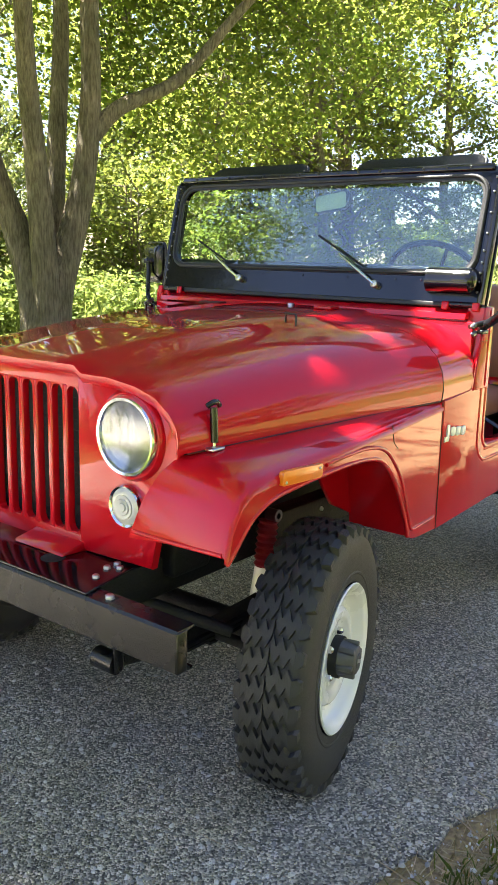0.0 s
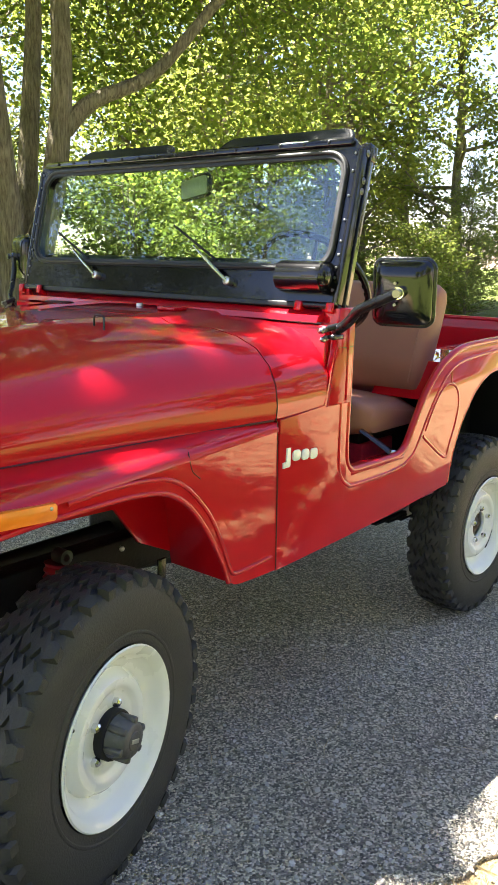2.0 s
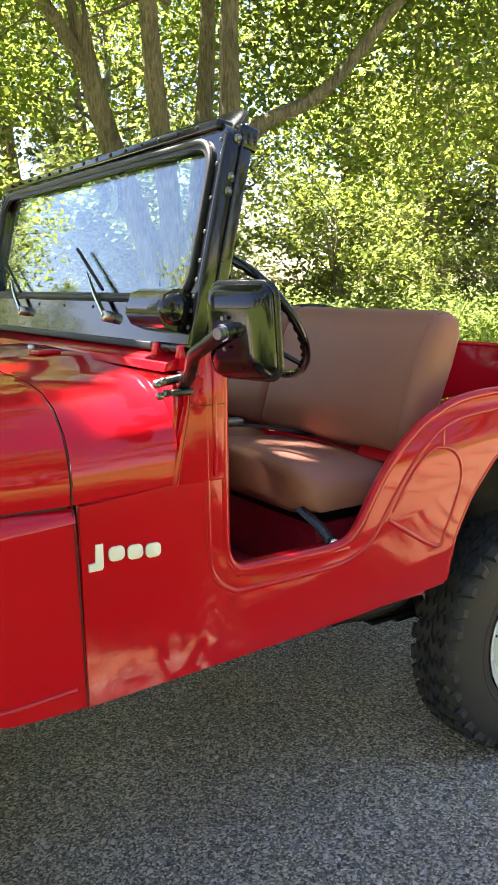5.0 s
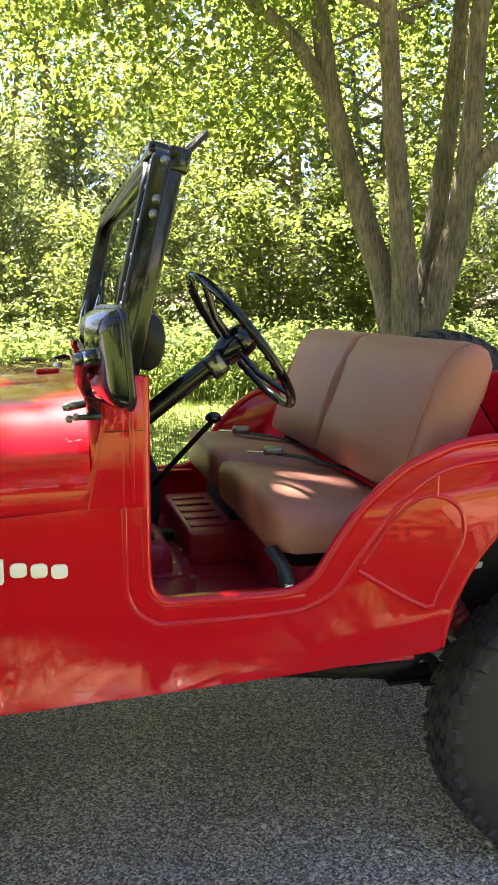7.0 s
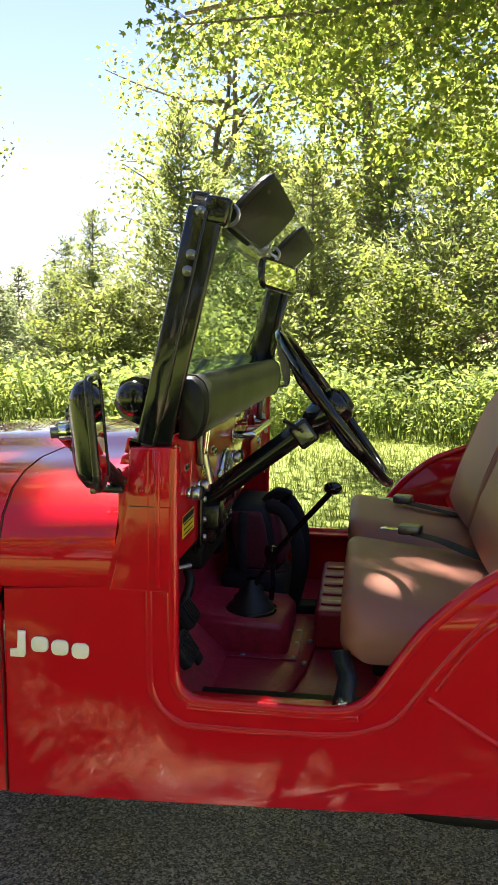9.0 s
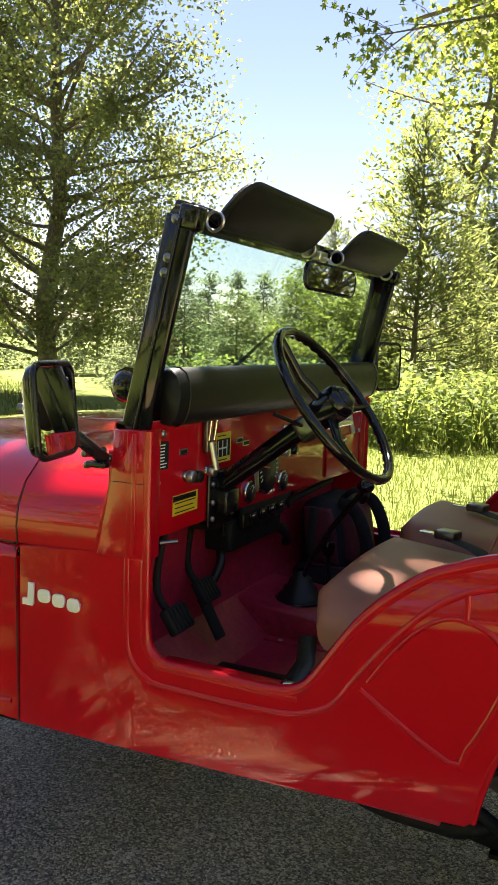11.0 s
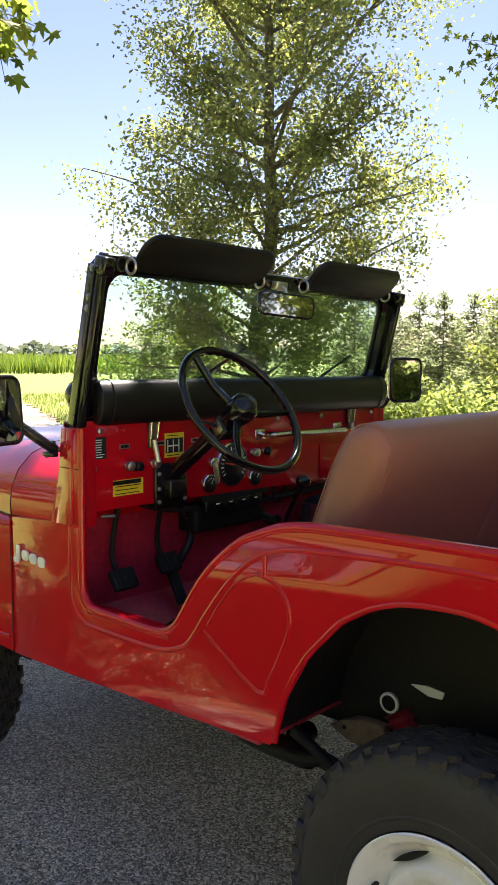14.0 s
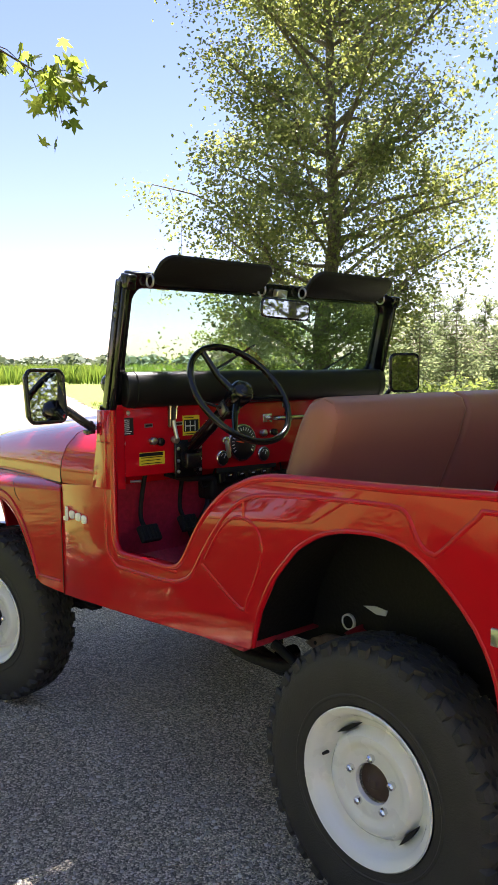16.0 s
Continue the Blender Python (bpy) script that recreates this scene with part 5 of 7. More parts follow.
for side in (-1, 1):
    part("frame_rail", box(-0.60, 2.75, side * 0.40, side * 0.33, 0.55, 0.655, 0.006), UNDER, car)
    # leaf springs, shackles and shock absorbers
    for x0, x1, ax in ((-0.535, 0.45, 0.0), (1.50, 2.62, 2.06)):
        spring = part("leaf_spring", tube(curve([(x0, side * 0.44, 0.468), ((x0 + ax) / 2, side * 0.44, 0.425), (ax, side * 0.44, 0.425), ((x1 + ax) / 2, side * 0.44, 0.445), (x1, side * 0.44, 0.50)]), 0.027, 8, flat=0.45, up=(0, 1, 0)), UNDER, car)
        for k in range(3):
            w = (x1 - x0) * (0.36 - 0.09 * k)
            part("leaf", box(ax - w, ax + w, side * 0.465, side * 0.415, 0.405 - 0.013 * k, 0.416 - 0.013 * k, 0.002), UNDER, spring)
        for xs in (x0, x1):
            part("spring_eye", turned(lathe([(0.010, -0.035), (0.027, -0.035), (0.027, 0.035), (0.010, 0.035)], 16, "y"), Matrix.Translation((xs, side * 0.44, 0.468 if xs < 0 else 0.50))), BLACK_SATIN, spring)
            part("shackle", box(xs - 0.015, xs + 0.015, side * 0.482, side * 0.474, 0.45, 0.60, 0.003), BLACK_SATIN, spring)
    # front shock: white body, red boot, upright beside the rail
    shock = part("shock_absorber", tube([(0.075, side * 0.43, 0.36), (0.105, side * 0.437, 0.53)], 0.027, 14), WHITE_ENAMEL, car, "white shock absorber with a red boot")
    boot = [(0.026 + (0.007 if i % 2 else 0.0), 0.0) for i in range(16)]
    part("boot", tube([(0.104 + 0.0012 * i, side * 0.437, 0.525 + 0.0095 * i) for i in range(16)], [b[0] for b in boot], 14), RED_RUBBER, shock)
    part("shock_eye", turned(lathe([(0.010, -0.020), (0.019, -0.020), (0.019, 0.020), (0.010, 0.020)], 16, "y"), Matrix.Translation((0.128, side * 0.45, 0.686))), STUD, shock)
    shock = part("shock_absorber", tube([(1.93, side * 0.45, 0.40), (1.86, side * 0.445, 0.54)], 0.027, 14), WHITE_ENAMEL, car, "white shock absorber with a red boot")
    part("boot", tube([(1.885 - 0.0062 * i, side * 0.462, 0.545 + 0.0092 * i) for i in range(14)], [b[0] + 0.004 for b in boot[:14]], 14), RED_RUBBER, shock)
    part("shock_eye", turned(lathe([(0.019, -0.020), (0.025, -0.020), (0.025, 0.020), (0.019, 0.020)], 20, "y"), Matrix.Translation((1.782, side * 0.45, 0.680))), WHITE_ENAMEL, shock)
for x, n in ((0.0, "front_axle"), (2.06, "rear_axle")):
    ax = part(n, tube([(x, -0.60, 0.375), (x, 0.60, 0.375)], 0.038, 14), UNDER, car)
    bm = bmesh.new()
    bmesh.ops.create_uvsphere(bm, u_segments=20, v_segments=12, radius=0.14, matrix=pose(x, 0.18 if x == 0 else 0.1, 0.375) @ Matrix.Diagonal((0.8, 1, 1, 1)))
    part("differential", bm, UNDER, ax)
part("tie_rod", tube([(-0.14, -0.58, 0.40), (-0.14, 0.58, 0.40)], 0.016, 10), UNDER, car)
part("drag_link", tube([(-0.38, -0.30, 0.56), (-0.20, -0.56, 0.46)], 0.018, 10), UNDER, car)
part("crossmember", box(-0.36, -0.28, -0.36, 0.36, 0.54, 0.62, 0.008), UNDER, car)
part("steering_box", box(-0.30, -0.14, -0.44, -0.32, 0.60, 0.74, 0.02), UNDER, car)
part("driveshaft", tube([(0.3, 0.15, 0.45), (0.95, 0.06, 0.50), (1.95, 0.10, 0.42)], 0.03, 12), UNDER, car)
part("transfer_case", box(0.75, 1.10, -0.12, 0.22, 0.42, 0.64, 0.04), UNDER, car)
part("exhaust_pipe", tube(curve([(0.2, -0.25, 0.55), (0.9, -0.28, 0.47), (1.5, -0.52, 0.50), (1.62, -0.56, 0.52)]), 0.026, 12), UNDER, car)
part("step_bracket", tube(curve([(1.28, -0.52, 0.58), (1.42, -0.60, 0.545), (1.60, -0.60, 0.535), (1.68, -0.58, 0.55)]), 0.020, 10), UNDER, car)
part("bracket", tube([(1.60, -0.60, 0.60), (1.66, -0.60, 0.575), (1.72, -0.585, 0.53), (1.755, -0.57, 0.475)], [0.016, 0.014, 0.014, 0.018], 8), UNDER, car)
skid = part("fuel_tank_skid", prism([(1.630, 0.590), (1.668, 0.606), (1.700, 0.628), (1.735, 0.634), (1.790, 0.632), (1.800, 0.585), (1.735, 0.560), (1.680, 0.568)], -0.50, -0.47, 0.006), TAN, car, "mottled tan skid plate")
part("hole", disc(0.006, 0.002, (1.678, -0.50, 0.598), "-y", 12, 0.0003), DARK, skid)
# small pale plate on the wheel arch wall
part("pale_arch_plate", prism([(1.838, 0.741), (1.880, 0.748), (1.924, 0.743), (1.919, 0.727), (1.885, 0.725)], -0.4665, -0.4625), MARK, car, "small pale plate in the wheel arch")
part("rear_crossmember", box(2.70, 2.78, -0.66, 0.66, 0.55, 0.65, 0.006), UNDER, car)


# wheels
def tyre_mesh():
    """A round-shouldered tyre: the carcass, and a tread of herringbone lugs in six rows."""
    k = 1 / 0.85
    half = [(0.205, 0.074), (0.209, 0.083), (0.218, 0.0855), (0.230, 0.0862), (0.233, 0.0885), (0.237, 0.0885), (0.240, 0.0868), (0.262, 0.0900), (0.288, 0.0912), (0.312, 0.0895), (0.330, 0.0850), (0.343, 0.0780), (0.352, 0.0700), (0.357, 0.0560), (0.3595, 0.0300)]
    body = lathe([(r, -y * k) for r, y in half] + [(0.360, 0.0)] + [(r, y * k) for r, y in reversed(half)], 72)
    verts, faces = [], []

    def lug(poly, r0):
        i0, n = len(verts), len(poly)
        for t, y in poly:
            verts.append((r0 * math.cos(t), y * k, r0 * math.sin(t)))
        for t, y in poly:
            r = 0.3725 - 0.95 * y * y - (0.008 if abs(y) > 0.078 else 0.0)
            verts.append((r * math.cos(t), y * k, r * math.sin(t)))
        faces.append([i0 + n + j for j in range(n)])
        for j in range(n):
            faces.append([i0 + j, i0 + (j + 1) % n, i0 + n + (j + 1) % n, i0 + n + j])
    n = 34
    p = 2 * math.pi / n
    for i in range(n):
        for sgn in (-1, 1):
            o = i * p + (p * 0.5 if sgn > 0 else 0.0)
            zig = ((0.0012, 0.0), (0.0140, 0.44), (0.0260, 0.06), (0.0400, 0.50), (0.0520, 0.12), (0.0640, 0.46))
            for (ya, ta), (yb, tb) in zip(zig, zig[1:]):
                lug([(o + ta * p, sgn * ya), (o + tb * p, sgn * yb), (o + (tb + 0.60) * p, sgn * yb), (o + (ta + 0.60) * p, sgn * ya)], 0.350)
            lug([(o + p * 0.46, sgn * 0.0640), (o + p * 0.40, sgn * 0.076), (o + p * 0.50, sgn * 0.0845), (o + p * 0.88, sgn * 0.0845), (o + p * 1.0, sgn * 0.076), (o + p * 1.06, sgn * 0.0640)], 0.336)
    bm = bmesh.new()
    vs = [bm.verts.new(v) for v in verts]
    for f in faces:
        bm.faces.new([vs[j] for j in f])
    tread = mesh_of(bm, "tread", 30)
    tread.materials.append(RUBBER)
    me = mesh_of(body, "tyre", 30)
    me.materials.append(RUBBER)
    return me, tread


TYRE, TREAD = tyre_mesh()


def put_tyre(parent):
    """Tyre and rim of one wheel; the tread's many lugs are one piece."""
    for name, me in (("tyre", TYRE), ("rim", RIM), ("tread", TREAD)):
        o = new(name, me)
        o.parent = parent
        if name == "tread":
            tagged(o, kind="stuff")


def rim_mesh():
    bm = lathe([(0.196, 0.085), (0.180, 0.07), (0.170, 0.0), (0.176, -0.055), (0.186, -0.078), (0.197, -0.090), (0.205, -0.100), (0.2075, -0.104), (0.204, -0.108), (0.197, -0.104), (0.187, -0.096), (0.180, -0.082), (0.172, -0.066), (0.163, -0.058),
                (0.152, -0.052), (0.146, -0.046), (0.142, -0.050), (0.134, -0.070), (0.126, -0.078), (0.114, -0.080), (0.104, -0.076), (0.096, -0.068), (0.088, -0.066), (0.060, -0.066), (0.054, -0.064), (0.052, -0.050)], 64)
    me = mesh_of(bm, "rim", 35)
    me.materials.append(WHITE)
    return me


RIM = rim_mesh()


def slot_mesh():
    pts = []
    for k in range(9):
        a = radians(-17 + 34 * k / 8)
        pts.append((0.154 * math.cos(a), 0.154 * math.sin(a)))
    for k in range(9):
        a = radians(17 - 34 * k / 8)
        w = 0.154 - 0.012 * math.cos(radians(-90 + 180 * k / 8))
        pts.append((w * math.cos(a), w * math.sin(a)))
    bm = prism(pts[:9] + pts[10:17], -0.0685, -0.052)
    me = mesh_of(bm, "slot")
    me.materials.append(DARK)
    return me


SLOT = slot_mesh()
NUT = mesh_of(lathe([(0.0, -0.020), (0.005, -0.019), (0.0105, -0.014), (0.0115, 0.0), (0.0, 0.0)], 6), "lug_nut", 20)
NUT.materials.append(CHROME)
VALVE = mesh_of(lathe([(0.0, -0.03), (0.004, -0.029), (0.0055, 0.0), (0.0, 0.0)], 10), "valve", 30)
VALVE.materials.append(DARK)


def wheel(at, turn, front, roll=0.0):
    w = part("wheel", lathe([(0.20, -0.08), (0.20, 0.08)], 32), UNDER, car, "white steel wheel with a knobbly black tyre")
    w.matrix_basis = pose(*at, 0, 0, turn) @ pose(0, 0, 0, 0, roll, 0) @ Matrix.Diagonal((1, 0.85, 1, 1))
    put_tyre(w)
    for a in () if front else (38, 238):
        o = new("slot", SLOT)
        o.parent, o.matrix_basis = w, pose(0, 0, 0, 0, a, 0)
    for k in range(5):
        a = 2 * math.pi * (k + 0.25) / 5
        o = new("lug_nut", NUT)
        o.parent, o.location = w, (0.070 * math.cos(a), -0.066, 0.070 * math.sin(a))
    o = new("valve", VALVE)
    o.parent, o.location = w, (-0.158, -0.050, 0.03)
    if front:
        hub = lathe([(0.0, -0.150), (0.020, -0.150), (0.022, -0.147), (0.036, -0.146), (0.040, -0.142), (0.048, -0.098), (0.050, -0.092), (0.056, -0.090), (0.056, -0.06), (0.0, -0.06)], 24)
        part("locking_hub", hub, GREY_HUB, w, "grey cast locking hub")
        for k in range(6):
            rib = box(-0.008, 0.008, -0.143, -0.090, 0.034, 0.052, 0.004)
            part("hub_rib", turned(rib, pose(0, 0, 0, 0, 60 * k, 0)), GREY_HUB, w)
        part("hub_dial", box(-0.014, 0.014, -0.1525, -0.149, -0.005, 0.005, 0.001), ZINC, w)
        part("hub_flange", lathe([(0.0, -0.092), (0.057, -0.092), (0.058, -0.088), (0.058, -0.060), (0.0, -0.06)], 24), DARK, w)
    else:
        part("axle_flange", lathe([(0.0, -0.064), (0.012, -0.064), (0.016, -0.058), (0.030, -0.044), (0.0515, -0.040)], 24), RUST, w)
    return w


wheel((0.0, -0.698, 0.372), 13.4, True, 20)
wheel((0.0, 0.698, 0.372), 193.4, True, 50)
wheel((2.070, -0.658, 0.372), 0, False, 0)
wheel((2.070, 0.658, 0.372), 180, False, 70)

# windscreen: built flat, then leaned back on its hinges
LEANED = Matrix.Translation((0.886, 0, 1.296)) @ pose(0, 0, 0, 0, 13.0, 0) @ Matrix(((0, 0, 1, 0), (1, 0, 0, 0), (0, 1, 0, 0), (0, 0, 0, 1)))


def on_screen(bm):
    """Local: across, up, back."""
    return turned(bm, LEANED)


def at_screen(o):
    o.matrix_basis = LEANED
    return o


def shifted(poly, dx, dy):
    return [(x + dx, y + dy) for x, y in poly]


ws = part("windscreen_frame", on_screen(ring_plate(shifted(rounded(1.470, 0.482, 0.055, 6), 0, 0.241), shifted(rounded(1.372, 0.330, 0.060, 6), 0, 0.277), 0.034)), BLACK, car, "black folding windscreen frame", smooth=30)
part("frame_gasket", on_screen(ring_plate(shifted(rounded(1.395, 0.352, 0.070, 6), 0, 0.277), shifted(rounded(1.352, 0.310, 0.055, 6), 0, 0.277), 0.010)), GASKET, ws).location = (-0.006, 0, 0)
part("frame_gasket", tube([LEANED @ Vector((x, y + 0.277, -0.005)) for x, y in rounded(1.380, 0.338, 0.066, 6)], 0.007, 8, closed=True), GASKET, ws)
part("glass", on_screen(turned(prism(shifted(rounded(1.376, 0.334, 0.06, 6), 0, 0.277), 0.014, 0.018, plane="xy"), Matrix.Identity(4))), GLASS, ws, "clear windscreen glass").visible_shadow = False
part("top_rail", on_screen(box(-0.70, 0.70, 0.462, 0.486, -0.012, 0.030, 0.006)), BLACK, ws)
for side in (-1, 1):
    post = part("side_channel", on_screen(box(side * 0.736, side * 0.716, 0.008, 0.455, -0.004, 0.062, 0.005)), BLACK, ws)
    part("channel_edge", on_screen(box(side * 0.742, side * 0.734, 0.01, 0.450, 0.030, 0.036, 0.002)), BLACK_SATIN, post)
    part("corner_plate", on_screen(box(side * 0.738, side * 0.70, 0.430, 0.480, 0.025, 0.072, 0.006)), BLACK, post)
    for v in (0.338, 0.368, 0.446):
        part("snap_stud", on_screen(turned(lathe([(0.0, 0.004), (0.004, 0.0045), (0.0055, 0.003), (0.010, 0.001), (0.010, 0.0), (0.0, 0.0)], 14, "x"), Matrix.Translation((side * 0.737, v, 0.022)) @ Matrix.Diagonal((side, 1, 1, 1)))), STUD, post)
    for v in (0.05, 0.085, 0.115, 0.15, 0.19, 0.25, 0.32, 0.39, 0.44):
        part("screw", on_screen(disc(0.0045, 0.003, (side * 0.712, v, -0.002), "-z", 10, 0.001)), STUD, ws)
    part("hinge", on_screen(tube([(side * 0.60, 0.004, -0.006), (side * 0.735, 0.004, -0.006)], 0.010, 12)), BLACK_SATIN, ws)
    part("hinge_ear", on_screen(box(side * 0.625, side * 0.60, -0.018, 0.012, -0.022, 0.012, 0.004)), RED, ws)
    part("hinge_ear", on_screen(box(side * 0.735, side * 0.71, -0.018, 0.012, -0.022, 0.012, 0.004)), RED, ws)
for x in [-0.62 + 0.0885 * i for i in range(15)]:
    part("snap_stud", on_screen(disc(0.0055, 0.004, (x, 0.474, -0.012), "-z", 12)), BLACK_SATIN, ws)
for x in (-0.50, -0.40, -0.20, 0.0, 0.2, 0.42, 0.60):
    part("screw", on_screen(disc(0.004, 0.003, (x, 0.085, 0.0), "-z", 10)), BLACK_SATIN, ws)
part("lower_seal", on_screen(box(-0.735, 0.735, -0.006, 0.012, -0.006, 0.03, 0.004)), GASKET, ws)
# wiper motor, wipers
motor = part("wiper_motor", on_screen(turned(loft([[(x, v * s, -w * s2) for v, w, s2, s in ((0.040, 0, 1, 1), (0.044, 0.02, 1, 1), (0.040, 0.045, 1, 1), (0.024, 0.066, 1, 1), (-0.020, 0.070, 1, 1), (-0.040, 0.052, 1, 1), (-0.046, 0.02, 1, 1), (-0.046, 0, 1, 1))] for x in (-0.545, -0.548, -0.68, -0.70)], closed=True, caps=True), Matrix.Translation((0, 0.082, 0)))), BLACK, ws, "glossy black wiper motor cover")
part("motor_cap", on_screen(turned(lathe([(0.0, -0.034), (0.022, -0.032), (0.034, -0.022), (0.037, 0.0), (0.037, 0.04), (0.0, 0.04)], 24, "x"), Matrix.Translation((-0.684, 0.082, -0.034)))), BLACK, motor)
for x, tipx, tipv in ((-0.325, -0.045, 0.238), (0.300, 0.560, 0.215)):
    arm = part("wiper_arm", on_screen(tube([(x, 0.060, -0.020), (x + (tipx - x) * 0.30, 0.060 + (tipv - 0.060) * 0.30, -0.020), (x + (tipx - x) * 0.62, 0.06 + (tipv - .06) * 0.62, -0.012)], [0.007, 0.006, 0.003], 8)), CHROME, ws, "polished wiper arm")
    part("pivot", on_screen(disc(0.014, 0.024, (x, 0.060, 0.0), "-z", 16)), ZINC, arm)
    part("blade", on_screen(tube([(x + (tipx - x) * 0.25, 0.06 + (tipv - .06) * 0.38, -0.006), (tipx, tipv, -0.006)], 0.0045, 6)), DARK, arm)
# visors, swung up, and the inside mirror
for y0, y1 in ((-0.625, -0.115), (0.125, 0.612)):
    out = shifted(rounded(y1 - y0, 0.115, 0.045, 6), (y0 + y1) / 2, 0.0)
    v = part("sun_visor", turned(prism(out, -0.009, 0.009, 0.006, plane="xy"), LEANED @ Matrix.Translation((0, 0.505, 0.080)) @ pose(0, 0, 0, 32, 0, 0)), VISOR, ws, "padded black sun visor")
    part("visor_edge", turned(tube([(x, y, 0) for x, y in out], 0.009, 6, closed=True), LEANED @ Matrix.Translation((0, 0.505, 0.080)) @ pose(0, 0, 0, 32, 0, 0)), VISOR, v)
    for x in (y0 - 0.008, y1 + 0.008):
        ring = [(x, 0.462 + 0.020 * math.cos(k), 0.052 + 0.020 * math.sin(k)) for k in [2 * math.pi * j / 14 for j in range(14)]]
        part("visor_ring", on_screen(tube(ring, 0.004, 6, closed=True)), ZINC, v)
mount = part("mirror_mount", on_screen(box(-0.028, 0.028, 0.440, 0.468, 0.034, 0.060, 0.004)), ZINC, ws)
part("mirror_stem", on_screen(tube([(0.0, 0.455, 0.055), (-0.003, 0.450, 0.078), (-0.006, 0.425, 0.092)], 0.004, 8)), ZINC, mount)
part("inside_mirror", turned(prism(rounded(0.210, 0.078, 0.022, 5), 0.0, 0.014, 0.004, plane="xy"), LEANED @ Matrix.Translation((-0.009, 0.398, 0.092)) @ pose(0, 0, 0, -13, -20, 0)), BLACK_SATIN, mount, "small rounded inside mirror")
part("mirror_glass", turned(prism(rounded(0.196, 0.064, 0.017, 5), 0.0145, 0.0155, plane="xy"), LEANED @ Matrix.Translation((-0.009, 0.398, 0.092)) @ pose(0, 0, 0, -13, -20, 0)), MIRROR, mount)
part("mirror_back", turned(prism(rounded(0.190, 0.060, 0.016, 5), -0.0015, -0.0003, plane="xy"), LEANED @ Matrix.Translation((-0.009, 0.398, 0.092)) @ pose(0, 0, 0, -13, -20, 0)), ZINC, mount, "bright metal mirror back")

# dash pad and dashboard
pad_sec = [(0.958, 1.306), (0.980, 1.303), (0.998, 1.314), (1.008, 1.340), (1.012, 1.370), (1.009, 1.396), (1.000, 1.416), (0.985, 1.427), (0.971, 1.428), (0.960, 1.420)]
rows = []
for y, s in ((-0.703, 0.90), (-0.695, 0.98), (-0.66, 1.0), (0.0, 1.0), (0.66, 1.0), (0.695, 0.98), (0.703, 0.90)):
    rows.append([(0.985 + (x - 0.985) * s, y, 1.368 + (z - 1.368) * s) for x, z in pad_sec])
pad = part("dash_pad", loft(rows, closed=True, caps=True), VINYL_PAD, car, "thick black padded dash roll", smooth=60)
for y in (-0.665, 0.665):
    part("pad_seam", tube([(0.985 + (x - 0.985) * 1.01, y, 1.368 + (z - 1.368) * 1.01) for x, z in pad_sec], 0.0025, 6, closed=True), VINYL_PAD, pad)
DX = 0.950
dash = part("dashboard", prism([(-0.732, 1.058), (-0.30, 1.055), (0.10, 1.048), (0.732, 1.030), (0.732, 1.314), (-0.732, 1.314)], DX - 0.014, DX, 0.004, plane="yz"), RED, car, "flat red metal dashboard")


def on_dash(y, z):
    return Matrix.Translation((DX, y, z))


def dash_round(name, r, t, y, z, mat, parent=dash, seg=28, label="", bev=0.003):
    return part(name, disc(r, t, (DX + 0.0005, y, z), "x", seg, bev), mat, parent, label)


for y, z in ((-0.694, 1.179), (-0.697, 1.072), (-0.672, 1.284), (-0.46, 1.284), (0.10, 1.285), (0.35, 1.285), (0.68, 1.18), (0.68, 1.285)):
    dash_round("screw", 0.0085, 0.005, y, z, ZINC, seg=14)
# speedometer with its marks, and small dials
speedo = dash_round("speedometer", 0.074, 0.012, -0.138, 1.146, CHROME, seg=40, label="round black speedometer in a chrome ring")
part("dial_face", disc(0.067, 0.002, (DX + 0.0128, -0.138, 1.146), "x", 40, 0.0005), GAUGE, speedo)
for k in range(19):
    a = radians(215 - 250 * k / 18)
    m = box(0, 0.001, -0.0012 - 0.0008 * (k % 2 == 0), 0.0012 + 0.0008 * (k % 2 == 0), 0.048, 0.060, 0)
    part("dial_mark", turned(m, Matrix.Translation((DX + 0.0150, -0.138, 1.146)) @ Matrix.Rotation(math.pi / 2 - a, 4, "X")), MARK, speedo)
part("needle", turned(box(0, 0.0015, -0.002, 0.002, 0, 0.040, 0), Matrix.Translation((DX + 0.0165, -0.138, 1.146)) @ Matrix.Rotation(radians(80), 4, "X")), NEEDLE, speedo)
part("mile_counter", box(DX + 0.0150, DX + 0.0158, -0.155, -0.129, 1.164, 1.171, 0), MARK, speedo)
for y, z in ((-0.240, 1.092), (-0.020, 1.092)):
    g = dash_round("small_gauge", 0.031, 0.010, y, z, CHROME, label="small round gauge with chrome ring")
    part("dial_face", disc(0.0265, 0.002, (DX + 0.0108, y, z), "x", 28, 0.0005), GAUGE, g)
    part("needle", turned(box(0, 0.001, -0.001, 0.001, 0, 0.016, 0), Matrix.Translation((DX + 0.0135, y, z)) @ Matrix.Rotation(radians(-30), 4, "X")), MARK, g)
    for k in range(5):
        a = radians(-50 + 25 * k)
        part("dial_mark", turned(box(0, 0.001, -0.001, 0.001, 0.016, 0.020, 0), Matrix.Translation((DX + 0.0132, y, z)) @ Matrix.Rotation(a, 4, "X")), MARK, g)
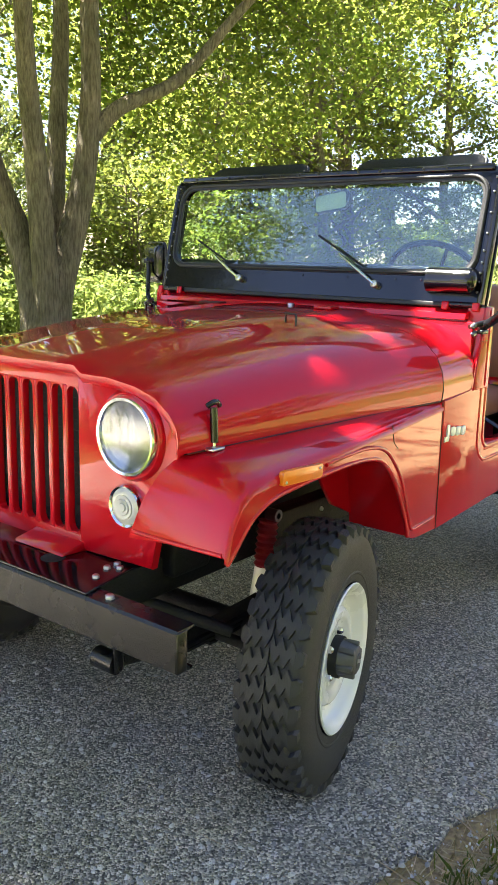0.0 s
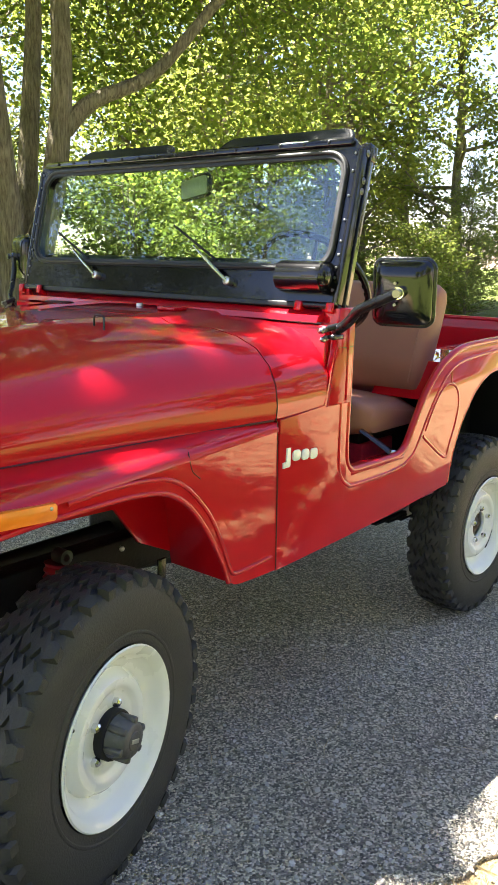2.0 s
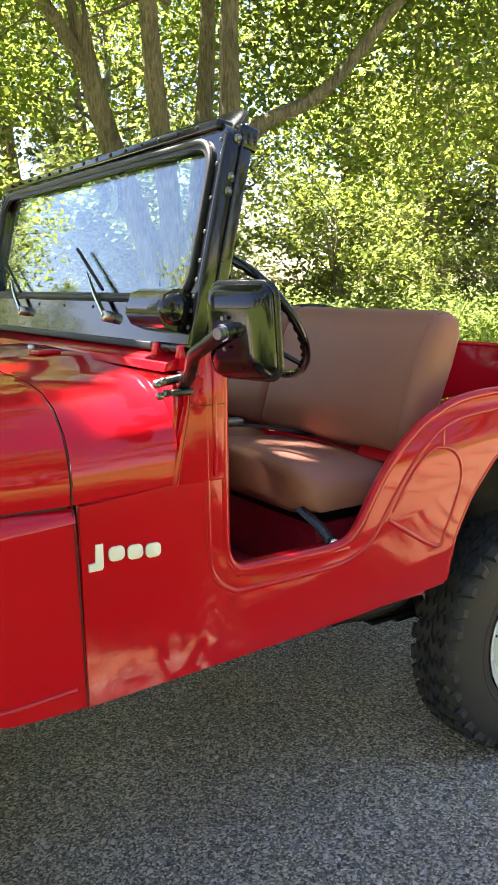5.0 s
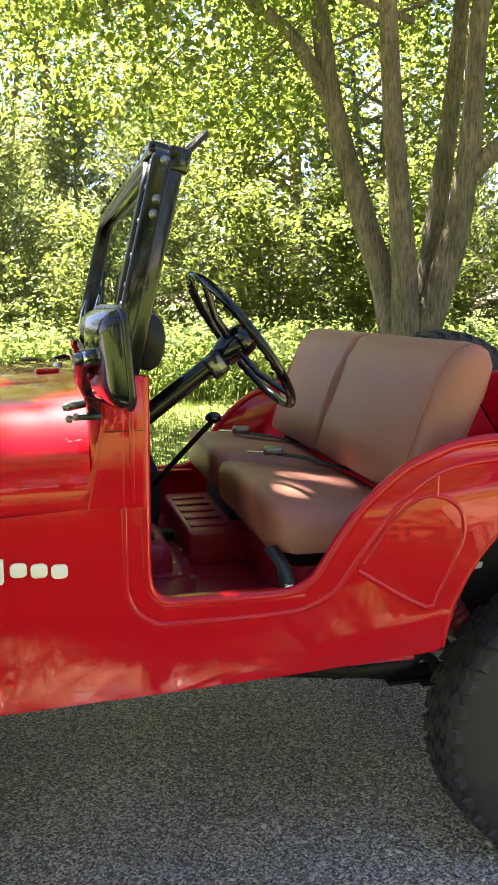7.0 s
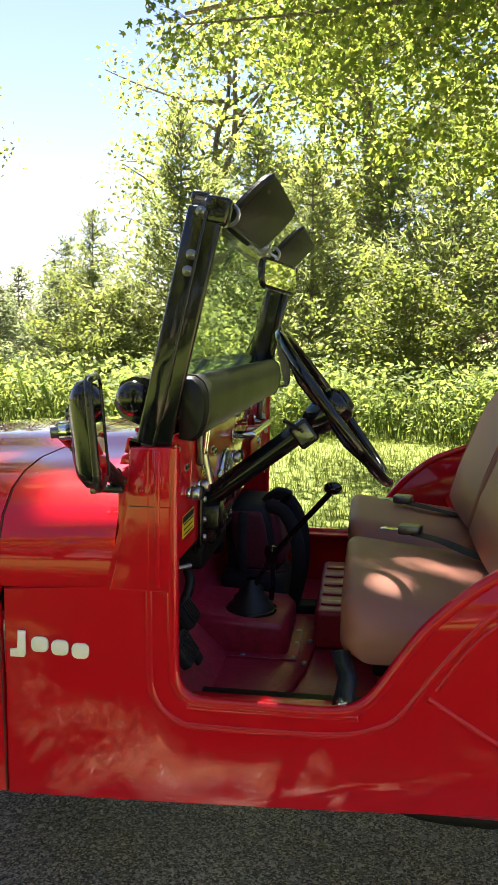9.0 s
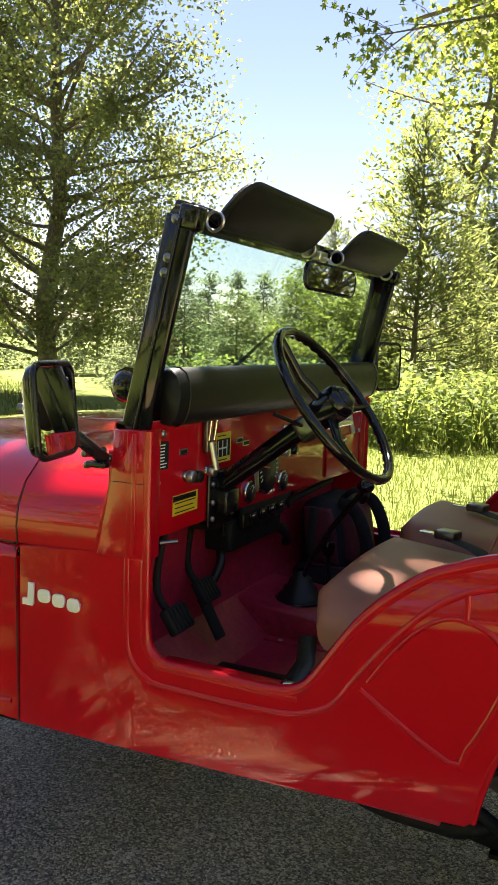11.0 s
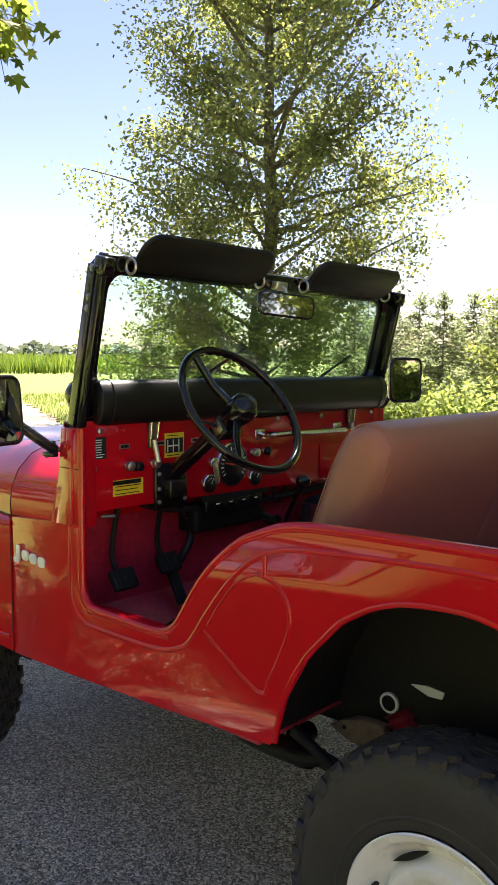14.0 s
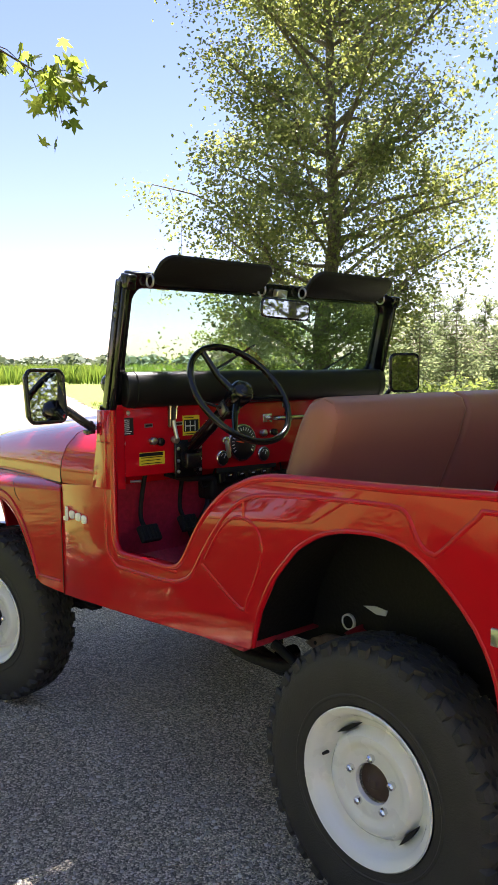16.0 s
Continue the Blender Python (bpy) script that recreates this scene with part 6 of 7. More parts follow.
# switches, knobs and key
for y, z in ((-0.578, 1.180), (-0.545, 1.176), (-0.478, 1.180), (-0.030, 1.178), (0.028, 1.178)):
    k = dash_round("knob", 0.012, 0.010, y, z, CHROME, seg=18)
    part("knob_grip", disc(0.014, 0.016, (DX + 0.012, y, z), "x", 18), BLACK_SATIN if y in (-0.545, 0.028) else ZINC, k)
for y, z in ((-0.585, 1.236), (-0.448, 1.236), (-0.300, 1.236), (-0.262, 1.225)):
    p = part("switch_label", turned(prism(rounded(0.036, 0.014, 0.002), 0, 0.002, plane="xy"), on_dash(y, z) @ Matrix(((0, 0, 1, 0), (1, 0, 0, 0), (0, 1, 0, 0), (0, 0, 0, 1)))), ZINC, dash)
    part("label_field", box(DX + 0.002, DX + 0.003, y - 0.014, y + 0.014, z - 0.004, z + 0.004, 0), DARK, p)


def sticker(y0, y1, z0, z1, back, ink, rows_, rng, frame_mat=None):
    s = part("sticker", box(DX + 0.0003, DX + 0.0012, y0, y1, z0, z1, 0), back, dash)
    if frame_mat:
        part("sticker_field", box(DX + 0.001, DX + 0.0016, y0 + 0.005, y1 - 0.005, z0 + 0.014, z1 - 0.016, 0), frame_mat, s)
    for i in range(rows_):
        z = z1 - 0.008 - (z1 - z0 - 0.014) * i / max(1, rows_ - 1)
        a, b = y0 + 0.008, y1 - 0.008 - rng.uniform(0, 0.25) * (y1 - y0)
        part("print_line", box(DX + 0.0015, DX + 0.0021, a, b, z - 0.0012, z + 0.0012, 0), ink, s)
    return s


rs = random.Random(5)
sticker(-0.697, -0.650, 1.206, 1.268, DARK, MARK, 8, rs)
sticker(-0.430, -0.350, 1.190, 1.264, YELLOW, DARK, 2, rs, DARK)
for y in (-0.418, -0.395, -0.372):
    part("shift_diagram", box(DX + 0.0016, DX + 0.0022, y - 0.002, y + 0.002, 1.206, 1.244, 0), MARK, dash)
part("shift_diagram", box(DX + 0.0016, DX + 0.0022, -0.418, -0.371, 1.223, 1.227, 0), MARK, dash)
sticker(-0.627, -0.515, 1.094, 1.140, YELLOW, DARK, 4, rs)
part("print_band", box(DX + 0.0015, DX + 0.0021, -0.628, -0.524, 1.126, 1.138, 0), DARK, dash)
# grab handle, glove box, clamps that hold the windscreen
grab = part("grab_handle", tube(curve([(DX, 0.015, 1.236), (DX + 0.045, 0.02, 1.236), (DX + 0.05, 0.06, 1.236), (DX + 0.05, 0.38, 1.232), (DX + 0.045, 0.44, 1.231), (DX, 0.445, 1.230)], 4), 0.010, 10), CHROME, dash, "chrome grab handle")
for y in (0.0, 0.445):
    part("handle_foot", box(DX, DX + 0.006, y - 0.02, y + 0.03, 1.218, 1.254, 0.003), CHROME, grab)
glove = part("glove_box_door", box(DX + 0.0005, DX + 0.006, 0.345, 0.672, 1.050, 1.178, 0.003), RED, dash)
part("glove_lock", disc(0.010, 0.008, (DX + 0.006, 0.508, 1.160), "x", 16), CHROME, glove)
for y in (-0.488, 0.520):
    cl = part("windscreen_clamp", box(DX + 0.002, DX + 0.018, y - 0.014, y + 0.014, 1.225, 1.315, 0.005), STUD, dash, "steel windscreen clamp")
    part("clamp_link", tube(curve([(DX + 0.02, y - 0.013, 1.255), (DX + 0.03, y - 0.012, 1.335), (DX + 0.03, y + 0.012, 1.335), (DX + 0.02, y + 0.013, 1.255)]), 0.0035, 8), CHROME, cl)
    part("clamp_lever", tube([(DX + 0.02, y, 1.25), (DX + 0.032, y + 0.006, 1.185)], 0.008, 8, flat=0.5), ZINC, cl)
# ignition lock with keys hanging
ig = dash_round("ignition_lock", 0.016, 0.014, -0.225, 1.160, CHROME, seg=20)
part("key_tag", turned(prism(rounded(0.020, 0.070, 0.009), 0, 0.003, 0.001, plane="xy"), on_dash(-0.222, 1.125) @ Matrix.Translation((0.016, 0, 0)) @ Matrix.Rotation(radians(12), 4, "X") @ Matrix(((0, 0, 1, 0), (1, 0, 0, 0), (0, 1, 0, 0), (0, 0, 0, 1)))), ZINC, ig, "key and pale tag")

# steering column, wheel
HUB = Vector((1.243, -0.404, 1.352))
AXIS = Vector((-0.795, -0.02, -0.605)).normalized()
foot = HUB + AXIS * 0.44
column = part("steering_column", tube([HUB + AXIS * 0.03, HUB + AXIS * 0.38], 0.024, 16), BLACK, car, "black steering column")
part("column_shaft", tube([HUB + AXIS * 0.36, HUB + AXIS * 0.75], 0.018, 12), BLACK_SATIN, column)
part("column_plate", box(DX + 0.001, DX + 0.012, -0.475, -0.345, 1.035, 1.175, 0.006), BLACK_SATIN, column)
for y, z in ((-0.462, 1.145), (-0.462, 1.10), (-0.462, 1.06), (-0.358, 1.145), (-0.358, 1.10), (-0.358, 1.06)):
    part("bolt", disc(0.007, 0.006, (DX + 0.012, y, z), "x", 6), ZINC, column)
part("column_bracket", box(DX - 0.02, DX + 0.045, -0.445, -0.375, 1.07, 1.13, 0.008), BLACK_SATIN, column)
sw = HUB + AXIS * 0.085
q = AXIS.to_track_quat("Z", "Y").to_matrix().to_4x4()
part("turn_switch", turned(box(-0.028, 0.030, -0.036, 0.022, -0.022, 0.026, 0.007), Matrix.Translation(sw) @ q), BLACK_SATIN, column)
part("switch_plate", turned(box(0.030, 0.033, -0.025, 0.014, -0.016, 0.020, 0.003), Matrix.Translation(sw) @ q), STUD, column)
part("switch_lever", tube([sw + Vector((0, -0.03, 0.0)), sw + Vector((-0.03, -0.12, 0.03))], 0.005, 8), BLACK_SATIN, column)
R = 0.202
wheel_m = Matrix.Translation(HUB) @ q
swheel = part("steering_wheel", turned(lathe([(R + 0.0115 * math.cos(k), 0.0115 * math.sin(k)) for k in [2 * math.pi * j / 10 for j in range(11)]], 56, "z"), wheel_m), BLACK, column, "thin black three-spoke steering wheel")
for j in range(40):
    a = 2 * math.pi * j / 40
    part("grip_bump", turned(box(-0.006, 0.006, -0.009, 0.009, 0.006, 0.0125, 0.004, 1), wheel_m @ Matrix.Translation((0.198 * math.cos(a), 0.198 * math.sin(a), 0)) @ Matrix.Rotation(a, 4, "Z")), BLACK, swheel)
part("hub", turned(lathe([(0.0, -0.030), (0.030, -0.029), (0.040, -0.020), (0.043, 0.0), (0.036, 0.05), (0.026, 0.07), (0.0, 0.07)], 28, "z"), wheel_m), BLACK, swheel)
part("horn_button", turned(lathe([(0.0, -0.040), (0.022, -0.038), (0.028, -0.030), (0.0, -0.030)], 24, "z"), wheel_m), BLACK_SATIN, swheel)
# spokes: one down, one up to the driver's left, one to the right
down = Vector((0.6, -0.1, -0.79)).normalized()
for ang in (30, 150, 270):
    d = Matrix.Rotation(radians(ang), 3, AXIS) @ (down - AXIS * down.dot(AXIS)).normalized()
    part("spoke", tube([HUB + AXIS * 0.02 + d * 0.025, HUB + AXIS * 0.022 + d * 0.10, HUB + d * 0.198], [0.014, 0.011, 0.010], 10, flat=0.7), BLACK, swheel)

# cab floor, tunnel, pedals, levers
part("cab_floor", box(0.84, 1.60, -0.728, 0.728, 0.605, 0.625, 0.003), RED_FLOOR, car, "dark red painted metal floor")
part("toe_board", prism([(0.60, 0.95), (0.62, 0.96), (0.96, 0.635), (0.94, 0.62)], -0.73, 0.73, 0.002), RED_FLOOR, car)
access = part("access_plate", prism([(0.86, -0.40), (1.04, -0.40), (1.10, -0.365), (1.150, -0.28), (1.175, -0.15), (1.195, 0.10), (1.195, 0.24), (0.86, 0.24)], 0.620, 0.640, 0.006, plane="xy"), RED_FLOOR, car, "bolted dark red gearbox access plate")
tunnel = part("gearbox_cover", prism([(0.84, 0.62), (1.122, 0.62), (1.118, 0.705), (1.095, 0.728), (0.84, 0.745)], -0.075, 0.22, 0.018), RED_FLOOR, car)
part("cover_flange", box(0.86, 1.150, -0.105, 0.25, 0.640, 0.646, 0.002), RED_FLOOR, tunnel)
for x, y in ((1.137, -0.09), (1.137, 0.02), (1.137, 0.12), (1.175, 0.04), (1.170, -0.12), (1.182, 0.16), (1.00, -0.093), (0.92, -0.093)):
    part("floor_bolt", disc(0.009, 0.008, (x, y, 0.640), "z", 6), ZINC, access)
part("boot_plate", disc(0.074, 0.008, (1.005, 0.03, 0.732), "z", 28), BLACK_SATIN, tunnel)
boot_ = part("lever_boot", lathe([(0.068, 0.0), (0.064, 0.012), (0.052, 0.020), (0.050, 0.034), (0.038, 0.042), (0.034, 0.058), (0.022, 0.070), (0.016, 0.085)], 22, "z"), GASKET, tunnel, "black rubber lever boot")
boot_.location = (1.005, 0.03, 0.738)
lever = part("gear_lever", tube(curve([(1.005, 0.03, 0.78), (1.05, 0.0, 0.87), (1.13, -0.06, 0.985), (1.228, -0.112, 1.105)]), 0.008, 10), BLACK_SATIN, car, "thin black gear lever with a round knob")
bm = bmesh.new()
bmesh.ops.create_uvsphere(bm, u_segments=16, v_segments=10, radius=0.022, matrix=Matrix.Translation((1.234, -0.113, 1.118)) @ Matrix.Diagonal((1.1, 1.1, 0.8, 1)))
part("knob", bm, BLACK, lever)
l2 = part("transfer_lever", tube(curve([(1.05, 0.13, 0.72), (1.055, 0.13, 0.80), (1.05, 0.13, 0.86)]), 0.008, 10), BLACK_SATIN, car)
part("knob", turned(lathe([(0.0, 0.02), (0.014, 0.015), (0.018, 0.0), (0.012, -0.018), (0.0, -0.02)], 16, "z"), Matrix.Translation((1.05, 0.13, 0.875)) @ Matrix.Scale(1.3, 4)), BLACK, l2)
for y, x, z, w in ((-0.585, 0.945, 0.845, 0.085), (-0.372, 0.905, 0.850, 0.080)):
    ped = part("pedal", turned(box(-0.012, 0.012, -w / 2, w / 2, -0.032, 0.032, 0.006), pose(x, y, z, 0, -35, 0)), DARK, car, "ribbed black rubber pedal")
    for k in range(5):
        part("pedal_rib", turned(box(0.010, 0.016, -w / 2 + 0.01 + k * (w - 0.02) / 4 - 0.004, -w / 2 + 0.01 + k * (w - 0.02) / 4 + 0.004, -0.025, 0.025, 0.001), pose(x, y, z, 0, -35, 0)), UNDER, ped)
    part("pedal_arm", tube(curve([(x - 0.01, y, z), (x - 0.06, y + 0.005, z + 0.06), (x - 0.05, y + 0.02, z + 0.20), (x - 0.02, y + 0.03, z + 0.27)]), 0.009, 8), DARK, ped)
part("throttle_pedal", turned(box(-0.006, 0.006, -0.022, 0.022, -0.06, 0.06, 0.004), pose(0.90, -0.330, 0.765, 0, -30, 0)), DARK, car)
heater = part("heater_box", box(0.80, 0.925, -0.27, 0.06, 0.925, 1.020, 0.016, 3), UNDER, car, "black heater box under the dash")
part("heater_panel", box(0.925, 0.946, -0.245, 0.03, 0.988, 1.040, 0.005), BLACK_SATIN, heater)
for k in range(4):
    part("heater_switch", box(0.946, 0.951, -0.215 + 0.062 * k, -0.180 + 0.062 * k, 1.008, 1.028, 0.002), BLACK, heater)
    part("switch_mark", box(0.9512, 0.9518, -0.205 + 0.062 * k, -0.190 + 0.062 * k, 1.019, 1.023, 0), MARK, heater)
part("under_dash_panel", box(DX - 0.012, DX - 0.002, -0.26, 0.06, 1.030, 1.056, 0.004), DARK, car)
for k, (y0, z0, y1, z1) in enumerate(((0.05, 0.97, 0.22, 0.90), (0.05, 0.95, 0.26, 0.84), (-0.24, 0.94, -0.30, 0.82))):
    part("hose", tube(curve([(0.87, y0, z0), (0.89, (y0 + y1) / 2, z0 - 0.05), (0.86, y1, z1), (0.80, y1 + 0.02, z1 + 0.01)]), 0.013, 8), GASKET, car)
for k in range(5):
    part("wire", tube(curve([(0.93, -0.34 + 0.11 * k, 1.045), (0.915, -0.31 + 0.11 * k, 0.985 - 0.012 * (k % 2)), (0.90, -0.26 + 0.11 * k, 0.99), (0.90, -0.23 + 0.11 * k, 1.05)]), 0.0035, 6), DARK, car)
part("wiring_loom", tube(curve([(0.88, -0.46, 1.045), (0.89, -0.38, 1.02), (0.915, -0.30, 1.015), (0.90, -0.1, 0.995), (0.905, 0.2, 1.0), (0.90, 0.55, 1.01)]), 0.011, 8), DARK, car, "black taped wiring loom")
part("pull_handle", tube([(DX - 0.01, -0.660, 1.040), (DX + 0.02, -0.635, 1.043)], 0.005, 8), STUD, car)

# under-seat box on the far side, wheel housings, rear tub
lid = part("seat_box", box(1.185, 1.60, 0.03, 0.58, 0.625, 0.738, 0.016, 3), RED_FLOOR, car, "ribbed dark red metal seat base")
for k in range(5):
    part("pressed_rib", box(1.20, 1.32, 0.085 + 0.095 * k, 0.125 + 0.095 * k, 0.736, 0.744, 0.003), RED_FLOOR, lid)
part("seat_riser", box(1.36, 1.575, -0.56, -0.02, 0.625, 0.80, 0.008), RED_FLOOR, car)
for side in (-1, 1):
    arc = [(1.632, 0.64), (1.662, 0.76), (1.72, 0.872), (1.815, 0.975), (1.90, 1.025), (2.01, 1.052), (2.10, 1.056), (2.19, 1.046), (2.28, 0.998), (2.345, 0.942), (2.41, 0.868), (2.455, 0.78), (2.475, 0.64)]
    skin = [[(x, side * y, z) for x, z in arc] for y in (0.731, 0.60, 0.46)]
    part("wheel_arch_liner", loft(skin), UNDER, car)
    part("wheel_arch_wall", prism([(x, max(z, 0.637)) for x, z in arc], side * 0.462, side * 0.458), UNDER, car)
    lid_line = [(1.60, 0.705), (1.60, 0.93), (1.70, 1.062), (2.40, 1.075), (2.52, 0.90), (2.54, 0.705)]
    part("wheel_housing", prism(lid_line, side * 0.448, side * 0.440, 0.002), RED, car)
    part("wheel_housing_top", loft([[(x, side * y, z + 0.012) for x, z in lid_line[1:5]] for y in (0.731, 0.44)]), RED, car)
part("floor_pan", box(1.605, 2.78, -0.455, 0.455, 0.640, 0.652, 0.002), UNDER, car)
part("load_floor", box(1.60, 2.79, -0.455, 0.455, 0.655, 0.672, 0.003), RED_FLOOR, car)
gate = part("tailgate", box(2.782, 2.800, -0.735, 0.735, 0.665, 1.170, 0.004), RED, car)
part("tailgate_edge", tube([(2.791, -0.735, 1.172), (2.791, 0.735, 1.172)], 0.012, 8), RED, gate)
part("fuel_filler_badge", box(2.425, 2.445, -0.757, -0.749, 0.835, 0.875, 0.002), ZINC, car)
# spare wheel standing behind the seats
sp = part("spare_wheel", lathe([(0.20, -0.08), (0.20, 0.08)], 32), UNDER, car, "spare wheel with a black tyre")
sp.matrix_basis = pose(2.46, 0.885, 0.965, 0, 0, 180)
put_tyre(sp)


# seats
def cushion(name, sections, parent, label="", smooth=70):
    return part(name, loft(sections, closed=True, caps=True), BROWN, parent, label, smooth=smooth)


def round_sec(x0, x1, z0, z1, r, y, puff=0.0, n=4):
    pts = []
    for cx, cz, a0 in ((x1 - r, z1 - r, 0), (x0 + r, z1 - r, 90), (x0 + r, z0 + r, 180), (x1 - r, z0 + r, 270)):
        for i in range(n + 1):
            a = radians(a0 + 90 * i / n)
            pts.append((cx + r * math.cos(a), y, cz + r * math.sin(a) + (puff if a0 in (0, 90) else 0)))
    return pts


def seat_cushion(y0, y1, parent, dz=0.0):
    rows = []
    n = 9
    for i in range(n + 1):
        t = i / n
        y = y0 + (y1 - y0) * t
        e = min(t, 1 - t) * (y1 - y0)
        inset = 0.030 * max(0, 1 - e / 0.035) ** 2
        puff = 0.016 * math.sin(math.pi * t) - inset * 0.9
        rows.append(round_sec(1.272 + inset, 1.662, 0.840 + dz + inset * 0.4, 0.952 + dz, 0.034, y, puff))
    # the front of the cushion is deeper than its back
    rows = [[(x, y, z + 0.030 * max(0, (1.40 - x) / 0.13) * (1 if z > 0.9 + dz else 0) * 0.6 - 0.03 * max(0, (x - 1.40) / 0.3) * (z > 0.9 + dz)) for x, y, z in r] for r in rows]
    c0 = cushion("seat_cushion", rows, parent)
    return c0


def seat_back(y0, y1, parent, lean=21):
    rows = []
    for t in (0.0, 0.005, 0.015, 0.032, 0.055, 0.085, 0.14, 0.25, 0.38, 0.5, 0.62, 0.75, 0.86, 0.915, 0.945, 0.968, 0.985, 0.995, 1.0):
        y = y0 + (y1 - y0) * t
        e = min(t, 1 - t) * (y1 - y0)
        r = 0.045 if (t < 0.5) == (y0 < 0) else 0.016
        inset = r - math.sqrt(r * r - max(0.0, r - e) ** 2)
        puff = 0.012 * math.sin(math.pi * t)
        sec = []
        h0, h1 = 0.0, 0.430 - inset * 0.9
        prof = [(0.0, h0), (-0.065 - puff, h0 + 0.02), (-0.075 - puff, h0 + 0.12), (-0.075 - puff, h1 - 0.10), (-0.060 - puff, h1 - 0.03), (-0.025, h1), (0.025, h1), (0.055, h1 - 0.03), (0.062 + puff, h1 - 0.12), (0.055, h0 + 0.10), (0.05, h0)]
        for a, b in prof:
            a = a * (1 - inset / r * 0.62)
            sec.append((a, y, b))
        rows.append(sec)
    bm = loft(rows, closed=True, caps=True)
    turned(bm, pose(1.655, 0, 0.945, 0, lean, 0))
    b = part("backrest", bm, BROWN, parent, smooth=70)
    for y in (y0 + 0.030, y1 - 0.030):
        part("piping", turned(tube(curve([(-0.066, y, 0.03), (-0.076, y, 0.15), (-0.076, y, 0.30), (-0.061, y, 0.388), (-0.026, y, 0.424), (0.025, y, 0.424), (0.054, y, 0.38), (0.062, y, 0.3)]), 0.0022, 6), pose(1.655, 0, 0.945, 0, lean, 0)), BROWN, b)
    return b


for nm, y0, y1, lab in (("driver_seat", -0.618, 0.058, "brown vinyl driver's seat"), ("passenger_seat", 0.062, 0.60, "brown vinyl passenger seat")):
    base_ = part(nm, box(1.34, 1.66, y0 + 0.06, y1 - 0.06, 0.80 if y0 < 0 else 0.74, 0.845, 0.01), UNDER, car, lab)
    seat_cushion(y0, y1, base_, 0.0 if y0 < 0 else 0.012)
    seat_back(y0, y1, base_)
part("seat_bracket", tube([(1.275, -0.600, 0.868), (1.292, -0.655, 0.835), (1.284, -0.722, 0.806)], 0.020, 8, flat=0.3, up=(0, 0, 1)), BLACK_SATIN, car, "black seat mounting strap")
part("seat_bolt", disc(0.013, 0.012, (1.284, -0.722, 0.806), "z", 6), CHROME, car)
# seat belts
for y, yb in ((-0.03, -0.20), (0.40, 0.30)):
    belt = part("seat_belt", tube(curve([(1.67, yb, 0.958), (1.60, yb + 0.035, 0.968), (1.52, y - 0.06, 0.984), (1.45, y - 0.01, 0.990)]), 0.024, 8, flat=0.14, up=(0, 0, 1)), WEB, car, "black lap belt with steel buckle")
    part("buckle", turned(box(-0.030, 0.030, -0.026, 0.026, 0.0, 0.024, 0.006), pose(1.44, y, 0.987, 0, 0, -14)), STUD, belt, "dull steel buckle")
    part("tongue", turned(box(-0.080, -0.030, -0.014, 0.014, 0.006, 0.010, 0.002), pose(1.44, y, 0.988, 0, 0, -14)), CHROME, belt)

# outside mirrors
for side in (-1, 1):
    base_ = part("door_mirror", tube(curve([(0.855, side * 0.755, 1.232), (0.848, side * 0.80, 1.262), (0.830, side * 0.845, 1.298), (0.826, side * 0.90, 1.322), (0.826, side * 0.962, 1.350)] if side < 0 else [(0.855, 0.755, 1.232), (0.87, 0.80, 1.262), (0.905, 0.835, 1.30), (0.935, 0.862, 1.36), (0.940, 0.870, 1.41)]), 0.0145 if side < 0 else 0.010, 12), BLACK_SATIN, car, "square black door mirror on an arm")
    mm = pose(0.868, -0.952, 1.348, 0, -5, 13) if side < 0 else pose(0.980, 0.870, 1.410, 0, 0, -16)
    shell_rows = []
    for dx, s in ((-0.024, 0.55), (-0.018, 0.80), (-0.005, 0.97), (0.008, 1.0), (0.016, 0.985)):
        shell_rows.append([(dx, y, z) for y, z in rounded(0.160 * s, 0.172 * s, 0.026 * s, 5)])
    part("mirror_shell", turned(loft(shell_rows, closed=True, caps=True), mm), BLACK, base_)
    part("mirror_rim", turned(tube([(0.014, y, z) for y, z in rounded(0.160, 0.172, 0.026, 5)], 0.007, 8, closed=True), mm), BLACK_SATIN, base_)
    part("mirror_glass", turned(prism(rounded(0.150, 0.162, 0.022, 5), 0.0165, 0.018, plane="yz"), mm), MIRROR, base_)
    part("ball_joint", turned(disc(0.016, 0.022, (-0.046, 0, 0.004), "x", 16), mm), CHROME, base_)
    part("joint_bolt", turned(disc(0.011, 0.014, (-0.060, 0.0, 0.004), "x", 12), mm), STUD, base_)
    for dz in (0.028, -0.028):
        part("screw", turned(disc(0.004, 0.006, (-0.034, 0.012, dz), "x", 10), mm), STUD, base_)
    clamp = part("mirror_bracket", box(0.820, 0.870, side * 0.775, side * 0.752, 1.212, 1.226, 0.004), BLACK_SATIN, base_)
    part("bracket_arm", tube([(0.80, side * 0.735, 1.235), (0.86, side * 0.765, 1.250)], 0.009, 8), BLACK_SATIN, clamp)
    for x, z in ((0.800, 1.236), (0.814, 1.241), (0.806, 1.212), (0.820, 1.216), (0.862, 1.232)):
        part("bolt", disc(0.0085, 0.012, (x, side * 0.742, z), "-y" if side < 0 else "y", 6), STUD, clamp)

# rucksack in the far footwell
bag = thing("rucksack", "black and maroon rucksack standing in the footwell", "bag", (0.99, 0.45, 0.625))


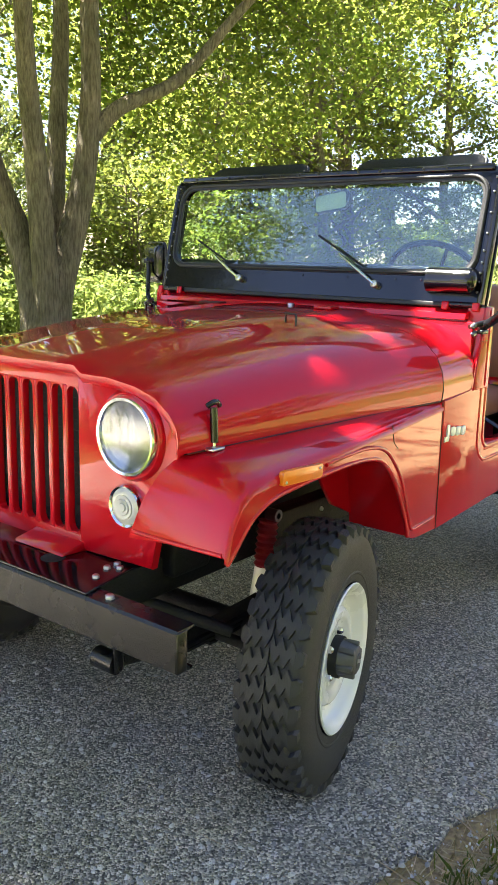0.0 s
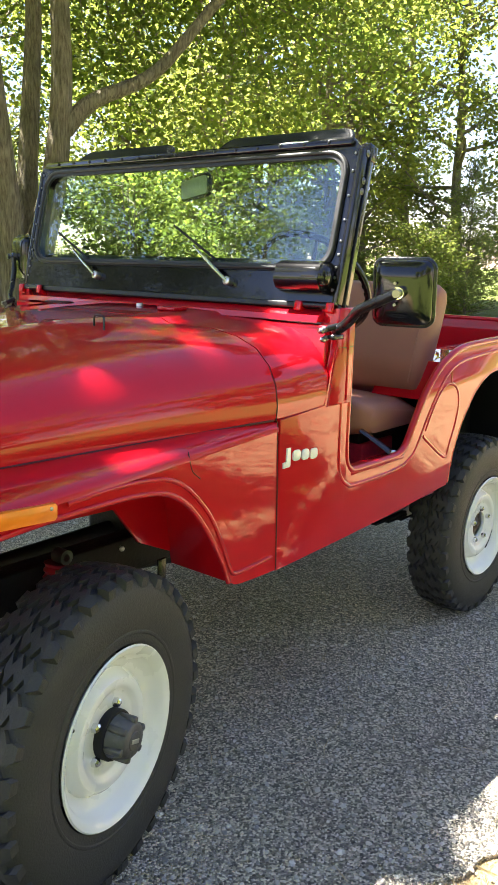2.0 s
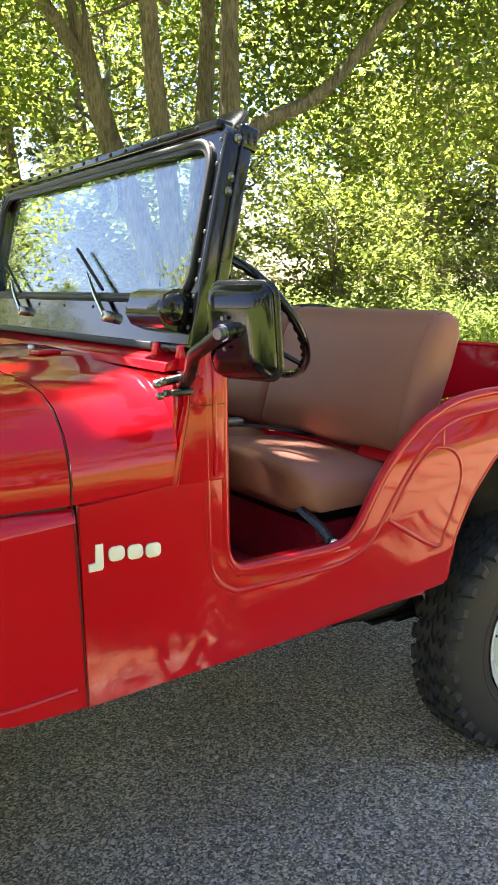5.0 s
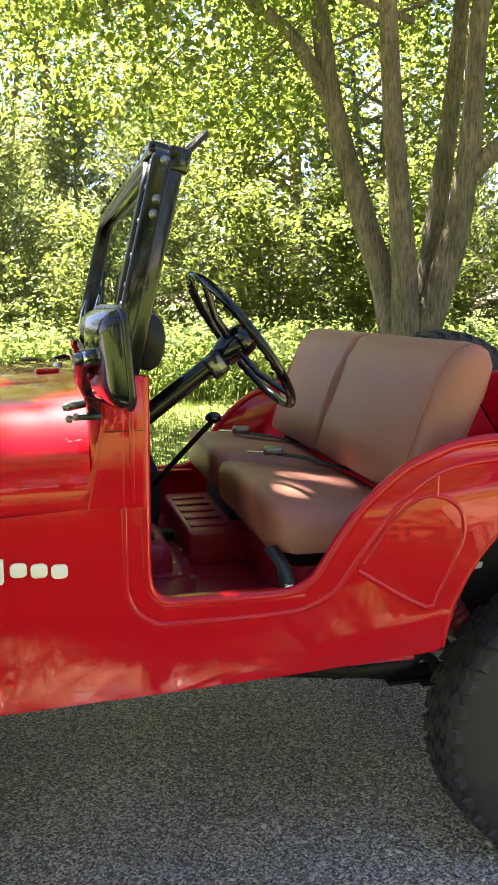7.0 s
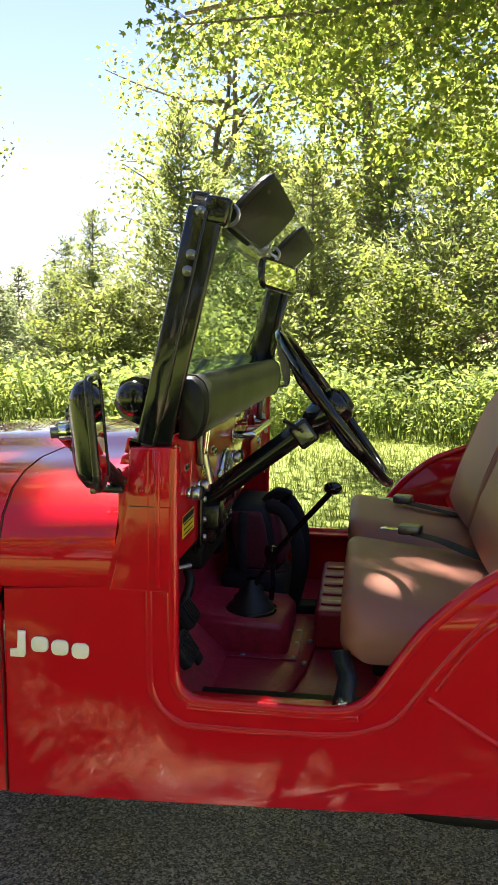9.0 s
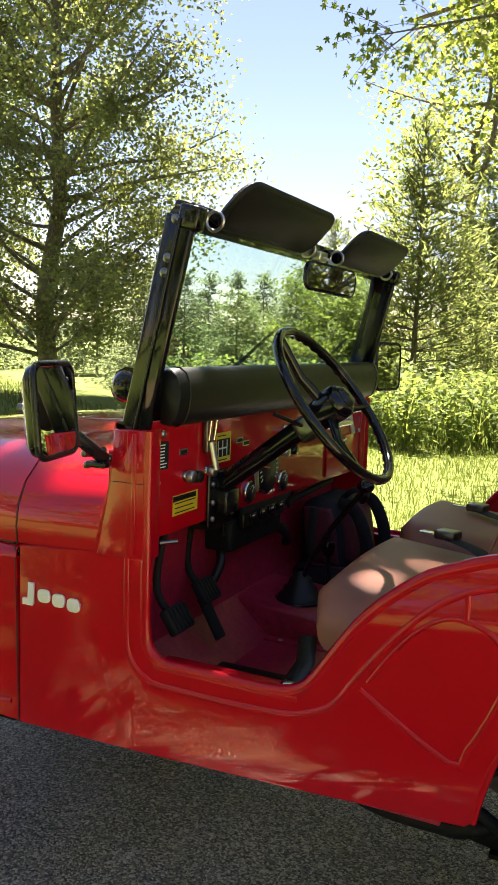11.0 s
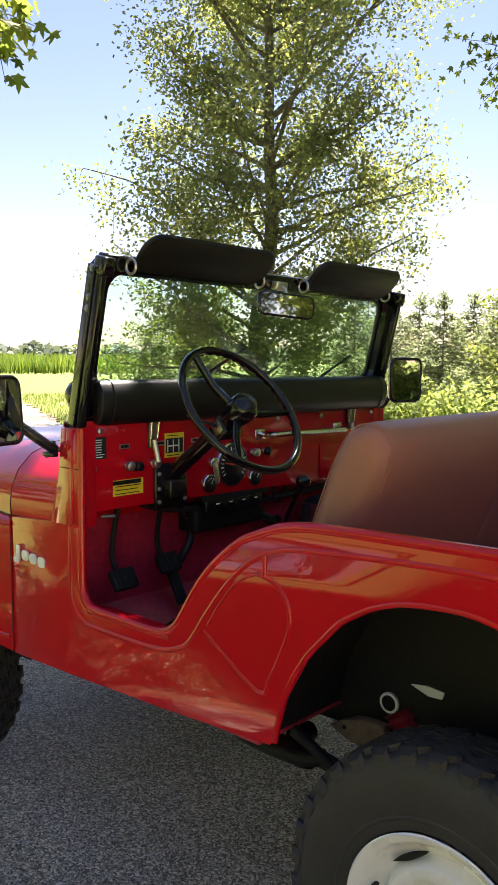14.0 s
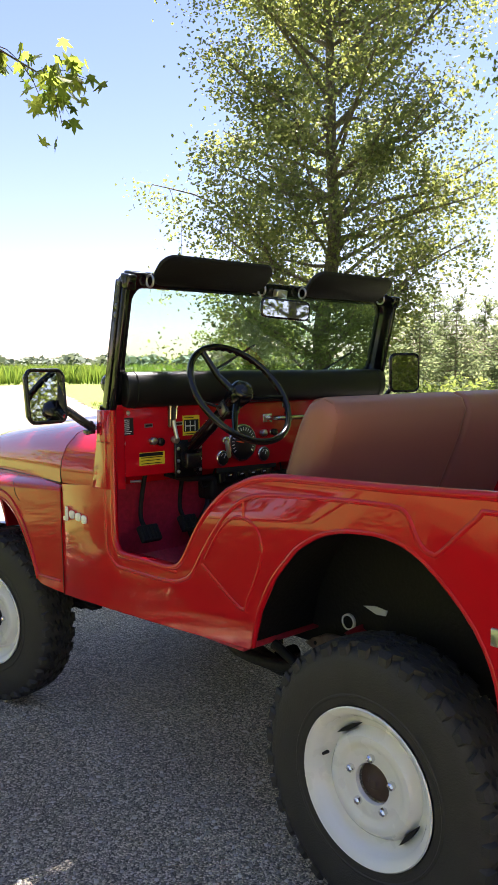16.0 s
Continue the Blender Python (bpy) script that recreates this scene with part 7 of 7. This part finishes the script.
def pouch(x0, x1, y0, y1, z0, z1, r, sag=0.0):
    """A soft, rounded pocket whose sides bulge."""
    bm = box(x0, x1, y0, y1, z0, z1, r, 4)
    bmesh.ops.subdivide_edges(bm, edges=[e for e in bm.edges if e.calc_length() > 0.05], cuts=3, use_grid_fill=True)
    for v in bm.verts:
        t = (v.co.z - z0) / (z1 - z0)
        k = 1 + sag * math.sin(math.pi * t) + 0.02 * math.sin(v.co.z * 47 + v.co.y * 31)
        v.co.x = (x0 + x1) / 2 + (v.co.x - (x0 + x1) / 2) * k - 0.03 * t
    return bm


part("bag_body", pouch(-0.085, 0.060, -0.15, 0.15, 0.0, 0.355, 0.05, 0.12), BAG_BLACK, bag)
part("bag_side", pouch(-0.062, 0.040, -0.166, -0.140, 0.15, 0.335, 0.012, 0.05), BAG_RED, bag, "maroon side panel")
part("bag_front", pouch(0.040, 0.085, -0.12, 0.12, 0.15, 0.33, 0.02, 0.1), BAG_RED, bag, "maroon front pocket")
part("bag_pocket", pouch(-0.09, 0.095, -0.185, 0.12, 0.01, 0.145, 0.035, 0.1), BAG_BLACK, bag)
part("bag_trim", tube(curve([(-0.05, -0.172, 0.15), (0.0, -0.178, 0.152), (0.05, -0.172, 0.148), (0.09, -0.15, 0.15)]), 0.004, 6), BAG_RED, bag)
for y in (-0.11, 0.09):
    part("bag_strap", tube(curve([(0.015, y, 0.345), (0.075, y - 0.01, 0.33), (0.120, y - 0.02, 0.24), (0.125, y - 0.02, 0.12), (0.105, y, 0.01)]), 0.022, 8, flat=0.3, up=(0, 1, 0)), BAG_BLACK, bag)
part("bag_strap", tube(curve([(-0.045, -0.172, 0.335), (-0.050, -0.180, 0.25), (-0.045, -0.180, 0.15)]), 0.014, 8, flat=0.25, up=(0, 1, 0)), BAG_BLACK, bag)
part("bag_loop", tube(curve([(0.0, -0.04, 0.345), (0.045, -0.05, 0.385), (0.085, -0.04, 0.375), (0.06, 0.0, 0.34)]), 0.011, 8), BAG_BLACK, bag)
